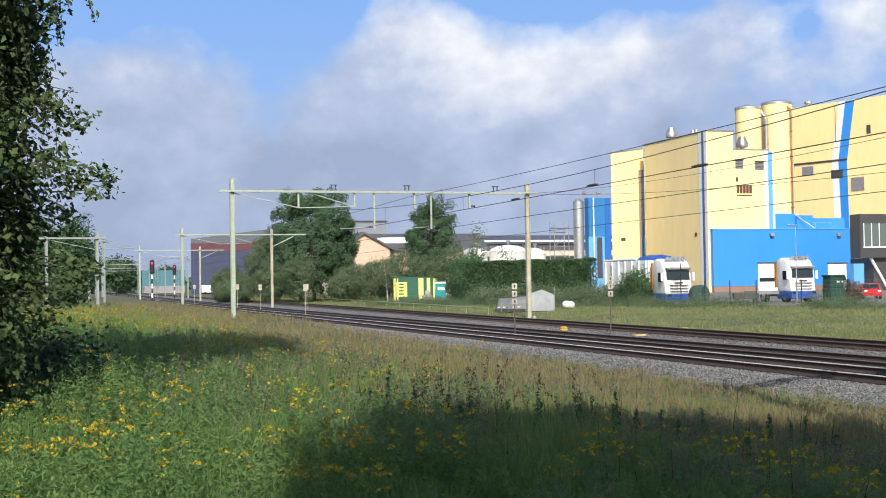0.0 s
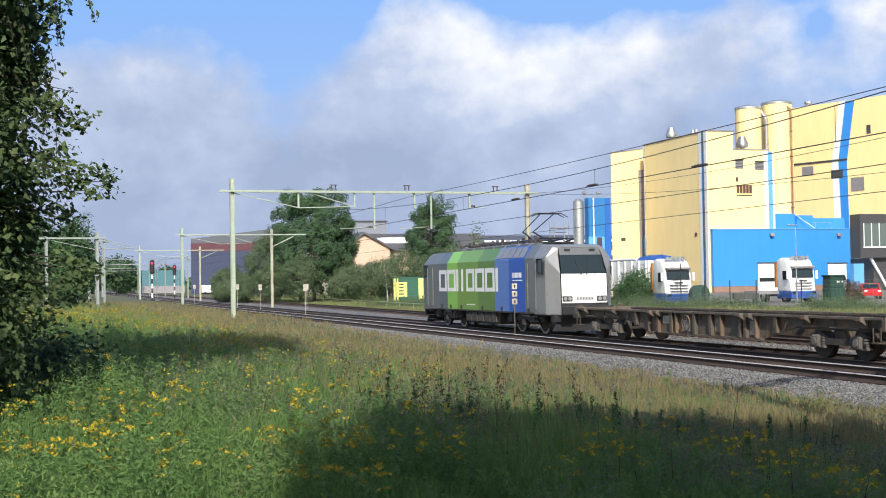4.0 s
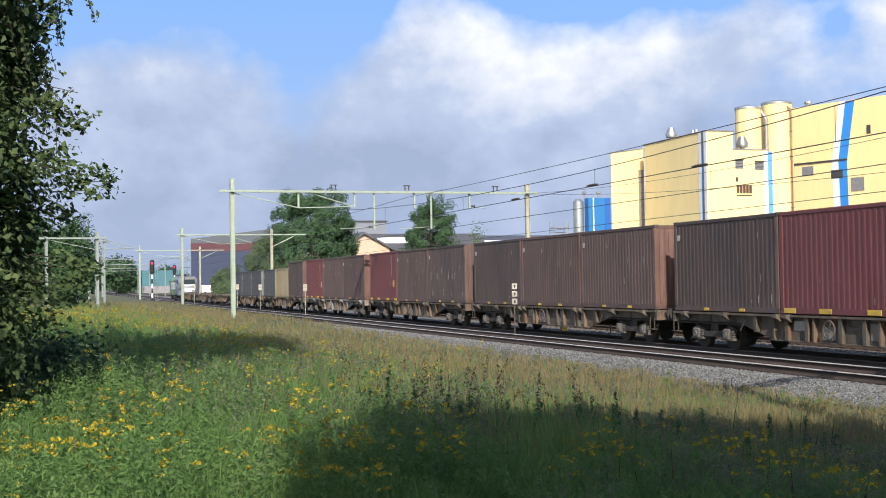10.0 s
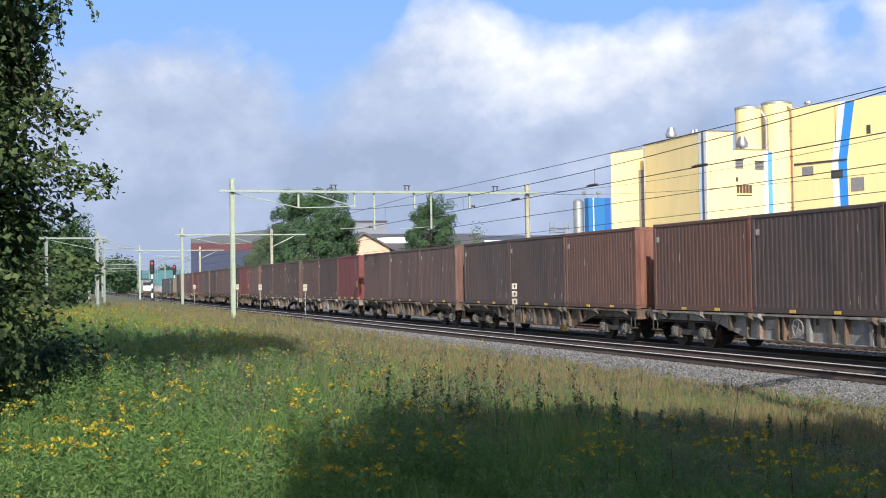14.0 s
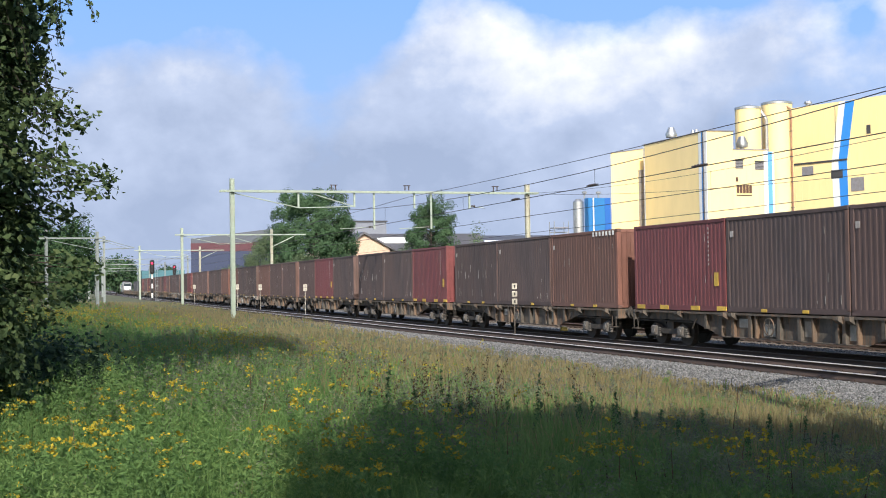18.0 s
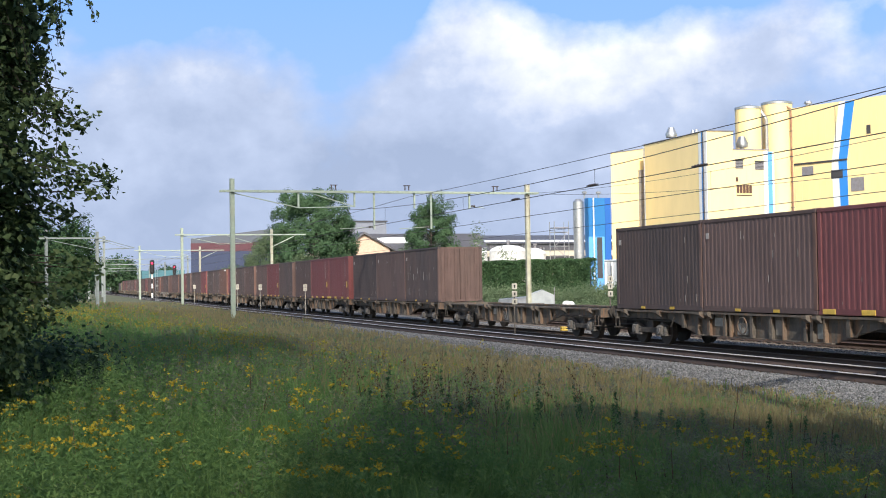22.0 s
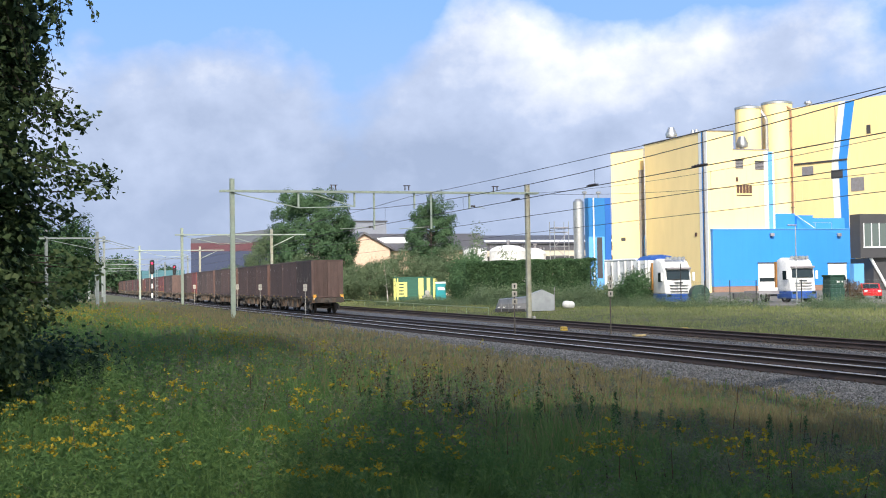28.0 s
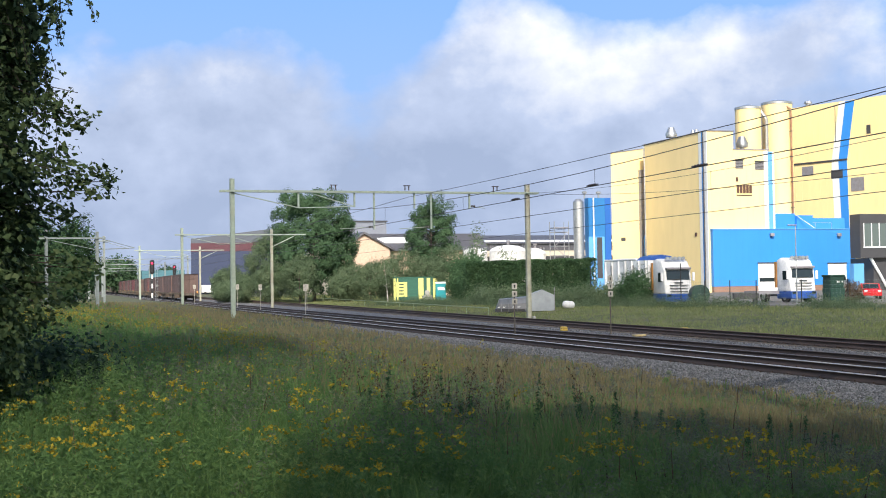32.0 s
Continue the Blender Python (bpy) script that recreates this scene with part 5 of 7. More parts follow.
    part("roof_box", box(bmesh.new(), 113.0, 115.9, 166.0, 171, 9.3, 11.6), F_BLUE, f, "blue roof box")
    part("roof_box", box(bmesh.new(), 115.9, 123.5, 168.5, 173, 9.3, 11.3), F_BLUE, f, "blue roof box")
    bm = bmesh.new()
    tube(bm, (112.9, 166.0, 11.6), (115.0, 164.4, 9.6), 0.06, 6)
    for x in (110, 114, 117, 120):
        tube(bm, (x, 167, 9.4), (x, 167, 10.5), 0.03, 5)
    tube(bm, (110, 167, 10.5), (120, 167, 10.5), 0.03, 5)
    part("roof_railing", bm, M_STEEL, f)
    return f


make_factory()


def make_office():
    o = thing("office_block", "dark grey cantilevered office box over a glazed entrance", "office")
    part("upper_box", box(bmesh.new(), 112.5, 128, 150.0, 152.3, 4.7, 10.9), F_GREY, o, "dark grey cladding")
    part("window_glass", box(bmesh.new(), 113.0, 126.5, 149.96, 150.2, 6.3, 9.55), glassy("pale_office_glass", (0.10, 0.13, 0.13), 0.08), o, "wide office window")
    for k in range(11):
        part("mullion", box(bmesh.new(), 113.0 + k * 1.3, 113.12 + k * 1.3, 149.88, 150.1, 6.25, 9.6), F_WHITE, o, "white mullion")
    part("window_frame", box(bmesh.new(), 112.9, 126.6, 149.9, 150.05, 6.12, 6.28), F_WHITE, o)
    part("lower_storey", box(bmesh.new(), 115.2, 128, 150.8, 156, 0, 4.7), F_GREY, o)
    part("stair_core", box(bmesh.new(), 111.9, 113.6, 150.8, 151.8, 0, 3.9), F_LIGHTBLUE, o, "light blue stair core")
    bm = bmesh.new()
    tube(bm, (114.6, 150.6, 4.7), (117.6, 150.6, 0.0), 0.22, 10)
    part("raking_strut", bm, F_WHITE, o, "slanting white strut")
    return o


make_office()


def make_blue_tower():
    t = thing("blue_plant_tower", "blue clad plant tower beside a steel silo", "tower")
    part("tower_front", box(bmesh.new(), 76.2, 79.6, 162.3, 163.6, 0, 13.8), paint("tower_blue_cladding", (0.025, 0.17, 0.42), 0.45, 0, None, 0, 0.6, bump=0.02, vary=0.03), t, "blue cladding")
    part("tower_corner", box(bmesh.new(), 78.75, 79.62, 162.22, 163.0, 0, 13.8), paint("deep_blue_cladding", (0.02, 0.12, 0.42), 0.45, vary=0.04, bump=0.02), t, "deeper blue corner panel")
    part("tower_side", box(bmesh.new(), 76.15, 78.6, 162.24, 162.4, 0, 8.3), F_LIGHTBLUE, t, "lighter blue panel")
    part("tower_door", box(bmesh.new(), 77.4, 78.2, 162.18, 162.35, 2.4, 8.2), F_GREY, t, "dark door strip")
    bm = bmesh.new()
    tube(bm, (76.9, 162.1, 0), (76.9, 162.1, 13.8), 0.1, 8)
    part("downpipe", bm, F_WHITE, t)
    for x in (76.4, 78.6):
        part("flue_cowl", lathe(bmesh.new(), (x, 164, 13.8), [(0.12, 0), (0.12, 0.7), (0.34, 0.75), (0.34, 1.0), (0.1, 1.1)], 10), M_STEEL, t)
    s = tagged(solid("steel_silo", lathe(bmesh.new(), (75.1, 163.3, 0), [(0.75, 0), (0.75, 13.3), (0.4, 13.7)], 24), M_STEEL, "slender galvanised steel silo beside the blue tower", "silo", smooth=True))
    bm = bmesh.new()
    for z in np.arange(1.2, 13.3, 1.2):
        lathe(bm, (75.1, 163.3, z), [(0.765, 0), (0.765, 0.05)], 24)
    part("silo_hoop", bm, M_STEEL, s)


make_blue_tower()


def make_tanks():
    base = None
    for x, y, r, z in ((65.0, 178.8, 1.9, 7.4), (69.6, 177.0, 2.75, 7.7), (75.3, 180.2, 1.75, 7.3)):
        t = thing("white_storage_tank", "white domed storage tank behind the hedge", "tank", group="storage tanks")
        part("tank_shell", lathe(bmesh.new(), (x, y, 0), [(r, 0), (r, z - 1.0)], 28), M_WHITE, t, "", True)
        part("tank_dome", lathe(bmesh.new(), (x, y, z - 1.0), [(r + 0.06, 0), (r * 0.9, 0.45), (r * 0.55, 0.8), (0.3, 0.95)], 28), M_WHITE, t, "", True)
        part("vent", lathe(bmesh.new(), (x + 0.1, y, z - 0.1), [(0.16, 0), (0.16, 0.45), (0.32, 0.5), (0.3, 0.75)], 10), F_LOUVRE, t, "grey vent")
        bm = bmesh.new()
        for k in range(14):
            a = k * math.pi / 7
            tube(bm, (x + r * 0.92 * math.cos(a), y + r * 0.92 * math.sin(a), z - 0.9), (x + r * 0.92 * math.cos(a), y + r * 0.92 * math.sin(a), z), 0.03, 5)
        part("guard_rail", bm, M_STEEL, t)


make_tanks()


def make_scaffold(x0, x1, y0, y1, h):
    s = thing("scaffold_tower", "galvanised scaffold tower behind the hedge", "scaffold")
    for x in (x0, x1):
        for y in (y0, y1):
            part("standard", tube(bmesh.new(), (x, y, 0), (x, y, h + 0.9), 0.06, 6), M_STEEL, s)
    z, flip = 1.0, False
    while z < h + 0.5:
        for y in (y0, y1):
            part("ledger", tube(bmesh.new(), (x0, y, z), (x1, y, z), 0.05, 6), M_STEEL, s)
        for x in (x0, x1):
            part("transom", tube(bmesh.new(), (x, y0, z), (x, y1, z), 0.05, 6), M_STEEL, s)
        if z + 2 < h + 0.5:
            part("brace", tube(bmesh.new(), (x0 if flip else x1, y0, z), (x1 if flip else x0, y0, z + 2), 0.04, 6), F_LOUVRE, s)
        z, flip = z + 2.0, not flip
    for z in (h - 4.0, h - 0.05):
        part("deck", box(bmesh.new(), x0, x1, y0, y1, z, z + 0.12), F_LOUVRE, s, "grey deck boards")


make_scaffold(71.2, 73.4, 163.0, 164.6, 9.6)
M_ROOF = paint("dark_grey_roof_sheets", (0.085, 0.085, 0.10), 0.6, 0.1, (0.12, 0.12, 0.13), 0.4, 1.5)
M_PALE = paint("pale_cream_wall", (0.62, 0.55, 0.44), 0.7)
M_PINK = paint("salmon_brick_wall", (0.58, 0.42, 0.32), 0.85, 0, (0.50, 0.36, 0.27), 0.5, 3)
M_SKYLIGHT = paint("translucent_roof_light", (0.78, 0.80, 0.82), 0.3)


def make_sheds():
    s = thing("long_industrial_hall", "long low industrial hall with dark roof and white roof lights", "industrial hall")
    part("hall_wall", box(bmesh.new(), 60, 128, 247, 275, 0, 9.6), M_PALE, s, "pale wall")
    part("dark_band", box(bmesh.new(), 59.9, 128.1, 246.9, 247.2, 5.6, 7.4), F_GREY, s, "dark window band")
    part("dark_band", box(bmesh.new(), 59.9, 128.1, 246.9, 247.2, 8.6, 10.2), M_ROOF, s, "dark fascia")
    part("roof", prism(bmesh.new(), [(246.5, 10.2), (262, 12.4), (277, 10.2), (277, 10.0), (246.5, 10.0)], "x", 59.5, 128.5), M_ROOF, s, "dark sheet roof")
    part("roof_light", prism(bmesh.new(), [(248, 10.46), (251, 10.9), (251, 10.98), (248, 10.54)], "x", 61, 127.5), M_SKYLIGHT, s, "white roof light strip")
    h = thing("gabled_building", "salmon brick building with a dark pitched roof and white roof light", "building")
    # gable end faces the line's near end, ridge runs across
    g = [(49.0, 0), (57.2, 0), (57.2, 7.9), (52.8, 10.4), (49.0, 7.7)]
    part("gable_wall", prism(bmesh.new(), g, "y", 198.0, 205), M_PINK, h, "salmon brick gable")
    bm = bmesh.new()
    prism(bm, [(48.5, 7.25), (52.8, 10.25), (52.8, 10.6), (48.4, 7.55)], "y", 197.5, 206)
    prism(bm, [(52.8, 10.25), (57.9, 7.45), (58.0, 7.75), (52.8, 10.6)], "y", 197.5, 206)
    part("roof", bm, M_ROOF, h, "dark roof slopes")
    part("wing_wall", box(bmesh.new(), 57.2, 74, 199.5, 208, 0, 7.6), M_PINK, h, "salmon brick wing")
    part("wing_roof", prism(bmesh.new(), [(198.8, 7.5), (204, 10.5), (209, 7.5)], "x", 53.5, 75), M_ROOF, h, "dark wing roof")
    part("roof_light", prism(bmesh.new(), [(201.0, 8.80), (202.6, 9.72), (202.6, 9.82), (201.0, 8.90)], "x", 56.3, 62.5), M_SKYLIGHT, h, "white roof light")
    part("brick_base", box(bmesh.new(), 50.5, 57.3, 197.94, 199, 0, 3.4), M_BRICK, h, "brown brick base")
    b = thing("grey_flat_building", "grey flat-roofed building behind the gabled one", "building")
    part("wall", box(bmesh.new(), 63.5, 75, 262, 280, 0, 15.4), paint("blue_grey_sheet", (0.22, 0.24, 0.29), 0.6), b)
    part("parapet", box(bmesh.new(), 63.3, 75.2, 261.8, 280.2, 15.4, 15.7), F_GREY, b)
    w = thing("blue_warehouse", "dark blue warehouse with a red band and grey top", "warehouse")
    out = [(42.2, 333.5), (66, 326), (72, 346), (48, 353)]
    part("wall", prism(bmesh.new(), out, "z", 0, 11.2), paint("navy_sheet", (0.026, 0.040, 0.095), 0.6), w, "navy blue lower wall")
    def scaled(k):
        return [(57 + (x - 57) * k, 340 + (y - 340) * k) for x, y in out]
    part("red_band", prism(bmesh.new(), scaled(1.004), "z", 11.2, 13.4), paint("dull_red_sheet", (0.10, 0.034, 0.048), 0.7), w, "dull red band")
    bm = bmesh.new()
    lo = [bm.verts.new((x, y, 13.4)) for x, y in out]
    hi = [bm.verts.new((x, y, z)) for (x, y), z in zip(out, (14.6, 17.3, 17.3, 14.6))]
    for k in range(4):
        bm.faces.new((lo[k], lo[(k + 1) % 4], hi[(k + 1) % 4], hi[k]))
    bm.faces.new(hi)
    part("upper_wall", bm, paint("mid_grey_sheet", (0.09, 0.105, 0.135), 0.6), w, "grey upper wall")
    t = thing("teal_shed", "teal sheet metal shed beyond the signals", "shed")
    part("wall", box(bmesh.new(), 38, 52, 428, 445, 0, 7.6), paint("teal_sheet", (0.065, 0.18, 0.22), 0.6), t)
    part("loading_front", box(bmesh.new(), 38, 52, 427.6, 428, 0, 2.4), F_LOUVRE, t)
    v = thing("white_van", "white van parked beyond the tracks", "van")
    part("body", soft_box(bmesh.new(), 44.5, 48.5, 330, 332, 0.4, 2.4, 0.25), M_WHITE, v)
    part("wheel", tube(bmesh.new(), (45.3, 329.9, 0.35), (45.3, 330.1, 0.35), 0.35, 12), M_BLACK, v)
    part("wheel", tube(bmesh.new(), (47.7, 329.9, 0.35), (47.7, 330.1, 0.35), 0.35, 12), M_BLACK, v)


make_sheds()
M_TRUCKBLUE = paint("truck_blue", (0.02, 0.075, 0.30), 0.35)
M_TRUCKWHITE = paint("truck_white", (0.78, 0.78, 0.78), 0.35, 0, None, 0, 2, bump=0)
M_RUBBER = paint("tyre_rubber", (0.03, 0.03, 0.03), 0.85)
M_ORANGE = paint("brown_side_fairing", (0.42, 0.20, 0.06), 0.5)


def make_lorry(x, y, trailer):
    """A tractor unit that faces down the line (towards -y)."""
    t = thing("lorry", "white and blue lorry " + ("with a ribbed tipping trailer and blue sheet" if trailer else "tractor unit parked at the loading doors"), "lorry", pose(x, y, 0))
    bm = prism(bmesh.new(), [(0.0, 0.95), (2.1, 0.95), (2.1, 3.65), (1.5, 3.85), (0.7, 3.62), (0.22, 2.95)], "x", -1.22, 1.22)
    bmesh.ops.bevel(bm, geom=bm.edges[:], offset=0.13, segments=3, affect="EDGES", profile=0.5)
    body = part("cab", bm, M_TRUCKWHITE, t, "white cab", True)
    part("lower_cab", soft_box(bmesh.new(), -1.24, 1.24, -0.08, 2.1, 0.35, 0.98, 0.08), M_TRUCKBLUE, t, "blue lower cab")
    part("windscreen", prism(bmesh.new(), [(0.06, 2.12), (0.40, 2.12), (0.40, 2.86), (0.16, 2.86)], "x", -1.02, 1.02), M_GLASS, body, "dark windscreen")
    part("sun_visor", soft_box(bmesh.new(), -1.1, 1.1, -0.1, 0.3, 2.92, 3.1, 0.05), F_LOUVRE, body, "tinted sun visor")
    for z in (1.15, 1.4, 1.65):
        part("grille_bar", box(bmesh.new(), -0.8, 0.8, -0.07, 0.05, z, z + 0.05), F_GREY, body)
    part("lamp_bar", tube(bmesh.new(), (-1.0, 0.55, 3.72), (1.0, 0.55, 3.72), 0.03, 6), M_STEEL, body)
    part("emblem_bar", box(bmesh.new(), -0.35, 0.35, -0.02, 0.1, 1.82, 1.92), F_GREY, body)
    part("side_window", box(bmesh.new(), -1.235, -1.215, 0.5, 1.2, 1.95, 2.7), M_GLASS, body)
    part("wiper", tube(bmesh.new(), (-0.7, 0.02, 2.12), (0.1, 0.02, 2.16), 0.02, 5), M_BLACK, body)
    part("side_fairing", box(bmesh.new(), -1.24, 1.24, 2.15, 2.4, 1.3, 3.5), M_ORANGE, t, "brown side fairing")
    for k in range(5):
        part("roof_lamp", tube(bmesh.new(), (-0.72 + k * 0.36, 0.42, 3.84), (-0.72 + k * 0.36, 0.62, 3.84), 0.13, 14), M_STEEL, body, "round roof spot lamp")
    for s in (-1, 1):
        part("mirror", soft_box(bmesh.new(), s * 1.42 - 0.1, s * 1.42 + 0.1, 0.1, 0.25, 2.0, 2.7, 0.04), M_TRUCKWHITE, body)
        part("headlight", box(bmesh.new(), s * 0.95 - 0.2, s * 0.95 + 0.2, -0.09, 0.0, 0.75, 0.95), M_GLASS, body)
        for yy in (1.0, 4.2):
            wh = part("wheel", tube(bmesh.new(), (s * 0.9, yy, 0.52), (s * 1.2, yy, 0.52), 0.52, 18), M_RUBBER, t)
            part("rim", tube(bmesh.new(), (s * 1.16, yy, 0.52), (s * 1.22, yy, 0.52), 0.28, 14), M_STEEL, wh)
    part("chassis", box(bmesh.new(), -0.5, 0.5, 2.0, 5.8, 0.55, 0.95), M_BLACK, t)
    if trailer:
        tr = part("tipping_body", box(bmesh.new(), -1.25, 1.25, 2.8, 11.0, 1.35, 3.75), M_TRUCKWHITE, t, "white tipping body")
        for k in range(7):
            for s in (-1, 1):
                part("body_rib", box(bmesh.new(), s * 1.3 - 0.06, s * 1.3 + 0.06, 3.1 + k * 1.25, 3.25 + k * 1.25, 1.35, 3.75), M_TRUCKWHITE, tr)
        part("load_sheet", prism(bmesh.new(), [(-1.25, 3.75), (1.25, 3.75), (0.9, 4.05), (0.0, 4.2), (-0.9, 4.05)], "y", 2.75, 4.9), M_TRUCKBLUE, tr, "blue load sheet")
        part("sheet_roll", tube(bmesh.new(), (-1.2, 4.9, 3.85), (-1.2, 10.9, 3.85), 0.1, 8), M_TRUCKWHITE, tr, "white rolled sheet")
        for yy in (7.6, 8.9, 10.2):
            for s in (-1, 1):
                part("wheel", tube(bmesh.new(), (s * 0.9, yy, 0.52), (s * 1.2, yy, 0.52), 0.52, 18), M_RUBBER, t)
    else:
        part("flat_bed", box(bmesh.new(), -3.9, -1.6, 1.2, 3.0, 0.75, 1.05), F_LOUVRE, t)
    return t


make_lorry(50.0, 89.8, True)
make_lorry(62.4, 90.9, False)


def make_hatchback(x, y, turn):
    c = thing("hatchback_car", "red hatchback parked beside the office", "car", pose(x, y, 0, 0, 0, turn))
    red = paint("car_red", (0.45, 0.025, 0.03), 0.25, 0, None, 0, 2, bump=0)
    out = [(-1.9, 0.35), (1.9, 0.35), (1.95, 0.75), (1.5, 0.95), (0.8, 1.0), (0.3, 1.45), (-1.3, 1.48), (-1.85, 1.0)]
    b = part("body", prism(bmesh.new(), out, "x", -0.82, 0.82), red, c, "red body")
    part("side_window", prism(bmesh.new(), [(0.65, 1.0), (0.25, 1.38), (-1.2, 1.40), (-1.55, 1.0)], "x", -0.835, 0.835), M_GLASS, b)
    part("windscreen", prism(bmesh.new(), [(0.82, 1.02), (0.36, 1.42), (0.32, 1.40), (0.74, 1.02)], "x", -0.7, 0.7), M_GLASS, b)
    for s in (-1, 1):
        part("headlight", soft_box(bmesh.new(), s * 0.6 - 0.15, s * 0.6 + 0.15, 1.86, 1.97, 0.68, 0.85, 0.03), M_STEEL, b)
        for yy in (-1.25, 1.2):
            part("wheel", tube(bmesh.new(), (s * 0.66, yy, 0.31), (s * 0.85, yy, 0.31), 0.31, 16), M_RUBBER, c)


make_hatchback(74.4, 98.0, 150)

# ---- yard edge ----
M_DKGREEN = paint("dark_green_steel", (0.015, 0.055, 0.04), 0.5, 0, (0.03, 0.06, 0.045), 0.4, 3)
M_TEAL = paint("teal_plastic", (0.01, 0.26, 0.30), 0.4)
M_LEMON = paint("lemon_yellow", (0.66, 0.64, 0.20), 0.5)


def make_yard():
    b = thing("green_steel_skip", "tall dark green steel waste container with a lid", "waste container", pose(56.8, 79.0, 0))
    part("bin_body", prism(bmesh.new(), [(-0.54, 0.1), (0.54, 0.1), (0.62, 1.2), (0.62, 1.32), (-0.62, 1.32), (-0.62, 1.2)], "y", -0.5, 0.5), M_DKGREEN, b)
    part("bin_upper", soft_box(bmesh.new(), -0.58, 0.58, -0.47, 0.47, 1.32, 2.15, 0.04), M_DKGREEN, b)
    part("lid", soft_box(bmesh.new(), -0.66, 0.66, -0.54, 0.54, 2.15, 2.3, 0.05), M_DKGREEN, b)
    for x in (0.0, 0.14, 0.42):
        part("label_bar", box(bmesh.new(), x - 0.04, x + 0.04, -0.485, -0.465, 1.72, 1.86), M_WHITE, b)
    for x in (-0.6, 0.6):
        part("caster", tube(bmesh.new(), (x - 0.05, -0.5, 0.1), (x + 0.05, -0.5, 0.1), 0.1, 10), M_RUBBER, b)
    d = thing("round_green_tank", "dark green cylindrical tank lying on feet", "tank", pose(50.4, 87.3, 0, 0, 0, -20))
    part("drum", tube(bmesh.new(), (0, -0.6, 1.0), (0, 1.2, 1.0), 0.66, 28), M_DKGREEN, d, "", True)
    part("end_ring", tube(bmesh.new(), (0, -0.66, 1.0), (0, -0.58, 1.0), 0.69, 28), M_DKGREEN, d)
    for y in (-0.3, 0.9):
        part("foot", box(bmesh.new(), -0.4, 0.4, y - 0.06, y + 0.06, 0, 0.45), M_BLACK, d)
    g = thing("striped_site_container", "green and yellow striped site container beside the siding", "site container", pose(44.6, 143.6, 0, 0, 0, -18.5))
    part("body", soft_box(bmesh.new(), -2.65, 2.65, 0.0, 2.4, 0.1, 2.75, 0.04), M_DKGREEN_LIGHT, g, "green body")
    part("roof_edge", box(bmesh.new(), -2.7, 2.7, -0.05, 2.45, 2.75, 2.9), M_DKGREEN_LIGHT, g, "green roof edge")
    for x0, x1 in ((-2.62, -2.35), (-2.2, -2.05), (0.35, 0.95), (1.35, 1.75), (2.1, 2.62)):
        part("stripe", box(bmesh.new(), x0, x1, -0.03, 0.02, 0.1, 2.75), M_LEMON, g, "yellow stripe")
    part("notice_board", box(bmesh.new(), -2.3, -1.0, -0.06, -0.03, 0.55, 2.3), M_LEMON, g, "yellow notice board")
    for k in range(4):
        part("notice_bar", box(bmesh.new(), -1.95, -1.4, -0.075, -0.058, 0.8 + k * 0.38, 0.95 + k * 0.38), M_DKGREEN, g)
    for k in range(7):
        part("pressed_rib", box(bmesh.new(), -0.85, 0.25, -0.025, 0.01, 0.3 + k * 0.34, 0.42 + k * 0.34), M_DKGREEN_LIGHT, g)
    tl = thing("portable_toilet", "teal portable toilet with a white roof", "portable toilet", pose(46.9, 141.0, 0, 0, 0, -18.5))
    part("cabin", soft_box(bmesh.new(), -0.62, 0.62, -0.6, 0.6, 0.0, 2.05, 0.05), M_TEAL, tl)
    part("roof", soft_box(bmesh.new(), -0.66, 0.66, -0.64, 0.64, 2.05, 2.25, 0.08), M_WHITE, tl, "white roof")
    part("door_panel", box(bmesh.new(), -0.45, 0.45, -0.63, -0.59, 0.1, 1.95), M_TEAL, tl)
    part("sign_plate", box(bmesh.new(), -0.35, 0.45, -0.645, -0.62, 1.3, 1.65), M_WHITE, tl)
    sk = solid("sack_pile", soft_box(soft_box(bmesh.new(), -0.6, 0.6, -0.3, 0.3, 0, 0.7, 0.15), -0.3, 0.3, -0.25, 0.25, 0.65, 1.3, 0.2), M_CONC, "pale grey sacks stacked before the site container", "sacks", pose(45.3, 141.2, 0, 0, 0, -18.5))
    # two low sheeted frames
    a = thing("sheeted_shelter", "low grey shelter under plastic sheeting", "shelter", pose(34.0, 86.0, 0, 0, 0, -18.5))
    pr = [(-0.75, 0.0), (0.75, 0.0), (0.75, 0.62), (0.45, 0.98), (0.0, 1.12), (-0.45, 0.98), (-0.75, 0.62)]
    bm = prism(bmesh.new(), pr, "x", -1.15, 1.15)
    for v in bm.verts:
        if v.co.x < 0:
            v.co.x += 0.28 * v.co.z
            v.co.z *= 0.86
        v.co.z *= 1 + 0.06 * math.sin(v.co.y * 5 + v.co.x * 3)
    part("sheet", bm, paint("grey_plastic_sheet", (0.10, 0.11, 0.12), 0.35, 0, (0.24, 0.24, 0.25), 0.7, 4), a)
    for x in (-0.75, -0.2, 0.4, 1.0):
        part("hoop", tube(bmesh.new(), (x, -0.77, 0.0), (x, -0.77, 0.6), 0.02, 6), F_LOUVRE, a)
    for z in (0.30,):
        for k in (0, 1, 3, 4):
            part("tear", box(bmesh.new(), -1.0 + k * 0.36, -0.82 + k * 0.36, -0.762, -0.745, z, z + 0.06), M_WHITE, a)
    part("lower_skirt", box(bmesh.new(), -1.17, 1.17, -0.77, 0.77, 0, 0.2), M_BLACK, a)
    c = thing("pale_tarpaulin_shelter", "pale grey tarpaulin shelter with a ridge", "shelter", pose(36.2, 85.6, 0, 0, 0, -18.5))
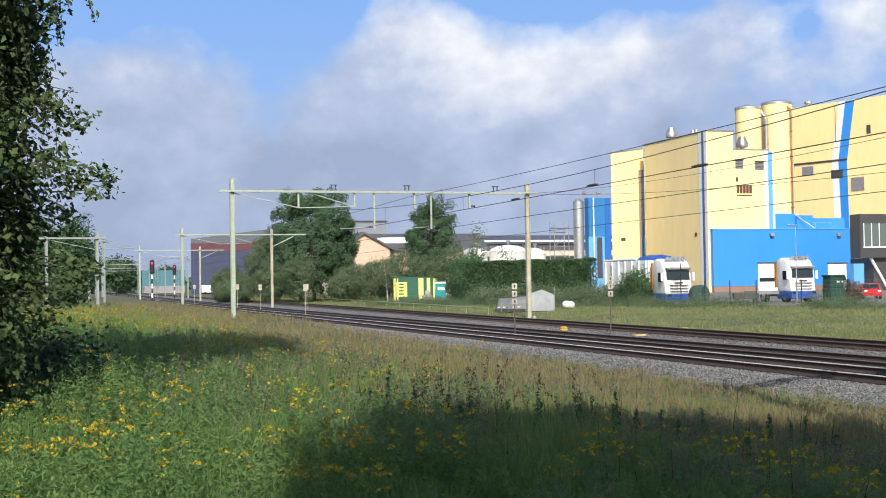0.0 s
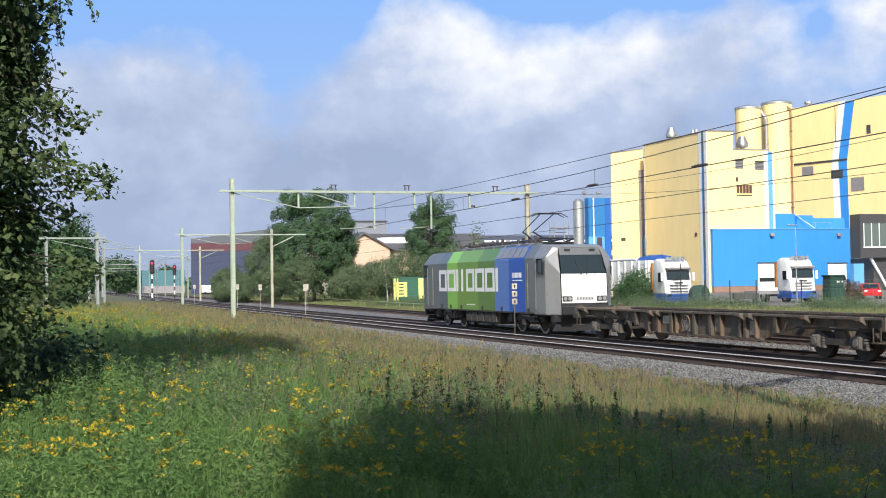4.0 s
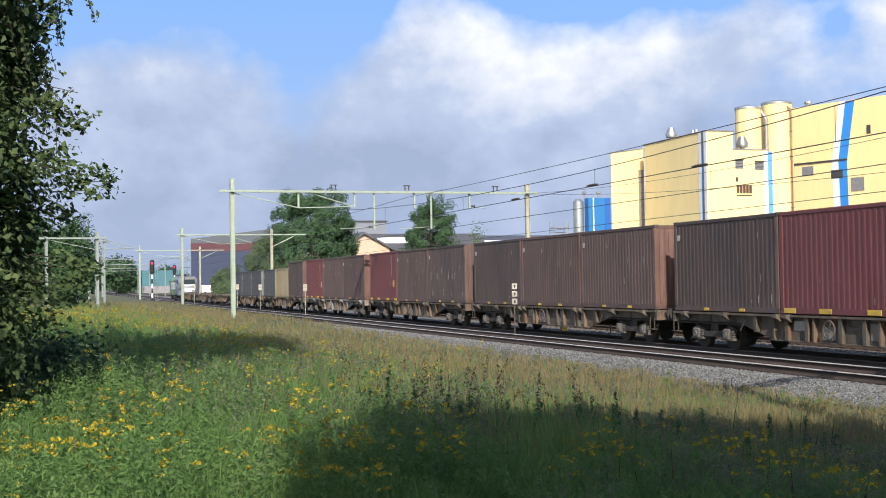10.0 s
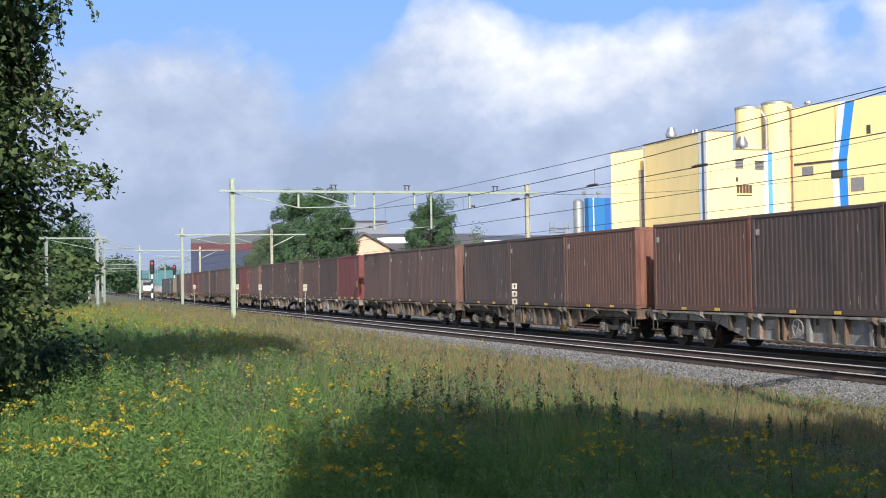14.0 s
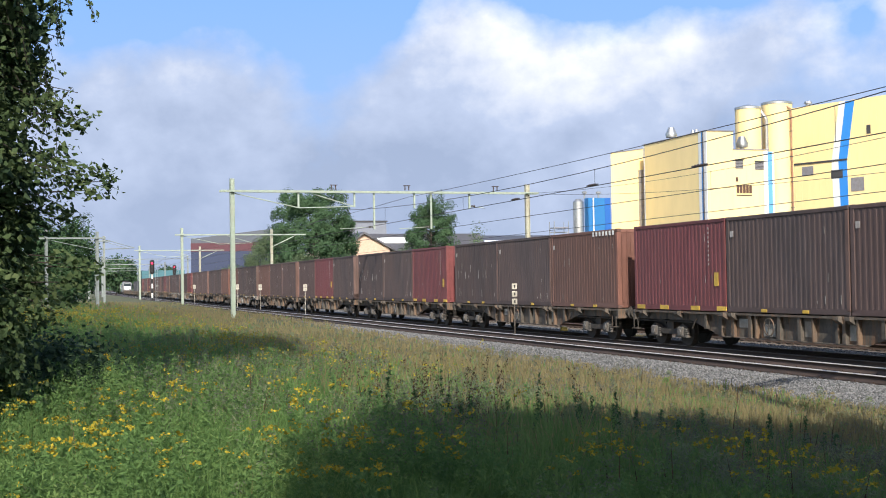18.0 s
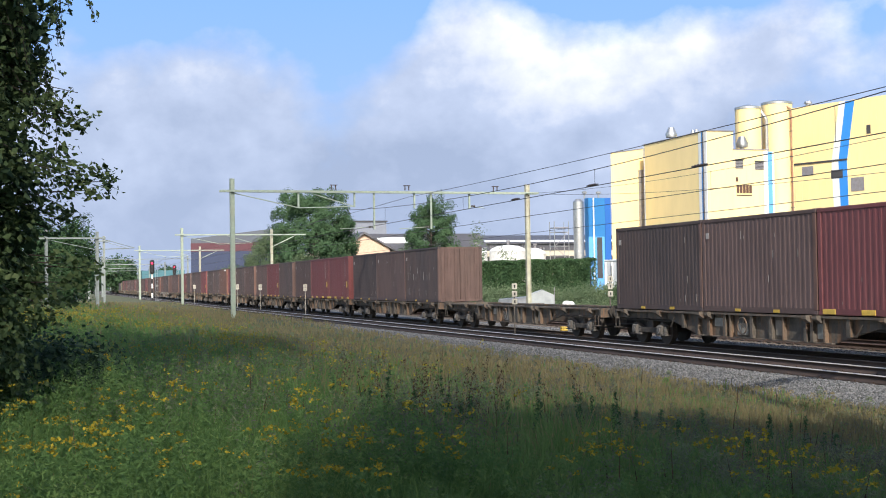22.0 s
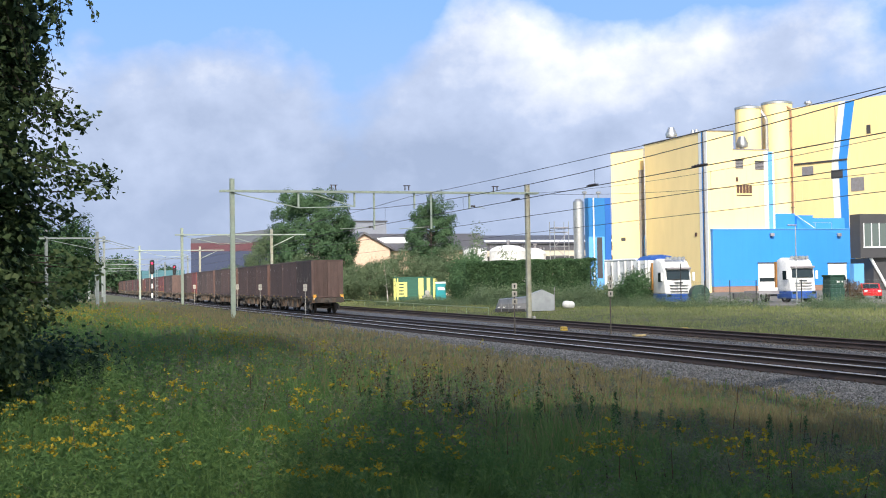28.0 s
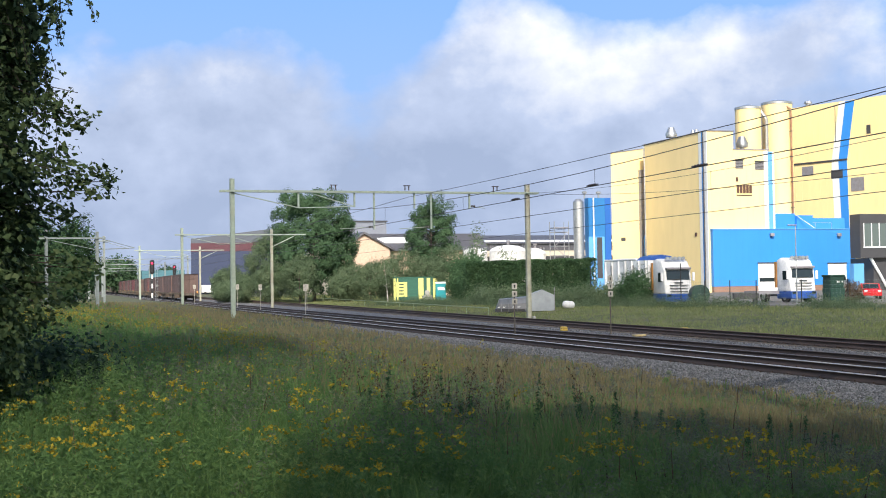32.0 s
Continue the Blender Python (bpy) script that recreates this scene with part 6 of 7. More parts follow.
    part("tarpaulin", prism(bmesh.new(), [(-0.92, 0), (0.95, 0), (0.95, 1.15), (0.1, 1.55), (-0.92, 1.2)], "y", -0.7, 0.9), paint("pale_tarpaulin", (0.32, 0.345, 0.36), 0.5, 0, (0.20, 0.22, 0.24), 0.6, 2.2), c)
    for x in (-0.9, 0.95):
        part("pole", tube(bmesh.new(), (x, -0.75, 0), (x, -0.75, 1.75), 0.025, 6), F_LOUVRE, c)
    solid("white_plastic_bag", soft_box(bmesh.new(), -0.5, 0.5, -0.3, 0.3, 0, 0.55, 0.26, 4), M_WHITE, "white plastic bag heap in the grass", "bag", pose(39.1, 87.2, 0.1, 8, 4, 10))
    # wire fence along the yard
    f = thing("yard_fence", "wire mesh fence on dark steel posts around the yard", "fence")
    pts = [(47.5, 101.0), (49.5, 88.6), (51.2, 80.5), (56.0, 76.2), (66.0, 72.0), (80.0, 66.0)]
    for (xa, ya), (xb, yb) in zip(pts, pts[1:]):
        n = max(2, int(math.hypot(xb - xa, yb - ya) / 2.6))
        for k in range(n):
            u = k / n
            x, y = xa + (xb - xa) * u, ya + (yb - ya) * u
            hgt = 3.4 if y > 86 else 2.0
            part("post", tube(bmesh.new(), (x, y, 0), (x, y, hgt), 0.045, 6), M_BLACK, f)
        bm = bmesh.new()
        hgt = 2.1 if ya > 87 else 1.9
        for z in np.arange(0.1, hgt + 0.05, 0.3):
            tube(bm, (xa, ya, z), (xb, yb, z), 0.004, 4)
        m = int(math.hypot(xb - xa, yb - ya) / 0.25)
        for k in range(m):
            u = k / m
            x, y = xa + (xb - xa) * u, ya + (yb - ya) * u
            tube(bm, (x, y, 0.1), (x, y, hgt), 0.003, 3)
        part("mesh_panel", bm, M_FARMAST, f)
    solid("yard_paving", box(bmesh.new(), 52, 128, 83, 164, -0.2, 0.04), paint("worn_asphalt", (0.13, 0.125, 0.12), 0.9, 0, (0.2, 0.19, 0.17), 0.5, 1.2), "worn grey asphalt yard", "paving", kind="structure")
    l = thing("yard_lamp_post", "slender grey steel yard lamp post", "lamp post", pose(58.4, 86.0, 0))
    part("pole", tube(bmesh.new(), (0, 0, 0), (0, 0, 6.3), 0.05, 8, 0.035), M_STEEL, l)
    part("lamp_head", soft_box(bmesh.new(), -0.7, 0.1, -0.1, 0.1, 6.25, 6.36, 0.04), M_STEEL, l)
    p = thing("low_trestle", "dark steel trestle behind the fence", "trestle", pose(55.3, 88.5, 0, 0, 0, -18))
    part("top", box(bmesh.new(), -1.0, 1.0, -0.3, 0.3, 0.5, 0.95), F_GREY, p)
    for x in (-0.75, 0.75):
        part("leg", box(bmesh.new(), x - 0.15, x + 0.15, -0.25, 0.25, 0, 0.5), F_GREY, p)
    gr = thing("green_guard_rail", "low green guard rail along the siding", "guard rail")
    pale = paint("faded_green_paint", (0.30, 0.38, 0.22), 0.6)
    for z in (0.42,):
        part("rail_bar", tube(bmesh.new(), (36.7, 162, z), (30.0, 80, z), 0.035, 6), pale, gr)
    for k in range(15):
        u = k / 14
        part("post", tube(bmesh.new(), (36.7 - 6.7 * u, 162 - 82 * u, -0.2), (36.7 - 6.7 * u, 162 - 82 * u, 0.44), 0.022, 6), pale, gr)


M_DKGREEN_LIGHT = paint("container_green", (0.018, 0.11, 0.075), 0.5)
make_yard()


# ---- lineside signs and signals ----
M_PLATE = paint("weathered_white_plate", (0.44, 0.42, 0.36), 0.6, 0, (0.3, 0.28, 0.23), 0.4, 8)


def make_marker(x, y, h, faces, wide=0.24):
    far = wide > 0.28
    s = thing("lineside_marker", "white lineside marker board on a thin post", "marker board", pose(x, y, -0.1), group="lineside markers")
    part("post", tube(bmesh.new(), (0, 0, 0), (0, 0, h), 0.022 if far else 0.03, 8), M_PLATE if far else M_SILL, s, "white post" if far else "dull brown post")
    for k in range(faces):
        step = 0.26 if far else 0.32
        z = h - 0.15 - k * step
        b = part("plate", soft_box(bmesh.new(), -wide / 2, wide / 2, -0.05, -0.02, z - 0.12, z + 0.12, 0.02), M_PLATE, s, "pale plate")
        part("figure_bar", box(bmesh.new(), -0.03, 0.03, -0.056, -0.048, z - 0.06, z + 0.06), M_CONC if far else M_BLACK, b)
    return s


make_marker(19.65, 49.3, 2.25, 3)
make_marker(23.9, 48.9, 2.5, 3)
make_marker(19.9, 91.6, 2.35, 2, 0.3)
make_marker(19.9, 122.5, 2.45, 2, 0.34)
make_marker(20.3, 112.3, 2.4, 2, 0.3)
make_marker(24.6, 112.5, 2.35, 2, 0.3)
make_marker(21.0, 163.0, 2.5, 2, 0.36)
make_marker(17.6, 176.0, 2.6, 1, 0.4)


def make_signal(x, y, top, lit):
    s = thing("colour_light_signal", "tall colour light signal with a red light on a striped post", "signal", pose(x, y, 0.0), group="signals")
    n = 6
    for k in range(n):
        z0, z1 = 0.1 + (top - 2.0) * k / n, 0.1 + (top - 2.0) * (k + 1) / n
        part("post_band", tube(bmesh.new(), (0, 0, z0), (0, 0, z1), 0.12, 10), M_WHITE if k % 2 else M_BLACK, s, "white band" if k % 2 else "black band")
    hd = part("signal_head", soft_box(bmesh.new(), -0.30, 0.30, -0.12, 0.12, top - 1.9, top, 0.28, 4), M_BLACK, s, "black rounded signal head")
    for k, m in enumerate((glowing("red_aspect", (0.8, 0.02, 0.08), 1.0) if lit else M_BLACK, M_BLACK, M_BLACK)):
        part("lens", tube(bmesh.new(), (0, -0.17, top - 0.45 - k * 0.55), (0, -0.1, top - 0.45 - k * 0.55), 0.15, 14), m, hd)
    bm = bmesh.new()
    for z in np.arange(0.5, top, 0.35):
        tube(bm, (0.45, 0.1, z), (0.75, 0.1, z), 0.015, 5)
    for d in (0.45, 0.75):
        tube(bm, (d, 0.1, 0.1), (d, 0.1, top + 0.1), 0.02, 5)
    part("ladder", bm, M_STEEL, s)


make_signal(16.6, 172.0, 5.8, True)
make_signal(26.0, 229.0, 6.1, True)


def make_beacon(x, y, flat):
    b = thing("track_beacon", "yellow track beacon box on the ballast", "track beacon", pose(x, y, -0.12))
    part("base", soft_box(bmesh.new(), *((-0.26, 0.26, -0.16, 0.16) if flat else (-0.16, 0.16, -0.13, 0.13)), 0, 0.08, 0.03), M_YELLOW if not flat else paint("sandy_cover", (0.55, 0.42, 0.2), 0.7), b)
    if not flat:
        part("cover", soft_box(bmesh.new(), -0.15, 0.15, -0.12, 0.12, 0.06, 0.2, 0.05), M_YELLOW, b)


for x, y, fl in ((19.7, 49.0, 1), (23.8, 53.6, 0), (23.9, 46.3, 1), (27.4, 48.8, 0)):
    make_beacon(x, y, fl)
solid("cable_marker", soft_box(bmesh.new(), -0.07, 0.07, -0.07, 0.07, 0, 0.36, 0.02), M_CONC, "small grey concrete cable marker by the siding", "marker", pose(27.7, 66.5, -0.15))

# ---- vegetation ----
LEAF_NEAR = leafy("birch_leaf", (0.049, 0.082, 0.036), (0.090, 0.136, 0.057), (0.192, 0.237, 0.104), 0.32, 0.5, 0.6)
# darker copy of the birch leaf, with the foliage's shade in its colour
LEAF_SHADE = leafy("shade_darkened_leaf", (0.035, 0.062, 0.035), (0.059, 0.100, 0.052), (0.115, 0.169, 0.084), 0.25)
LEAF_TREE = leafy("tree_leaf", (0.046, 0.092, 0.048), (0.076, 0.140, 0.070), (0.120, 0.188, 0.096), 0.28, 1.6, 0.4)
LEAF_BUSH = leafy("bush_leaf", (0.076, 0.118, 0.066), (0.128, 0.180, 0.100), (0.205, 0.250, 0.140), 0.3, 1.8, 0.4)
LEAF_HEDGE = leafy("hedge_leaf", (0.036, 0.078, 0.036), (0.064, 0.125, 0.056), (0.118, 0.185, 0.084), 0.25, 1.0, 0.5)
WEED_MAUVE = leafy("mauve_grey_weed", (0.114, 0.119, 0.094), (0.168, 0.168, 0.134), (0.242, 0.228, 0.188), 0.35, 1.5, 0.4)
FLOWER_FAR = leafy("faded_yellow_flowers", (0.20, 0.19, 0.04), (0.32, 0.28, 0.05), (0.44, 0.36, 0.06), 0.3)
GRASS_GREEN = leafy("green_grass", (0.092, 0.174, 0.055), (0.153, 0.264, 0.083), (0.246, 0.343, 0.123), 0.42, 1.6, 0.35)
HERB_GREEN = leafy("meadow_herb_leaf", (0.094, 0.180, 0.065), (0.160, 0.276, 0.090), (0.266, 0.359, 0.124), 0.46, 1.1, 0.35)
HERB_GREY = leafy("grey_green_herb_leaf", (0.127, 0.172, 0.095), (0.197, 0.240, 0.138), (0.280, 0.315, 0.185), 0.44, 1.1, 0.35)
GRASS_DRY = leafy("dry_grass", (0.175, 0.157, 0.079), (0.273, 0.230, 0.118), (0.382, 0.308, 0.164), 0.42, 2.2, 0.35)
GRASS_FAR = leafy("verge_grass", (0.150, 0.200, 0.075), (0.250, 0.280, 0.115), (0.390, 0.360, 0.180), 0.42, 3.0, 0.35)
WEED_DARK = leafy("brown_weed", (0.058, 0.039, 0.026), (0.111, 0.072, 0.046), (0.169, 0.130, 0.078), 0.25)
FLOWER = leafy("yellow_tansy", (0.26, 0.23, 0.03), (0.40, 0.32, 0.035), (0.56, 0.44, 0.05), 0.3)
BARK = paint("grey_brown_bark", (0.12, 0.10, 0.08), 0.9, 0, (0.06, 0.05, 0.04), 0.5, 8, (1, 1, 0.3), 0.5)
BARK_DARK = paint("dark_twig_bark", (0.045, 0.036, 0.03), 0.9)
BARK_BIRCH = paint("white_birch_bark", (0.55, 0.53, 0.48), 0.8, 0, (0.08, 0.07, 0.06), 0.7, 6, (1, 1, 2), 0.3)


def leaf_quads(centres, size, rs, droop=0.0, aspect=0.6, out=None, wild=0.7):
    """One folded rhombic leaf per centre, turned at random, or with its face roughly towards out."""
    n = len(centres)
    a = rs.normal(size=(n, 3))
    a[:, 2] -= droop
    if out is not None:
        f = out + rs.normal(size=(n, 3)) * wild
        f /= np.linalg.norm(f, axis=1)[:, None] + 1e-9
        a -= f * np.sum(a * f, 1)[:, None]
    a /= np.linalg.norm(a, axis=1)[:, None]
    b = np.cross(a, rs.normal(size=(n, 3)) if out is None else f)
    b /= np.linalg.norm(b, axis=1)[:, None] + 1e-9
    c = np.cross(a, b)
    s = (size * (0.6 + 0.8 * rs.random(n)))[:, None]
    p0, p2 = centres - a * s * 0.5, centres + a * s * 0.5
    p1, p3 = centres + b * s * aspect * 0.5 + c * s * 0.12, centres - b * s * aspect * 0.5 + c * s * 0.12
    V = np.stack([p0, p1, p2, p3], 1).reshape(-1, 3)
    F = np.arange(4 * n).reshape(-1, 4)
    return V, F


def crown_points(rs, centre, radii, clumps, per, spread_, hollow=0.55, square=2.0):
    """Leaf places in clumps that fill a lumpy ellipsoid, thinner inside, and the way each leaf faces."""
    d = rs.normal(size=(clumps, 3))
    d /= (np.sum(np.abs(d) ** square, 1) ** (1 / square))[:, None]
    r = hollow + (1 - hollow) * rs.random(clumps) ** 0.6
    lump = 1 + 0.18 * np.sin(3 * d[:, 0] + centre[0]) * np.cos(4 * d[:, 1] + centre[1]) + 0.07 * rs.normal(size=clumps)
    c = np.asarray(centre) + d * (r * lump)[:, None] * np.asarray(radii)
    k = np.repeat(np.arange(clumps), per)
    o = rs.normal(size=(clumps * per, 3))
    o *= (0.35 + 0.65 * rs.random(clumps * per) ** 0.4 / (np.linalg.norm(o, axis=1) + 1e-9) * 1.6)[:, None]
    out = d[k] * 0.8 + o * 0.75 + np.array((0, 0, 0.35))
    return c[k] + o * spread_ * (0.6 + 0.8 * rs.random(clumps))[k][:, None], out


def make_tree(name, label, x, y, height, rx, z0, leaf, clumps, per, size, seed, bark=None, category="tree", lean=0.0, spread_=0.5, trunk_r=None, square=2.0):
    rs = np.random.default_rng(seed)
    t = thing(name, label, category, pose(x, y, ground_z(x, y) - 0.05))
    r0 = trunk_r or height * 0.018
    bm = bmesh.new()
    top = (lean, 0, height * 0.8)
    tube(bm, (0, 0, 0), (lean * 0.5, 0, height * 0.45), r0, 10, r0 * 0.7)
    tube(bm, (lean * 0.5, 0, height * 0.45), top, r0 * 0.7, 8, r0 * 0.2)
    part("trunk", bm, bark or BARK, t, "", True)
    bm = bmesh.new()
    for k in range(12):
        a, h = rs.random() * 6.28, z0 + (height * 0.75 - z0) * rs.random()
        l = rx * (0.5 + 0.4 * rs.random())
        m = Vector((lean * h / height + math.cos(a) * l * 0.5, math.sin(a) * l * 0.5, h + l * 0.35))
        e = Vector((lean * h / height + math.cos(a) * l, math.sin(a) * l, h + l * 0.5))
        tube(bm, (lean * h / height, 0, h), m, r0 * 0.32, 6, r0 * 0.2)
        tube(bm, m, e, r0 * 0.2, 5, r0 * 0.06)
    part("branchwork", bm, bark or BARK, t)
    cz, rz = (height + z0) / 2, (height - z0) / 2
    P, out = crown_points(rs, (lean * 0.6, 0, cz), (rx, rx, rz), clumps, per, spread_, square=square)
    P[:, 2] = np.maximum(P[:, 2], 0.15)
    V, F = leaf_quads(P, size, rs, out=out)
    part("crown", soup("crown", V, F, leaf), None, t)
    return t


def make_shrub_row(name, label, pts, h, w, leaf, clumps, per, size, seed, category):
    """A run of bushes or a hedge as one body of leaves along points of the plan."""
    rs = np.random.default_rng(seed)
    t = thing(name, label, category)
    P, O, bm = [], [], bmesh.new()
    for (xa, ya), (xb, yb) in zip(pts, pts[1:]):
        n = clumps
        u = rs.random(n)
        hh = h * (0.82 + 0.25 * np.sin(u * 9 + xa) * rs.random(n) + 0.12 * rs.normal(size=n))
        c = np.stack([xa + (xb - xa) * u + rs.normal(size=n) * w * 0.4, ya + (yb - ya) * u + rs.normal(size=n) * w * 0.4, hh * rs.random(n) ** 0.55], 1)
        k = np.repeat(np.arange(n), per)
        o = rs.normal(size=(n * per, 3))
        P.append(c[k] + o * 0.3)
        O.append(o * 0.7 + np.array((-0.35, -0.35, 0.5)))
        for j in range(8):
            v = rs.random()
            x, y = xa + (xb - xa) * v, ya + (yb - ya) * v
            tube(bm, (x, y, 0), (x + rs.normal() * 0.3, y + rs.normal() * 0.3, h * 0.7), 0.04, 5, 0.01)
    P = np.concatenate(P)
    P[:, 2] = np.maximum(P[:, 2], 0.06)
    part("stems", bm, BARK, t)
    V, F = leaf_quads(P, size, rs, out=np.concatenate(O))
    part("foliage", soup("foliage", V, F, leaf), None, t)
    return t


def make_hedge(name, label, pts, h, w, seed):
    """A clipped hedge: leaves over the faces of a long box with a slightly uneven skin."""
    rs = np.random.default_rng(seed)
    t = thing(name, label, "hedge")
    P, bm = [], bmesh.new()
    for (xa, ya), (xb, yb) in zip(pts, pts[1:]):
        l = math.hypot(xb - xa, yb - ya)
        ux, uy = (xb - xa) / l, (yb - ya) / l
        n = int(l * 5200)
        s, v, z = rs.random(n) * l, (rs.random(n) - 0.5) * w, rs.random(n) * h
        face = rs.random(n)
        v = np.where(face < 0.75, np.where(rs.random(n) < 0.7, -w / 2, w / 2), v)
        z = np.where(face >= 0.75, h, z)
        skin = -0.18 * (rs.random(n) < 0.4) + 0.10 * np.sin(s * 2.1 + z * 1.7) + 0.08 * np.sin(s * 5.3 - z * 3.1) + 0.07 * rs.normal(size=n)
        v = v + np.sign(v) * skin
        z = z + np.where(face >= 0.75, 0.05 * np.sin(s * 1.9) + 0.05 * rs.normal(size=n), 0)
        P.append(np.stack([xa + ux * s - uy * v, ya + uy * s + ux * v, z], 1))
        for j in range(int(l * 2)):
            a = l * rs.random()
            x, y = xa + ux * a, ya + uy * a
            tube(bm, (x, y, 0), (x + rs.normal() * 0.1, y + rs.normal() * 0.1, h * 0.9), 0.05, 5, 0.02)
    P = np.concatenate(P)
    P[:, 2] = np.maximum(P[:, 2], 0.05)
    part("stems", bm, BARK, t)
    V, F = leaf_quads(P, 0.17, rs)
    part("foliage", soup("foliage", V, F, LEAF_HEDGE), None, t)
    return t


def make_near_tree():
    """The tall birch at the field's edge, grown through by a maple: broad-leaved sprays low down, hanging twigs above."""
    rs = np.random.default_rng(21)
    x, y = -0.95, 15.7
    t = thing("birch_tree", "tall weeping birch with hanging leafy twigs at the meadow's edge", "tree", pose(x, y, ground_z(x, y) - 0.1))
    bm = bmesh.new()
    tube(bm, (0, 0, 0), (0.1, 0.1, 9), 0.26, 12, 0.20)
    tube(bm, (0.1, 0.1, 9), (0.3, 0.2, 24), 0.20, 10, 0.03)
    part("trunk", bm, BARK_BIRCH, t, "pale birch trunk", True)
    Z = (0.3, 1.2, 1.7, 2.2, 2.5, 2.75, 3.0, 3.4, 3.8, 4.4, 4.8, 5.1, 5.6, 7.2)
    R = (1.0, 1.25, 1.55, 1.5, 1.36, 1.6, 1.75, 1.66, 1.64, 1.50, 1.70, 2.05, 2.15, 2.1)
    # broad-leaved sprays in layers
    bm, P, O = bmesh.new(), [], []
    for k in range(430):
        a, h = rs.random() * 6.283, 0.25 + 4.3 * rs.random()
        lobe = 0.90 + 0.14 * math.sin(h * 5.2 + 2.0 * a) + 0.06 * rs.normal()
        reach = np.interp(h, Z, R) * lobe * (0.45 + 0.55 * rs.random() ** 0.45)
        base, tip = Vector((0.05, 0.05, h + 0.42)), Vector((math.cos(a) * reach, math.sin(a) * reach, h))
        if k % 2:
            tube(bm, base.lerp(tip, 0.55) + Vector((0, 0, 0.1)), tip, 0.010, 5, 0.003)
        for j in range(3):
            c = np.array(base.lerp(tip, 1.0 - 0.16 * j)) + rs.normal(size=3) * (0.09, 0.09, 0.06)
            m = 20
            P.append(c + rs.normal(size=(m, 3)) * (0.12, 0.12, 0.045))
            O.append(np.tile((math.cos(a) * 0.5, math.sin(a) * 0.5, 0.9), (m, 1)))
    for o, cz in ((2.02, 3.02), (1.86, 2.92), (1.9, 3.16), (1.74, 3.1), (1.62, 3.0), (1.76, 3.74), (1.62, 3.68), (1.5, 3.3), (1.82, 2.02), (1.66, 2.06), (1.5, 2.14), (1.55, 1.86)):
        cx, cy = 0.948 * o, -0.318 * o
        tube(bm, (cx * 0.72, cy * 0.72 + 0.1, cz + 0.10 + 0.1 * math.sin(o * 40)), (cx, cy, cz + 0.02), 0.010, 5, 0.003)
        m = 40
        P.append(np.array((cx, cy, cz)) + rs.normal(size=(m, 3)) * (0.085, 0.085, 0.06))
        O.append(np.tile((0.3, -0.4, 0.8), (m, 1)))
    part("spray_branchwork", bm, BARK_DARK, t, "thin dark branches")
    V, F = leaf_quads(np.concatenate(P), 0.084, rs, 0.5, 0.72, np.concatenate(O), 0.65)
    part("spray_foliage", soup("spray_foliage", V, F, LEAF_NEAR), None, t)
    # hanging birch twigs above
    bm, leaves = bmesh.new(), []
    for k in range(300):
        a, h = rs.random() * 6.283, 3.9 + 3.9 * rs.random()
        reach = np.interp(h - 0.4, Z, R) * (0.25 + 0.85 * rs.random() ** 0.6) * (0.88 + 0.18 * math.sin(h * 4.0 + 1.7 * a))
        base, tip = Vector((0.1, 0.1, h + 0.5)), Vector((math.cos(a) * reach, math.sin(a) * reach, h + 0.2 * rs.random()))
        tube(bm, base, tip, 0.012, 5, 0.004)
        for j in range(5):
            p = base.lerp(tip, 0.5 + 0.45 * rs.random()) + Vector(rs.normal(size=3) * 0.06)
            drop, sway = 0.25 + 0.65 * rs.random(), rs.normal(size=2) * 0.12 + np.array((math.cos(a), math.sin(a))) * 0.08
            n = int(34 * drop) + 8
            s = rs.random(n)
            leaves.append(np.stack([p.x + sway[0] * s + rs.normal(size=n) * 0.025, p.y + sway[1] * s + rs.normal(size=n) * 0.025, p.z - drop * s], 1))
            tube(bm, p, p + Vector((sway[0], sway[1], -drop)), 0.004, 3)
    part("branchwork", bm, BARK_DARK, t, "thin dark twigs")
    V, F = leaf_quads(np.concatenate(leaves), 0.058, rs, 0.9, 0.66)
    part("lower_foliage", soup("lower_foliage", V, F, LEAF_NEAR), None, t)
    # the dense heart: its inner shade is put into darker leaves
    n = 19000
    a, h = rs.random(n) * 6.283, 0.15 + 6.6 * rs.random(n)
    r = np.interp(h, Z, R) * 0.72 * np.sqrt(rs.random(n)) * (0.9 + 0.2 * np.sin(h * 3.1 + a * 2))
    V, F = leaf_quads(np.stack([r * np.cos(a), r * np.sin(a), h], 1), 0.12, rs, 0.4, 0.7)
    part("inner_foliage", soup("inner_foliage", V, F, LEAF_SHADE), None, t)
    P, out = crown_points(rs, (-0.2, 0.1, 12.6), (2.4, 2.6, 7.6), 1300, 24, 0.42, 0.2)
    keep = P[:, 2] > 6.4
    V, F = leaf_quads(P[keep], 0.40, rs)
    part("upper_crown", soup("upper_crown", V, F, LEAF_NEAR), None, t)


make_near_tree()
# out-of-view tree, added to deepen the shade around the birch
make_tree("lime_tree", "unseen lime tree added to shade the meadow's left", -4.6, 13.6, 19.0, 2.9, 1.0, LEAF_TREE, 620, 26, 0.36, 39, spread_=0.5)
make_tree("elder_bush", "dense grey-green bush at the birch's foot", -0.75, 14.7, 1.9, 0.75, 0.05, LEAF_NEAR, 130, 44, 0.085, 37, category="shrub", spread_=0.16)
# added bush; the dark shade behind the birch is put into its leaves
make_tree("elder_bush", "low bush with the birch's shade in its leaf colour", 0.35, 17.6, 1.0, 0.9, 0.05, LEAF_SHADE, 130, 50, 0.09, 38, category="shrub", spread_=0.2)
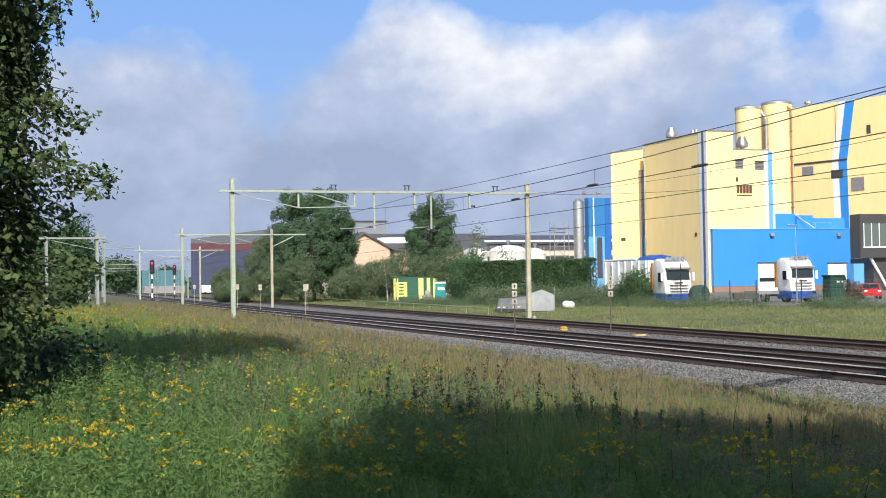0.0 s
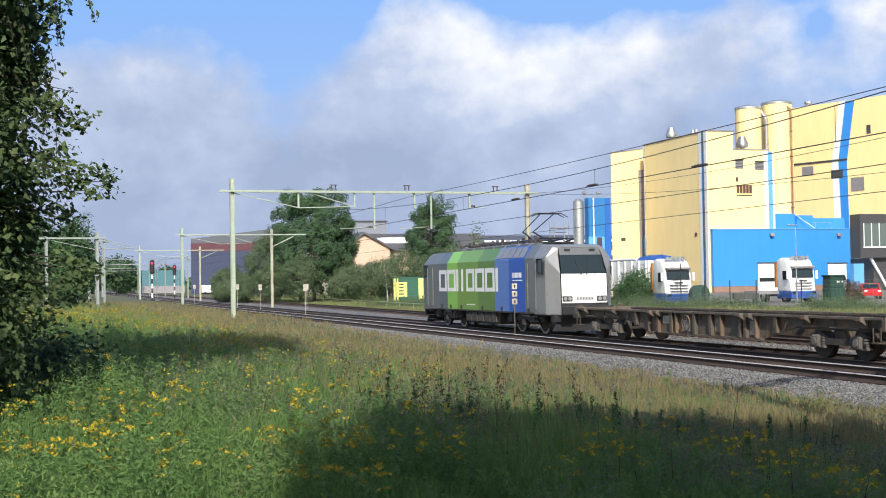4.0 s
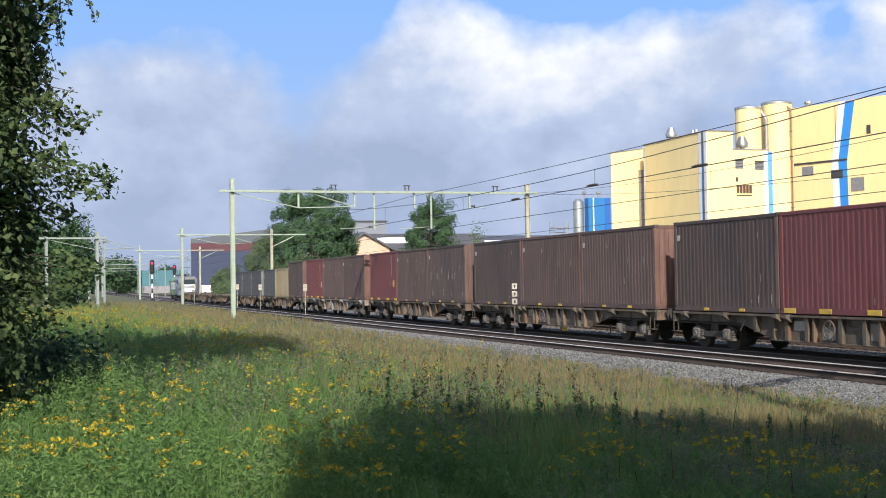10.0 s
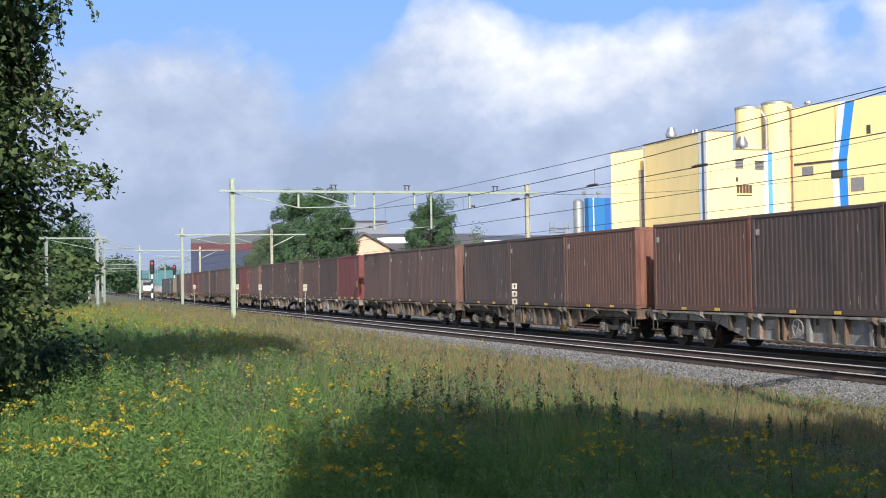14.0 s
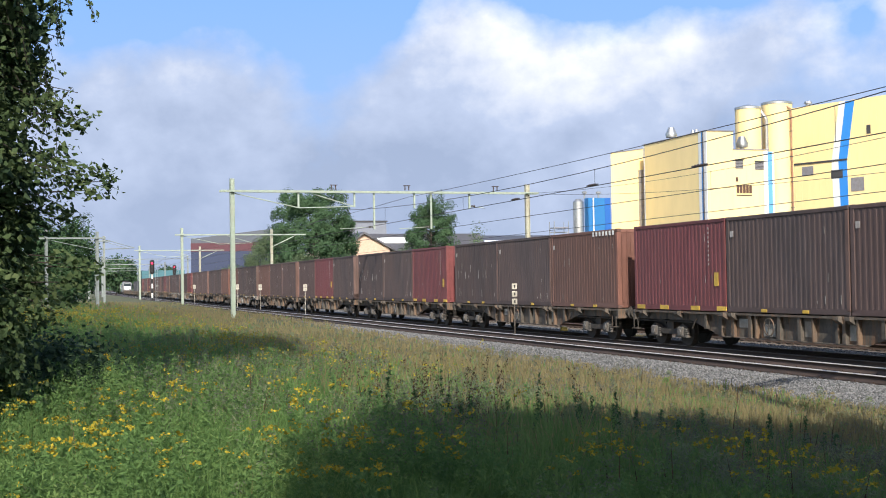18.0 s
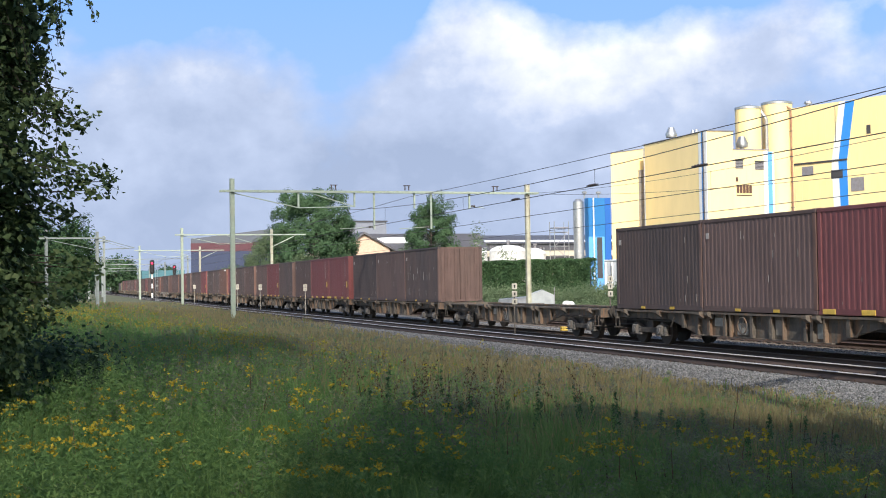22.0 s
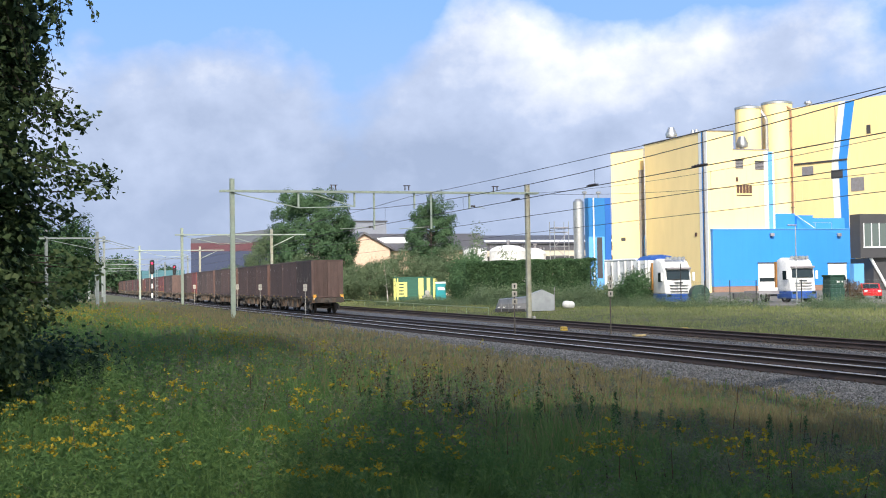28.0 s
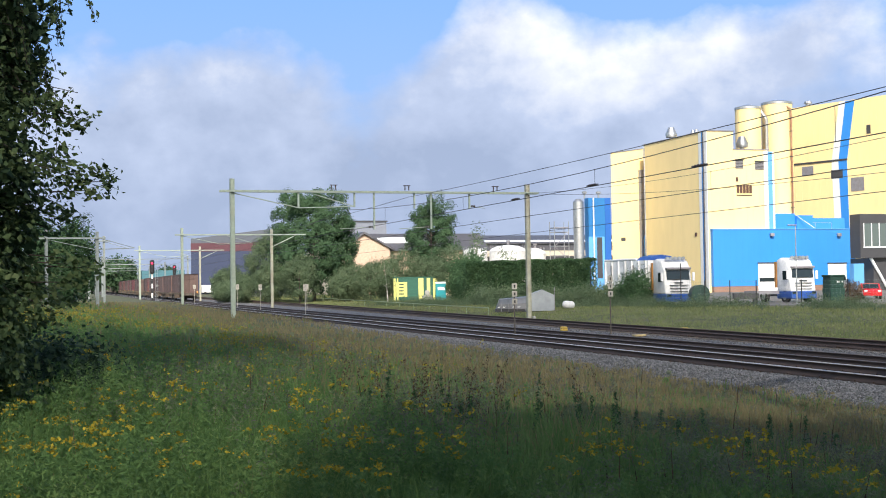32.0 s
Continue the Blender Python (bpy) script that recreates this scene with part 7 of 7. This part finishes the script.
# trees behind the camera whose shade lies over the foreground
for k, (x, y, h) in enumerate(((-8.0, 1.6, 17.0), (0.7, -7.2, 17.0), (3.4, -7.8, 17.0), (6.2, -7.4, 16.8), (10.6, -8.0, 17.5), (15.0, -9.5, 17.4), (19.5, -13.0, 17.0))):
    make_tree("lime_tree", "broad lime tree beside the footpath", x, y, h, 3.2, 3.0, LEAF_TREE, 900, 26, 0.78, 40 + k, spread_=0.36)

# far side: two round trees, bushes, hedge
make_tree("round_oak", "large dark green round-crowned tree behind the siding", 36.4, 162.0, 14.0, 5.1, 1.6, LEAF_TREE, 520, 160, 0.23, 66, spread_=0.42, square=3.6)
make_tree("round_oak", "mid-green round tree beside the gabled building", 51.0, 157.0, 12.9, 3.0, 2.2, LEAF_TREE, 260, 150, 0.21, 62, spread_=0.38, square=2.5)
make_tree("round_oak", "smaller green tree in the shrub belt", 31.8, 172.0, 9.2, 2.7, 1.0, LEAF_BUSH, 300, 90, 0.17, 63, spread_=0.36)
make_tree("round_oak", "green tree against the blue warehouse", 28.6, 182.0, 5.2, 2.8, 0.5, LEAF_BUSH, 260, 80, 0.17, 64, spread_=0.36)
for k, (x, y, h, r) in enumerate(((30.3, 160.0, 5.6, 2.3), (33.2, 156.0, 6.0, 2.5), (37.5, 150.0, 3.9, 2.2), (40.0, 147.0, 4.5, 2.2), (42.5, 149.5, 5.3, 2.3), (45.5, 152.0, 6.6, 2.5), (48.5, 151.0, 5.6, 2.2), (40.5, 157.5, 5.0, 2.2), (27.4, 165.0, 3.2, 2.0), (26.6, 174.0, 3.0, 1.8), (48.9, 142.6, 6.6, 2.3), (51.0, 142.0, 4.4, 1.8))):
    make_tree("willow_shrub", "grey-green willow shrub in the belt beyond the siding", x, y, h, r, 0.3, LEAF_BUSH, 190, 80, 0.145, 70 + k, category="shrub", spread_=0.30)
for k, (x, y, h) in enumerate(((47.5, 129.0, 8.4), (50.0, 127.0, 6.0), (41.0, 143.0, 5.4))):
    make_tree("young_birch", "thin young birch with a white stem", x, y, h, 1.0, 1.6, LEAF_BUSH, 60, 12, 0.22, 90 + k, bark=BARK_BIRCH, spread_=0.35, lean=-0.4, trunk_r=0.07)
make_hedge("clipped_hedge", "long dark green clipped hedge along the yard", [(42.2, 117.6), (45.5, 110.5), (49.2, 104.0)], 4.05, 1.0, 101)
make_shrub_row("clipped_hedge", "dark green hedge behind the site container", [(49.0, 141.0), (47.0, 131.0), (42.5, 117.0)], 4.7, 1.4, LEAF_HEDGE, 800, 26, 0.18, 102, "hedge")
make_shrub_row("bramble_bank", "tangled bramble and shrub bank below the hedge", [(46.0, 126.0), (41.0, 110.0), (46.0, 98.0), (48.6, 93.5)], 1.7, 1.5, LEAF_BUSH, 520, 20, 0.14, 103, "shrub")
make_tree("laurel_bush", "dense dark green bush before the lorry", 47.6, 92.6, 2.9, 1.4, 0.1, LEAF_HEDGE, 300, 30, 0.13, 104, category="shrub", spread_=0.28)
make_tree("dry_bush", "brownish bush by the yard fence", 59.1, 79.9, 1.7, 0.75, 0.1, WEED_DARK, 90, 22, 0.12, 105, category="shrub", spread_=0.22)
# left distance
for k, (x, y, h, r) in enumerate(((4.5, 118.0, 7.9, 1.9), (1.0, 128.0, 8.6, 2.6), (3.0, 150.0, 8.5, 2.4), (2.5, 178.0, 8.0, 3.5), (8.0, 205.0, 6.0, 3.0))):
    make_tree("lineside_tree", "dark green lineside tree beyond the meadow", x, y, h, r, 0.6, LEAF_HEDGE, 240, 60, 0.22, 110 + k, spread_=0.36)
for k, (x, y, h, r) in enumerate(((30, 430, 12.5, 6), (24, 470, 11, 6), (36, 480, 11, 6), (18, 420, 9, 5), (50, 470, 9, 6), (12, 400, 9, 5))):
    make_tree("distant_tree", "hazy distant tree at the end of the line", x, y, h, r, 1.0, LEAF_TREE, 200, 22, 0.8, 130 + k, spread_=0.9)


def make_far_woods():
    rs = np.random.default_rng(9)
    n = 16000
    a = rs.random(n) * 1.5 - 0.3
    d = 700 + 500 * rs.random(n)
    hgt = (5 + 6 * (0.5 + 0.5 * np.sin(a * 43) * np.sin(a * 17 + 1))) * rs.random(n) ** 0.7
    P = np.stack([np.sin(a) * d, np.cos(a) * d, hgt], 1)
    V, F = leaf_quads(P, 3.0, rs)
    tagged(new("distant_woods", soup("distant_woods", V, F, LEAF_TREE)), "low hazy line of woods on the horizon", "woods", kind="stuff")


make_far_woods()


def blades(x, y, h, w, rs, bend=0.5):
    """Bent tapering blades; arrays of plan place, height and width."""
    n = len(x)
    z = np.array([ground_z(a, b) for a, b in zip(x, y)]) - 0.02
    a, b = rs.random(n) * 6.283, rs.random(n) * 6.283
    dx, dy = np.cos(a) * w / 2, np.sin(a) * w / 2
    lx, ly = np.cos(b) * h * bend * rs.random(n), np.sin(b) * h * bend * rs.random(n)
    V = np.stack([np.stack([x - dx, y - dy, z], 1), np.stack([x + dx, y + dy, z], 1),
                  np.stack([x + lx * 0.35 + dx * 0.8, y + ly * 0.35 + dy * 0.8, z + h * 0.6], 1), np.stack([x + lx * 0.35 - dx * 0.8, y + ly * 0.35 - dy * 0.8, z + h * 0.6], 1),
                  np.stack([x + lx, y + ly, z + h], 1)], 1).reshape(-1, 3)
    k = (np.arange(n) * 5)[:, None, None]
    F = (np.array([(0, 1, 2), (0, 2, 3), (3, 2, 4)])[None] + k).reshape(-1, 3)
    return V, F


def meadow(n, d0, d1, rs):
    """Places on the meadow, thinning out with distance from the path."""
    d = d0 * (d1 / d0) ** rs.random(n)
    a = radians(18.5) + radians(23) * (2 * rs.random(n) - 1)
    x, y = d * np.sin(a), d * np.cos(a)
    keep = x < 14.75 + 0.35 * np.sin(y * 1.7) * np.sin(y * 0.6) + np.where(y > 60, 0.0065 * (y - 50) + 0.9e-4 * (y - 60) ** 2, 0)
    return x[keep], y[keep], d[keep]


def patch(x, y, s, seed):
    return np.array([noise.noise(Vector((a * s, b * s, seed))) for a, b in zip(x, y)])


def heights(x, y):
    return np.array([ground_z(a, b) for a, b in zip(x, y)])


def stand(x, y, h, girth, leaves, size, rs, lean=0.12, aspect=0.34, low=0.1):
    """Upright leafy plants: leaves along a leaning stem, longest below; returns places and the way they face."""
    n = len(x)
    s = low + (1 - low) * rs.random((n, leaves)) ** 0.75
    a = rs.random((n, leaves)) * 6.283
    r = girth[:, None] * (1.15 - 0.85 * s) * (0.35 + 0.75 * rs.random((n, leaves)))
    tilt = rs.normal(size=(n, 2)) * lean * h[:, None]
    gz = heights(x, y)
    P = np.stack([x[:, None] + np.cos(a) * r + tilt[:, :1] * s, y[:, None] + np.sin(a) * r + tilt[:, 1:] * s, gz[:, None] + h[:, None] * s], -1).reshape(-1, 3)
    O = np.stack([np.cos(a), np.sin(a), np.full(a.shape, 0.9)], -1).reshape(-1, 3)
    return leaf_quads(P, np.repeat(size, leaves), rs, -0.3, aspect, O, 0.6)


def lay(name, V, F, material, label, category):
    return tagged(new(name, soup(name, V, F, material)), label, category, kind="stuff")


def make_meadow():
    rs = np.random.default_rng(31)
    x, y, d = meadow(180000, 7.2, 150, rs)
    p, lumps = patch(x, y, 0.22, 2.0), patch(x, y, 1.1, 6.0)
    dryness = np.clip((x - 3.5) / 8.0, 0, 1) * 0.85 + 0.5 * p + 0.04 + np.clip((d - 25) / 60, 0, 0.35) * 0.5
    dry = rs.random(len(x)) < np.clip(dryness, 0.04, 0.94) * np.clip((d - 9) / 6, 0.10, 1)
    w = 0.006 + 0.00050 * d
    h = (0.22 + 0.26 * rs.random(len(x))) * (1 + 0.5 * p + 0.8 * lumps) * np.clip(1.25 - x / 16, 0.35, 1)
    for sel, mat, nm, lab in ((~dry, GRASS_GREEN, "meadow_grass", "lush green meadow grass and herbs"), (dry, GRASS_DRY, "dry_meadow_grass", "straw-coloured dry grass among the green")):
        V, F = blades(x[sel], y[sel], h[sel] * (1.1 if nm[0] == "d" else 1.0), w[sel] * (0.8 if nm[0] == "d" else 1.15), rs)
        lay(nm, V, F, mat, lab, "grass")
    # the meadow round about, sparser
    n = 60000
    x, y = -45 + 59 * rs.random(n), -35 + 165 * rs.random(n)
    k = (np.abs(np.arctan2(x, y) - radians(18.5)) > radians(24)) & (np.hypot(x, y) > 3)
    x, y, n = x[k], y[k], int(k.sum())
    V, F = blades(x, y, 0.15 + 0.25 * rs.random(n), 0.03 + 0.03 * rs.random(n), rs, 0.8)
    lay("surrounding_grass", V, F, GRASS_GREEN, "sparser grass of the meadow round about", "grass")
    # leafy herbs in clumps: lush where the field is high, grey-green towards the line
    x, y, d = meadow(15000, 7.2, 60, rs)
    m1, m2 = patch(x, y, 0.55, 12.0), patch(x, y, 1.5, 15.0)
    side = x * math.cos(YAW) - y * math.sin(YAW)
    lush = np.clip(1.05 - (x - 2.0) / 9.0, 0.05, 1)
    k = rs.random(len(x)) < np.clip(0.45 + 1.3 * m1 + 0.7 * m2, 0.03, 1) * lush
    hgt = (0.34 + 0.26 * rs.random(len(x)) + 0.50 * np.clip(m1, -0.2, 0.6) + 0.22 * m2) * np.clip(1.15 - x / 12, 0.34, 1)
    grey = rs.random(len(x)) < np.clip(0.12 + (x - 3.0) / 7.0 + 1.4 * patch(x, y, 0.4, 17.0), 0.03, 0.95)
    for sel, mat, nm, lab in ((k & ~grey, HERB_GREEN, "meadow_herbs", "leafy green herbs standing in clumps"), (k & grey, HERB_GREY, "grey_meadow_herbs", "grey-green mugwort and thistles in the grass")):
        V, F = stand(x[sel], y[sel], np.clip(hgt[sel], 0.20, 0.9), 0.09 + 0.0022 * d[sel], 58, 0.027 + 0.0012 * d[sel], rs, 0.16, 0.30)
        lay(nm, V, F, mat, lab, "herbs")
    # seeding tufts on the dry side
    x, y, d = meadow(9000, 10, 110, rs)
    k = rs.random(len(x)) < np.clip((x - 2.5) / 5 + 0.6 * patch(x, y, 0.5, 19.0), 0.04, 1)
    x, y, d = x[k], y[k], d[k]
    V, F = stand(x, y, (0.22 + 0.22 * rs.random(len(x))) * np.clip(1.2 - x / 13, 0.34, 1) * (1 + 0.8 * patch(x, y, 0.9, 21.0)), 0.07 + 0.0016 * d, 26, 0.034 + 0.0009 * d, rs, 0.3, 0.24)
    lay("straw_tufts", V, F, GRASS_DRY, "seeding straw-coloured tufts", "grass")
    # yellow flower heads in flat clusters on tall green plants
    x, y, d = meadow(9000, 7.4, 34, rs)
    side = x * math.cos(YAW) - y * math.sin(YAW)
    q = patch(x, y, 0.75, 7.0)
    k = (q > 0.0) & (rs.random(len(x)) < np.where(side < -0.6, 0.085 * np.clip((20 - d) / 8, 0.10, 1), np.where(d < 9.4, 0.07, np.where(side < 1.2, 0.012, 0.0))))
    x, y, d = x[k], y[k], d[k]
    n = len(x)
    hgt = 0.52 + 0.32 * rs.random(n) + 0.2 * patch(x, y, 0.55, 12.0)
    V, F = stand(x, y, hgt * 0.96, np.full(n, 0.10), 60, np.full(n, 0.036), rs, 0.16, 0.28)
    lay("tansy_plants", V, F, HERB_GREEN, "leafy green stems of the yellow flowers", "flowers")
    gz, P = heights(x, y), []
    for a, b, z in zip(x, y, gz + hgt):
        for j in range(int(rs.integers(2, 6))):
            c = np.array((a, b, z)) + rs.normal(size=3) * (0.075, 0.075, 0.05)
            P.append(c + rs.normal(size=(9, 3)) * (0.018, 0.018, 0.008))
    P = np.concatenate(P)
    V, F = leaf_quads(P, 0.022, rs, 0.0, 0.95, np.tile((0.0, -0.2, 0.9), (len(P), 1)), 0.6)
    lay("tansy_flowers", V, F, FLOWER, "flat yellow tansy flower heads", "flowers")
    # goldenrod drifts farther out
    x, y, d = meadow(15000, 15, 95, rs)
    k = (rs.random(len(x)) < np.clip((9.0 - x) / 6, 0, 0.9) * np.clip((d - 20) / 16, 0.03, 1)) & (patch(x, y, 0.18, 4.0) > -0.16)
    x, y, d = x[k], y[k], d[k]
    P = np.stack([x, y, heights(x, y) + 0.30 + 0.24 * rs.random(len(x))], 1)
    P = np.repeat(P, 8, 0) + rs.normal(size=(8 * len(P), 3)) * (0.08, 0.08, 0.03)
    V, F = leaf_quads(P, np.repeat(0.022 + 0.0007 * d, 8), rs, 0.0, 0.9)
    lay("faded_flowers", V, F, FLOWER_FAR, "faded yellow flowers spread through the far meadow", "flowers")
    # withered mauve-grey weeds in drifts
    x, y, d = meadow(7000, 8.5, 40, rs)
    k = (patch(x, y, 0.45, 11.0) > 0.06) & (x > 1.2)
    x, y, d = x[k], y[k], d[k]
    V, F = stand(x, y, (0.42 + 0.34 * rs.random(len(x))) * np.clip(1.2 - x / 14, 0.4, 1), 0.05 + 0.0015 * d, 26, 0.030 + 0.0008 * d, rs, 0.25, 0.22)
    lay("withered_weeds", V, F, WEED_MAUVE, "withered mauve-grey weeds standing in drifts", "weeds")
    # leaning dock stalks, dark brown
    P = []
    for cx, cy, n in ((4.1, 13.2, 10), (4.5, 13.0, 8), (4.9, 13.4, 6), (3.6, 13.6, 4), (6.4, 13.4, 4)):
        for j in range(n):
            x0, y0 = cx + rs.normal() * 0.2, cy + rs.normal() * 0.3
            z0, hgt = ground_z(x0, y0), 0.75 + 0.3 * rs.random()
            lean = rs.normal(size=2) * 0.24
            m = 70
            s = 0.3 + 0.7 * rs.random(m)
            P.append(np.stack([x0 + lean[0] * s + rs.normal(size=m) * 0.016, y0 + lean[1] * s + rs.normal(size=m) * 0.016, z0 + hgt * s], 1))
    V, F = leaf_quads(np.concatenate(P), 0.026, rs, -0.6, 0.5)
    lay("dock_stalks", V, F, WEED_DARK, "leaning dark brown dock seed stalks", "weeds")
    # tall dark green spikes standing over the rest
    n = 34
    x = 3.4 + 5.4 * rs.random(n) ** 1.3
    y = 13.4 - 0.16 * x + rs.normal(size=n) * 0.7
    V, F = stand(x, y, (0.58 + 0.40 * rs.random(n) ** 2) * np.clip(1.3 - x / 14, 0.6, 1), np.full(n, 0.06), 80, np.full(n, 0.045), rs, 0.08, 0.36, 0.25)
    lay("mugwort_spikes", V, F, LEAF_HEDGE, "tall dark green mugwort spikes above the grass", "weeds")
    # brown seed stalks
    x, y, d = meadow(1800, 9, 36, rs)
    k = rs.random(len(x)) < np.clip((x - 2) / 6, 0.03, 0.3) * np.clip((11 - x) / 4, 0.15, 1)
    V, F = blades(x[k], y[k], 0.36 + 0.30 * rs.random(k.sum()), 0.007 + 0.0006 * d[k], rs, 0.2)
    lay("seed_stalks", V, F, WEED_DARK, "tall brown seed stalks among the grass", "weeds")
    # verge beyond the siding
    n = 110000
    u = rs.random(n)
    y = 38 + 190 * u ** 1.5
    x = 28.5 + 1.33e-4 * np.maximum(0, y - 60) ** 2 + 22 * rs.random(n) ** 1.4
    V, F = blades(x, y, (0.05 + 0.12 * rs.random(n)) * (1 + 0.6 * patch(x, y, 0.12, 5.0) + 0.6 * patch(x, y, 0.7, 9.0)) * (1 + 1.2 * np.clip((x - 40) / 10, 0, 1)), np.full(n, 0.02) + 0.0002 * y, rs, 0.9)
    tagged(new("verge_grass", soup("verge_grass", V, F, GRASS_FAR)), "rough grass verge beyond the siding", "grass", kind="stuff")
    # taller weeds towards the yard fence
    n = 6500
    y = 60 + 62 * rs.random(n)
    x = np.interp(y, (60, 76, 90, 104, 122), (60, 53, 46.5, 43, 38.5)) - 7.0 * rs.random(n) ** 1.6
    k = (patch(x, y, 0.25, 3.0) + 0.5 * patch(x, y, 0.8, 1.0)) > -0.02
    x, y = x[k], y[k]
    m = 30
    s = rs.random((len(x), m))
    hh = (0.35 + 0.75 * rs.random(len(x)) ** 2)[:, None]
    P = np.stack([x[:, None] + rs.normal(size=s.shape) * 0.14, y[:, None] + rs.normal(size=s.shape) * 0.14, 0.02 + hh * s], -1).reshape(-1, 3)
    V, F = leaf_quads(P, 0.085, rs, -0.3, 0.4)
    tagged(new("verge_weeds", soup("verge_weeds", V, F, LEAF_BUSH)), "tall green weeds along the yard fence", "weeds", kind="stuff")


make_meadow()


# ---- a cloud that drifts before the sun ----
def make_cloud():
    m, t, b = nodes("thin_cloud")
    v = coords(t, (1 / 93.0, 1 / 125.0, 0.0))
    ln = t.nodes.new("ShaderNodeVectorMath")
    ln.operation = "LENGTH"
    t.links.new(v, ln.inputs[0])
    n = noised(t, v, 2.2, 5)
    s = t.nodes.new("ShaderNodeMath")
    s.operation = "MULTIPLY_ADD"
    t.links.new(n, s.inputs[0])
    s.inputs[1].default_value = 0.5
    t.links.new(ln.outputs["Value"], s.inputs[2])
    f = ramp(t, s.outputs[0], [(0.95, (0.41, 0.41, 0.41)), (1.25, (0, 0, 0))])
    mx, tr, df = t.nodes.new("ShaderNodeMixShader"), t.nodes.new("ShaderNodeBsdfTransparent"), t.nodes.new("ShaderNodeBsdfTranslucent")
    t.links.new(f, mx.inputs[0])
    t.links.new(tr.outputs[0], mx.inputs[1])
    t.links.new(df.outputs[0], mx.inputs[2])
    t.links.new(mx.outputs[0], t.nodes["Material Output"].inputs[0])
    bm = bmesh.new()
    bmesh.ops.create_icosphere(bm, subdivisions=4, radius=1.0)
    for w in bm.verts:
        k = 1 + 0.22 * noise.noise(w.co * 2.3)
        w.co = Vector((w.co.x * 93 * k, w.co.y * 125 * k, w.co.z * 16 * k))
    return solid("cloud_backdrop", bm, m, "thin white cumulus cloud drifting past the sun", "cloud", kind="structure", smooth=True)


CLOUD = make_cloud()


# ---- movement ----
def motions():
    for ob, start, z in TRAIN:
        walk(ob, [(t, track_pose(start + SPEED * t, z)) for t in range(33)])
    up = TO_SUN * (600 / TO_SUN.z)
    walk(CLOUD, [(t, pose(up.x - 9 + 3.2 * (t - 32), up.y + 46 - 1.0 * (t - 32), up.z)) for t in (0, 16, 32)])
    walk(SKY, [(t, pose(0, 0, 0, 0, 0, -4.1 * t / 32)) for t in (0, 16, 32)])


motions()
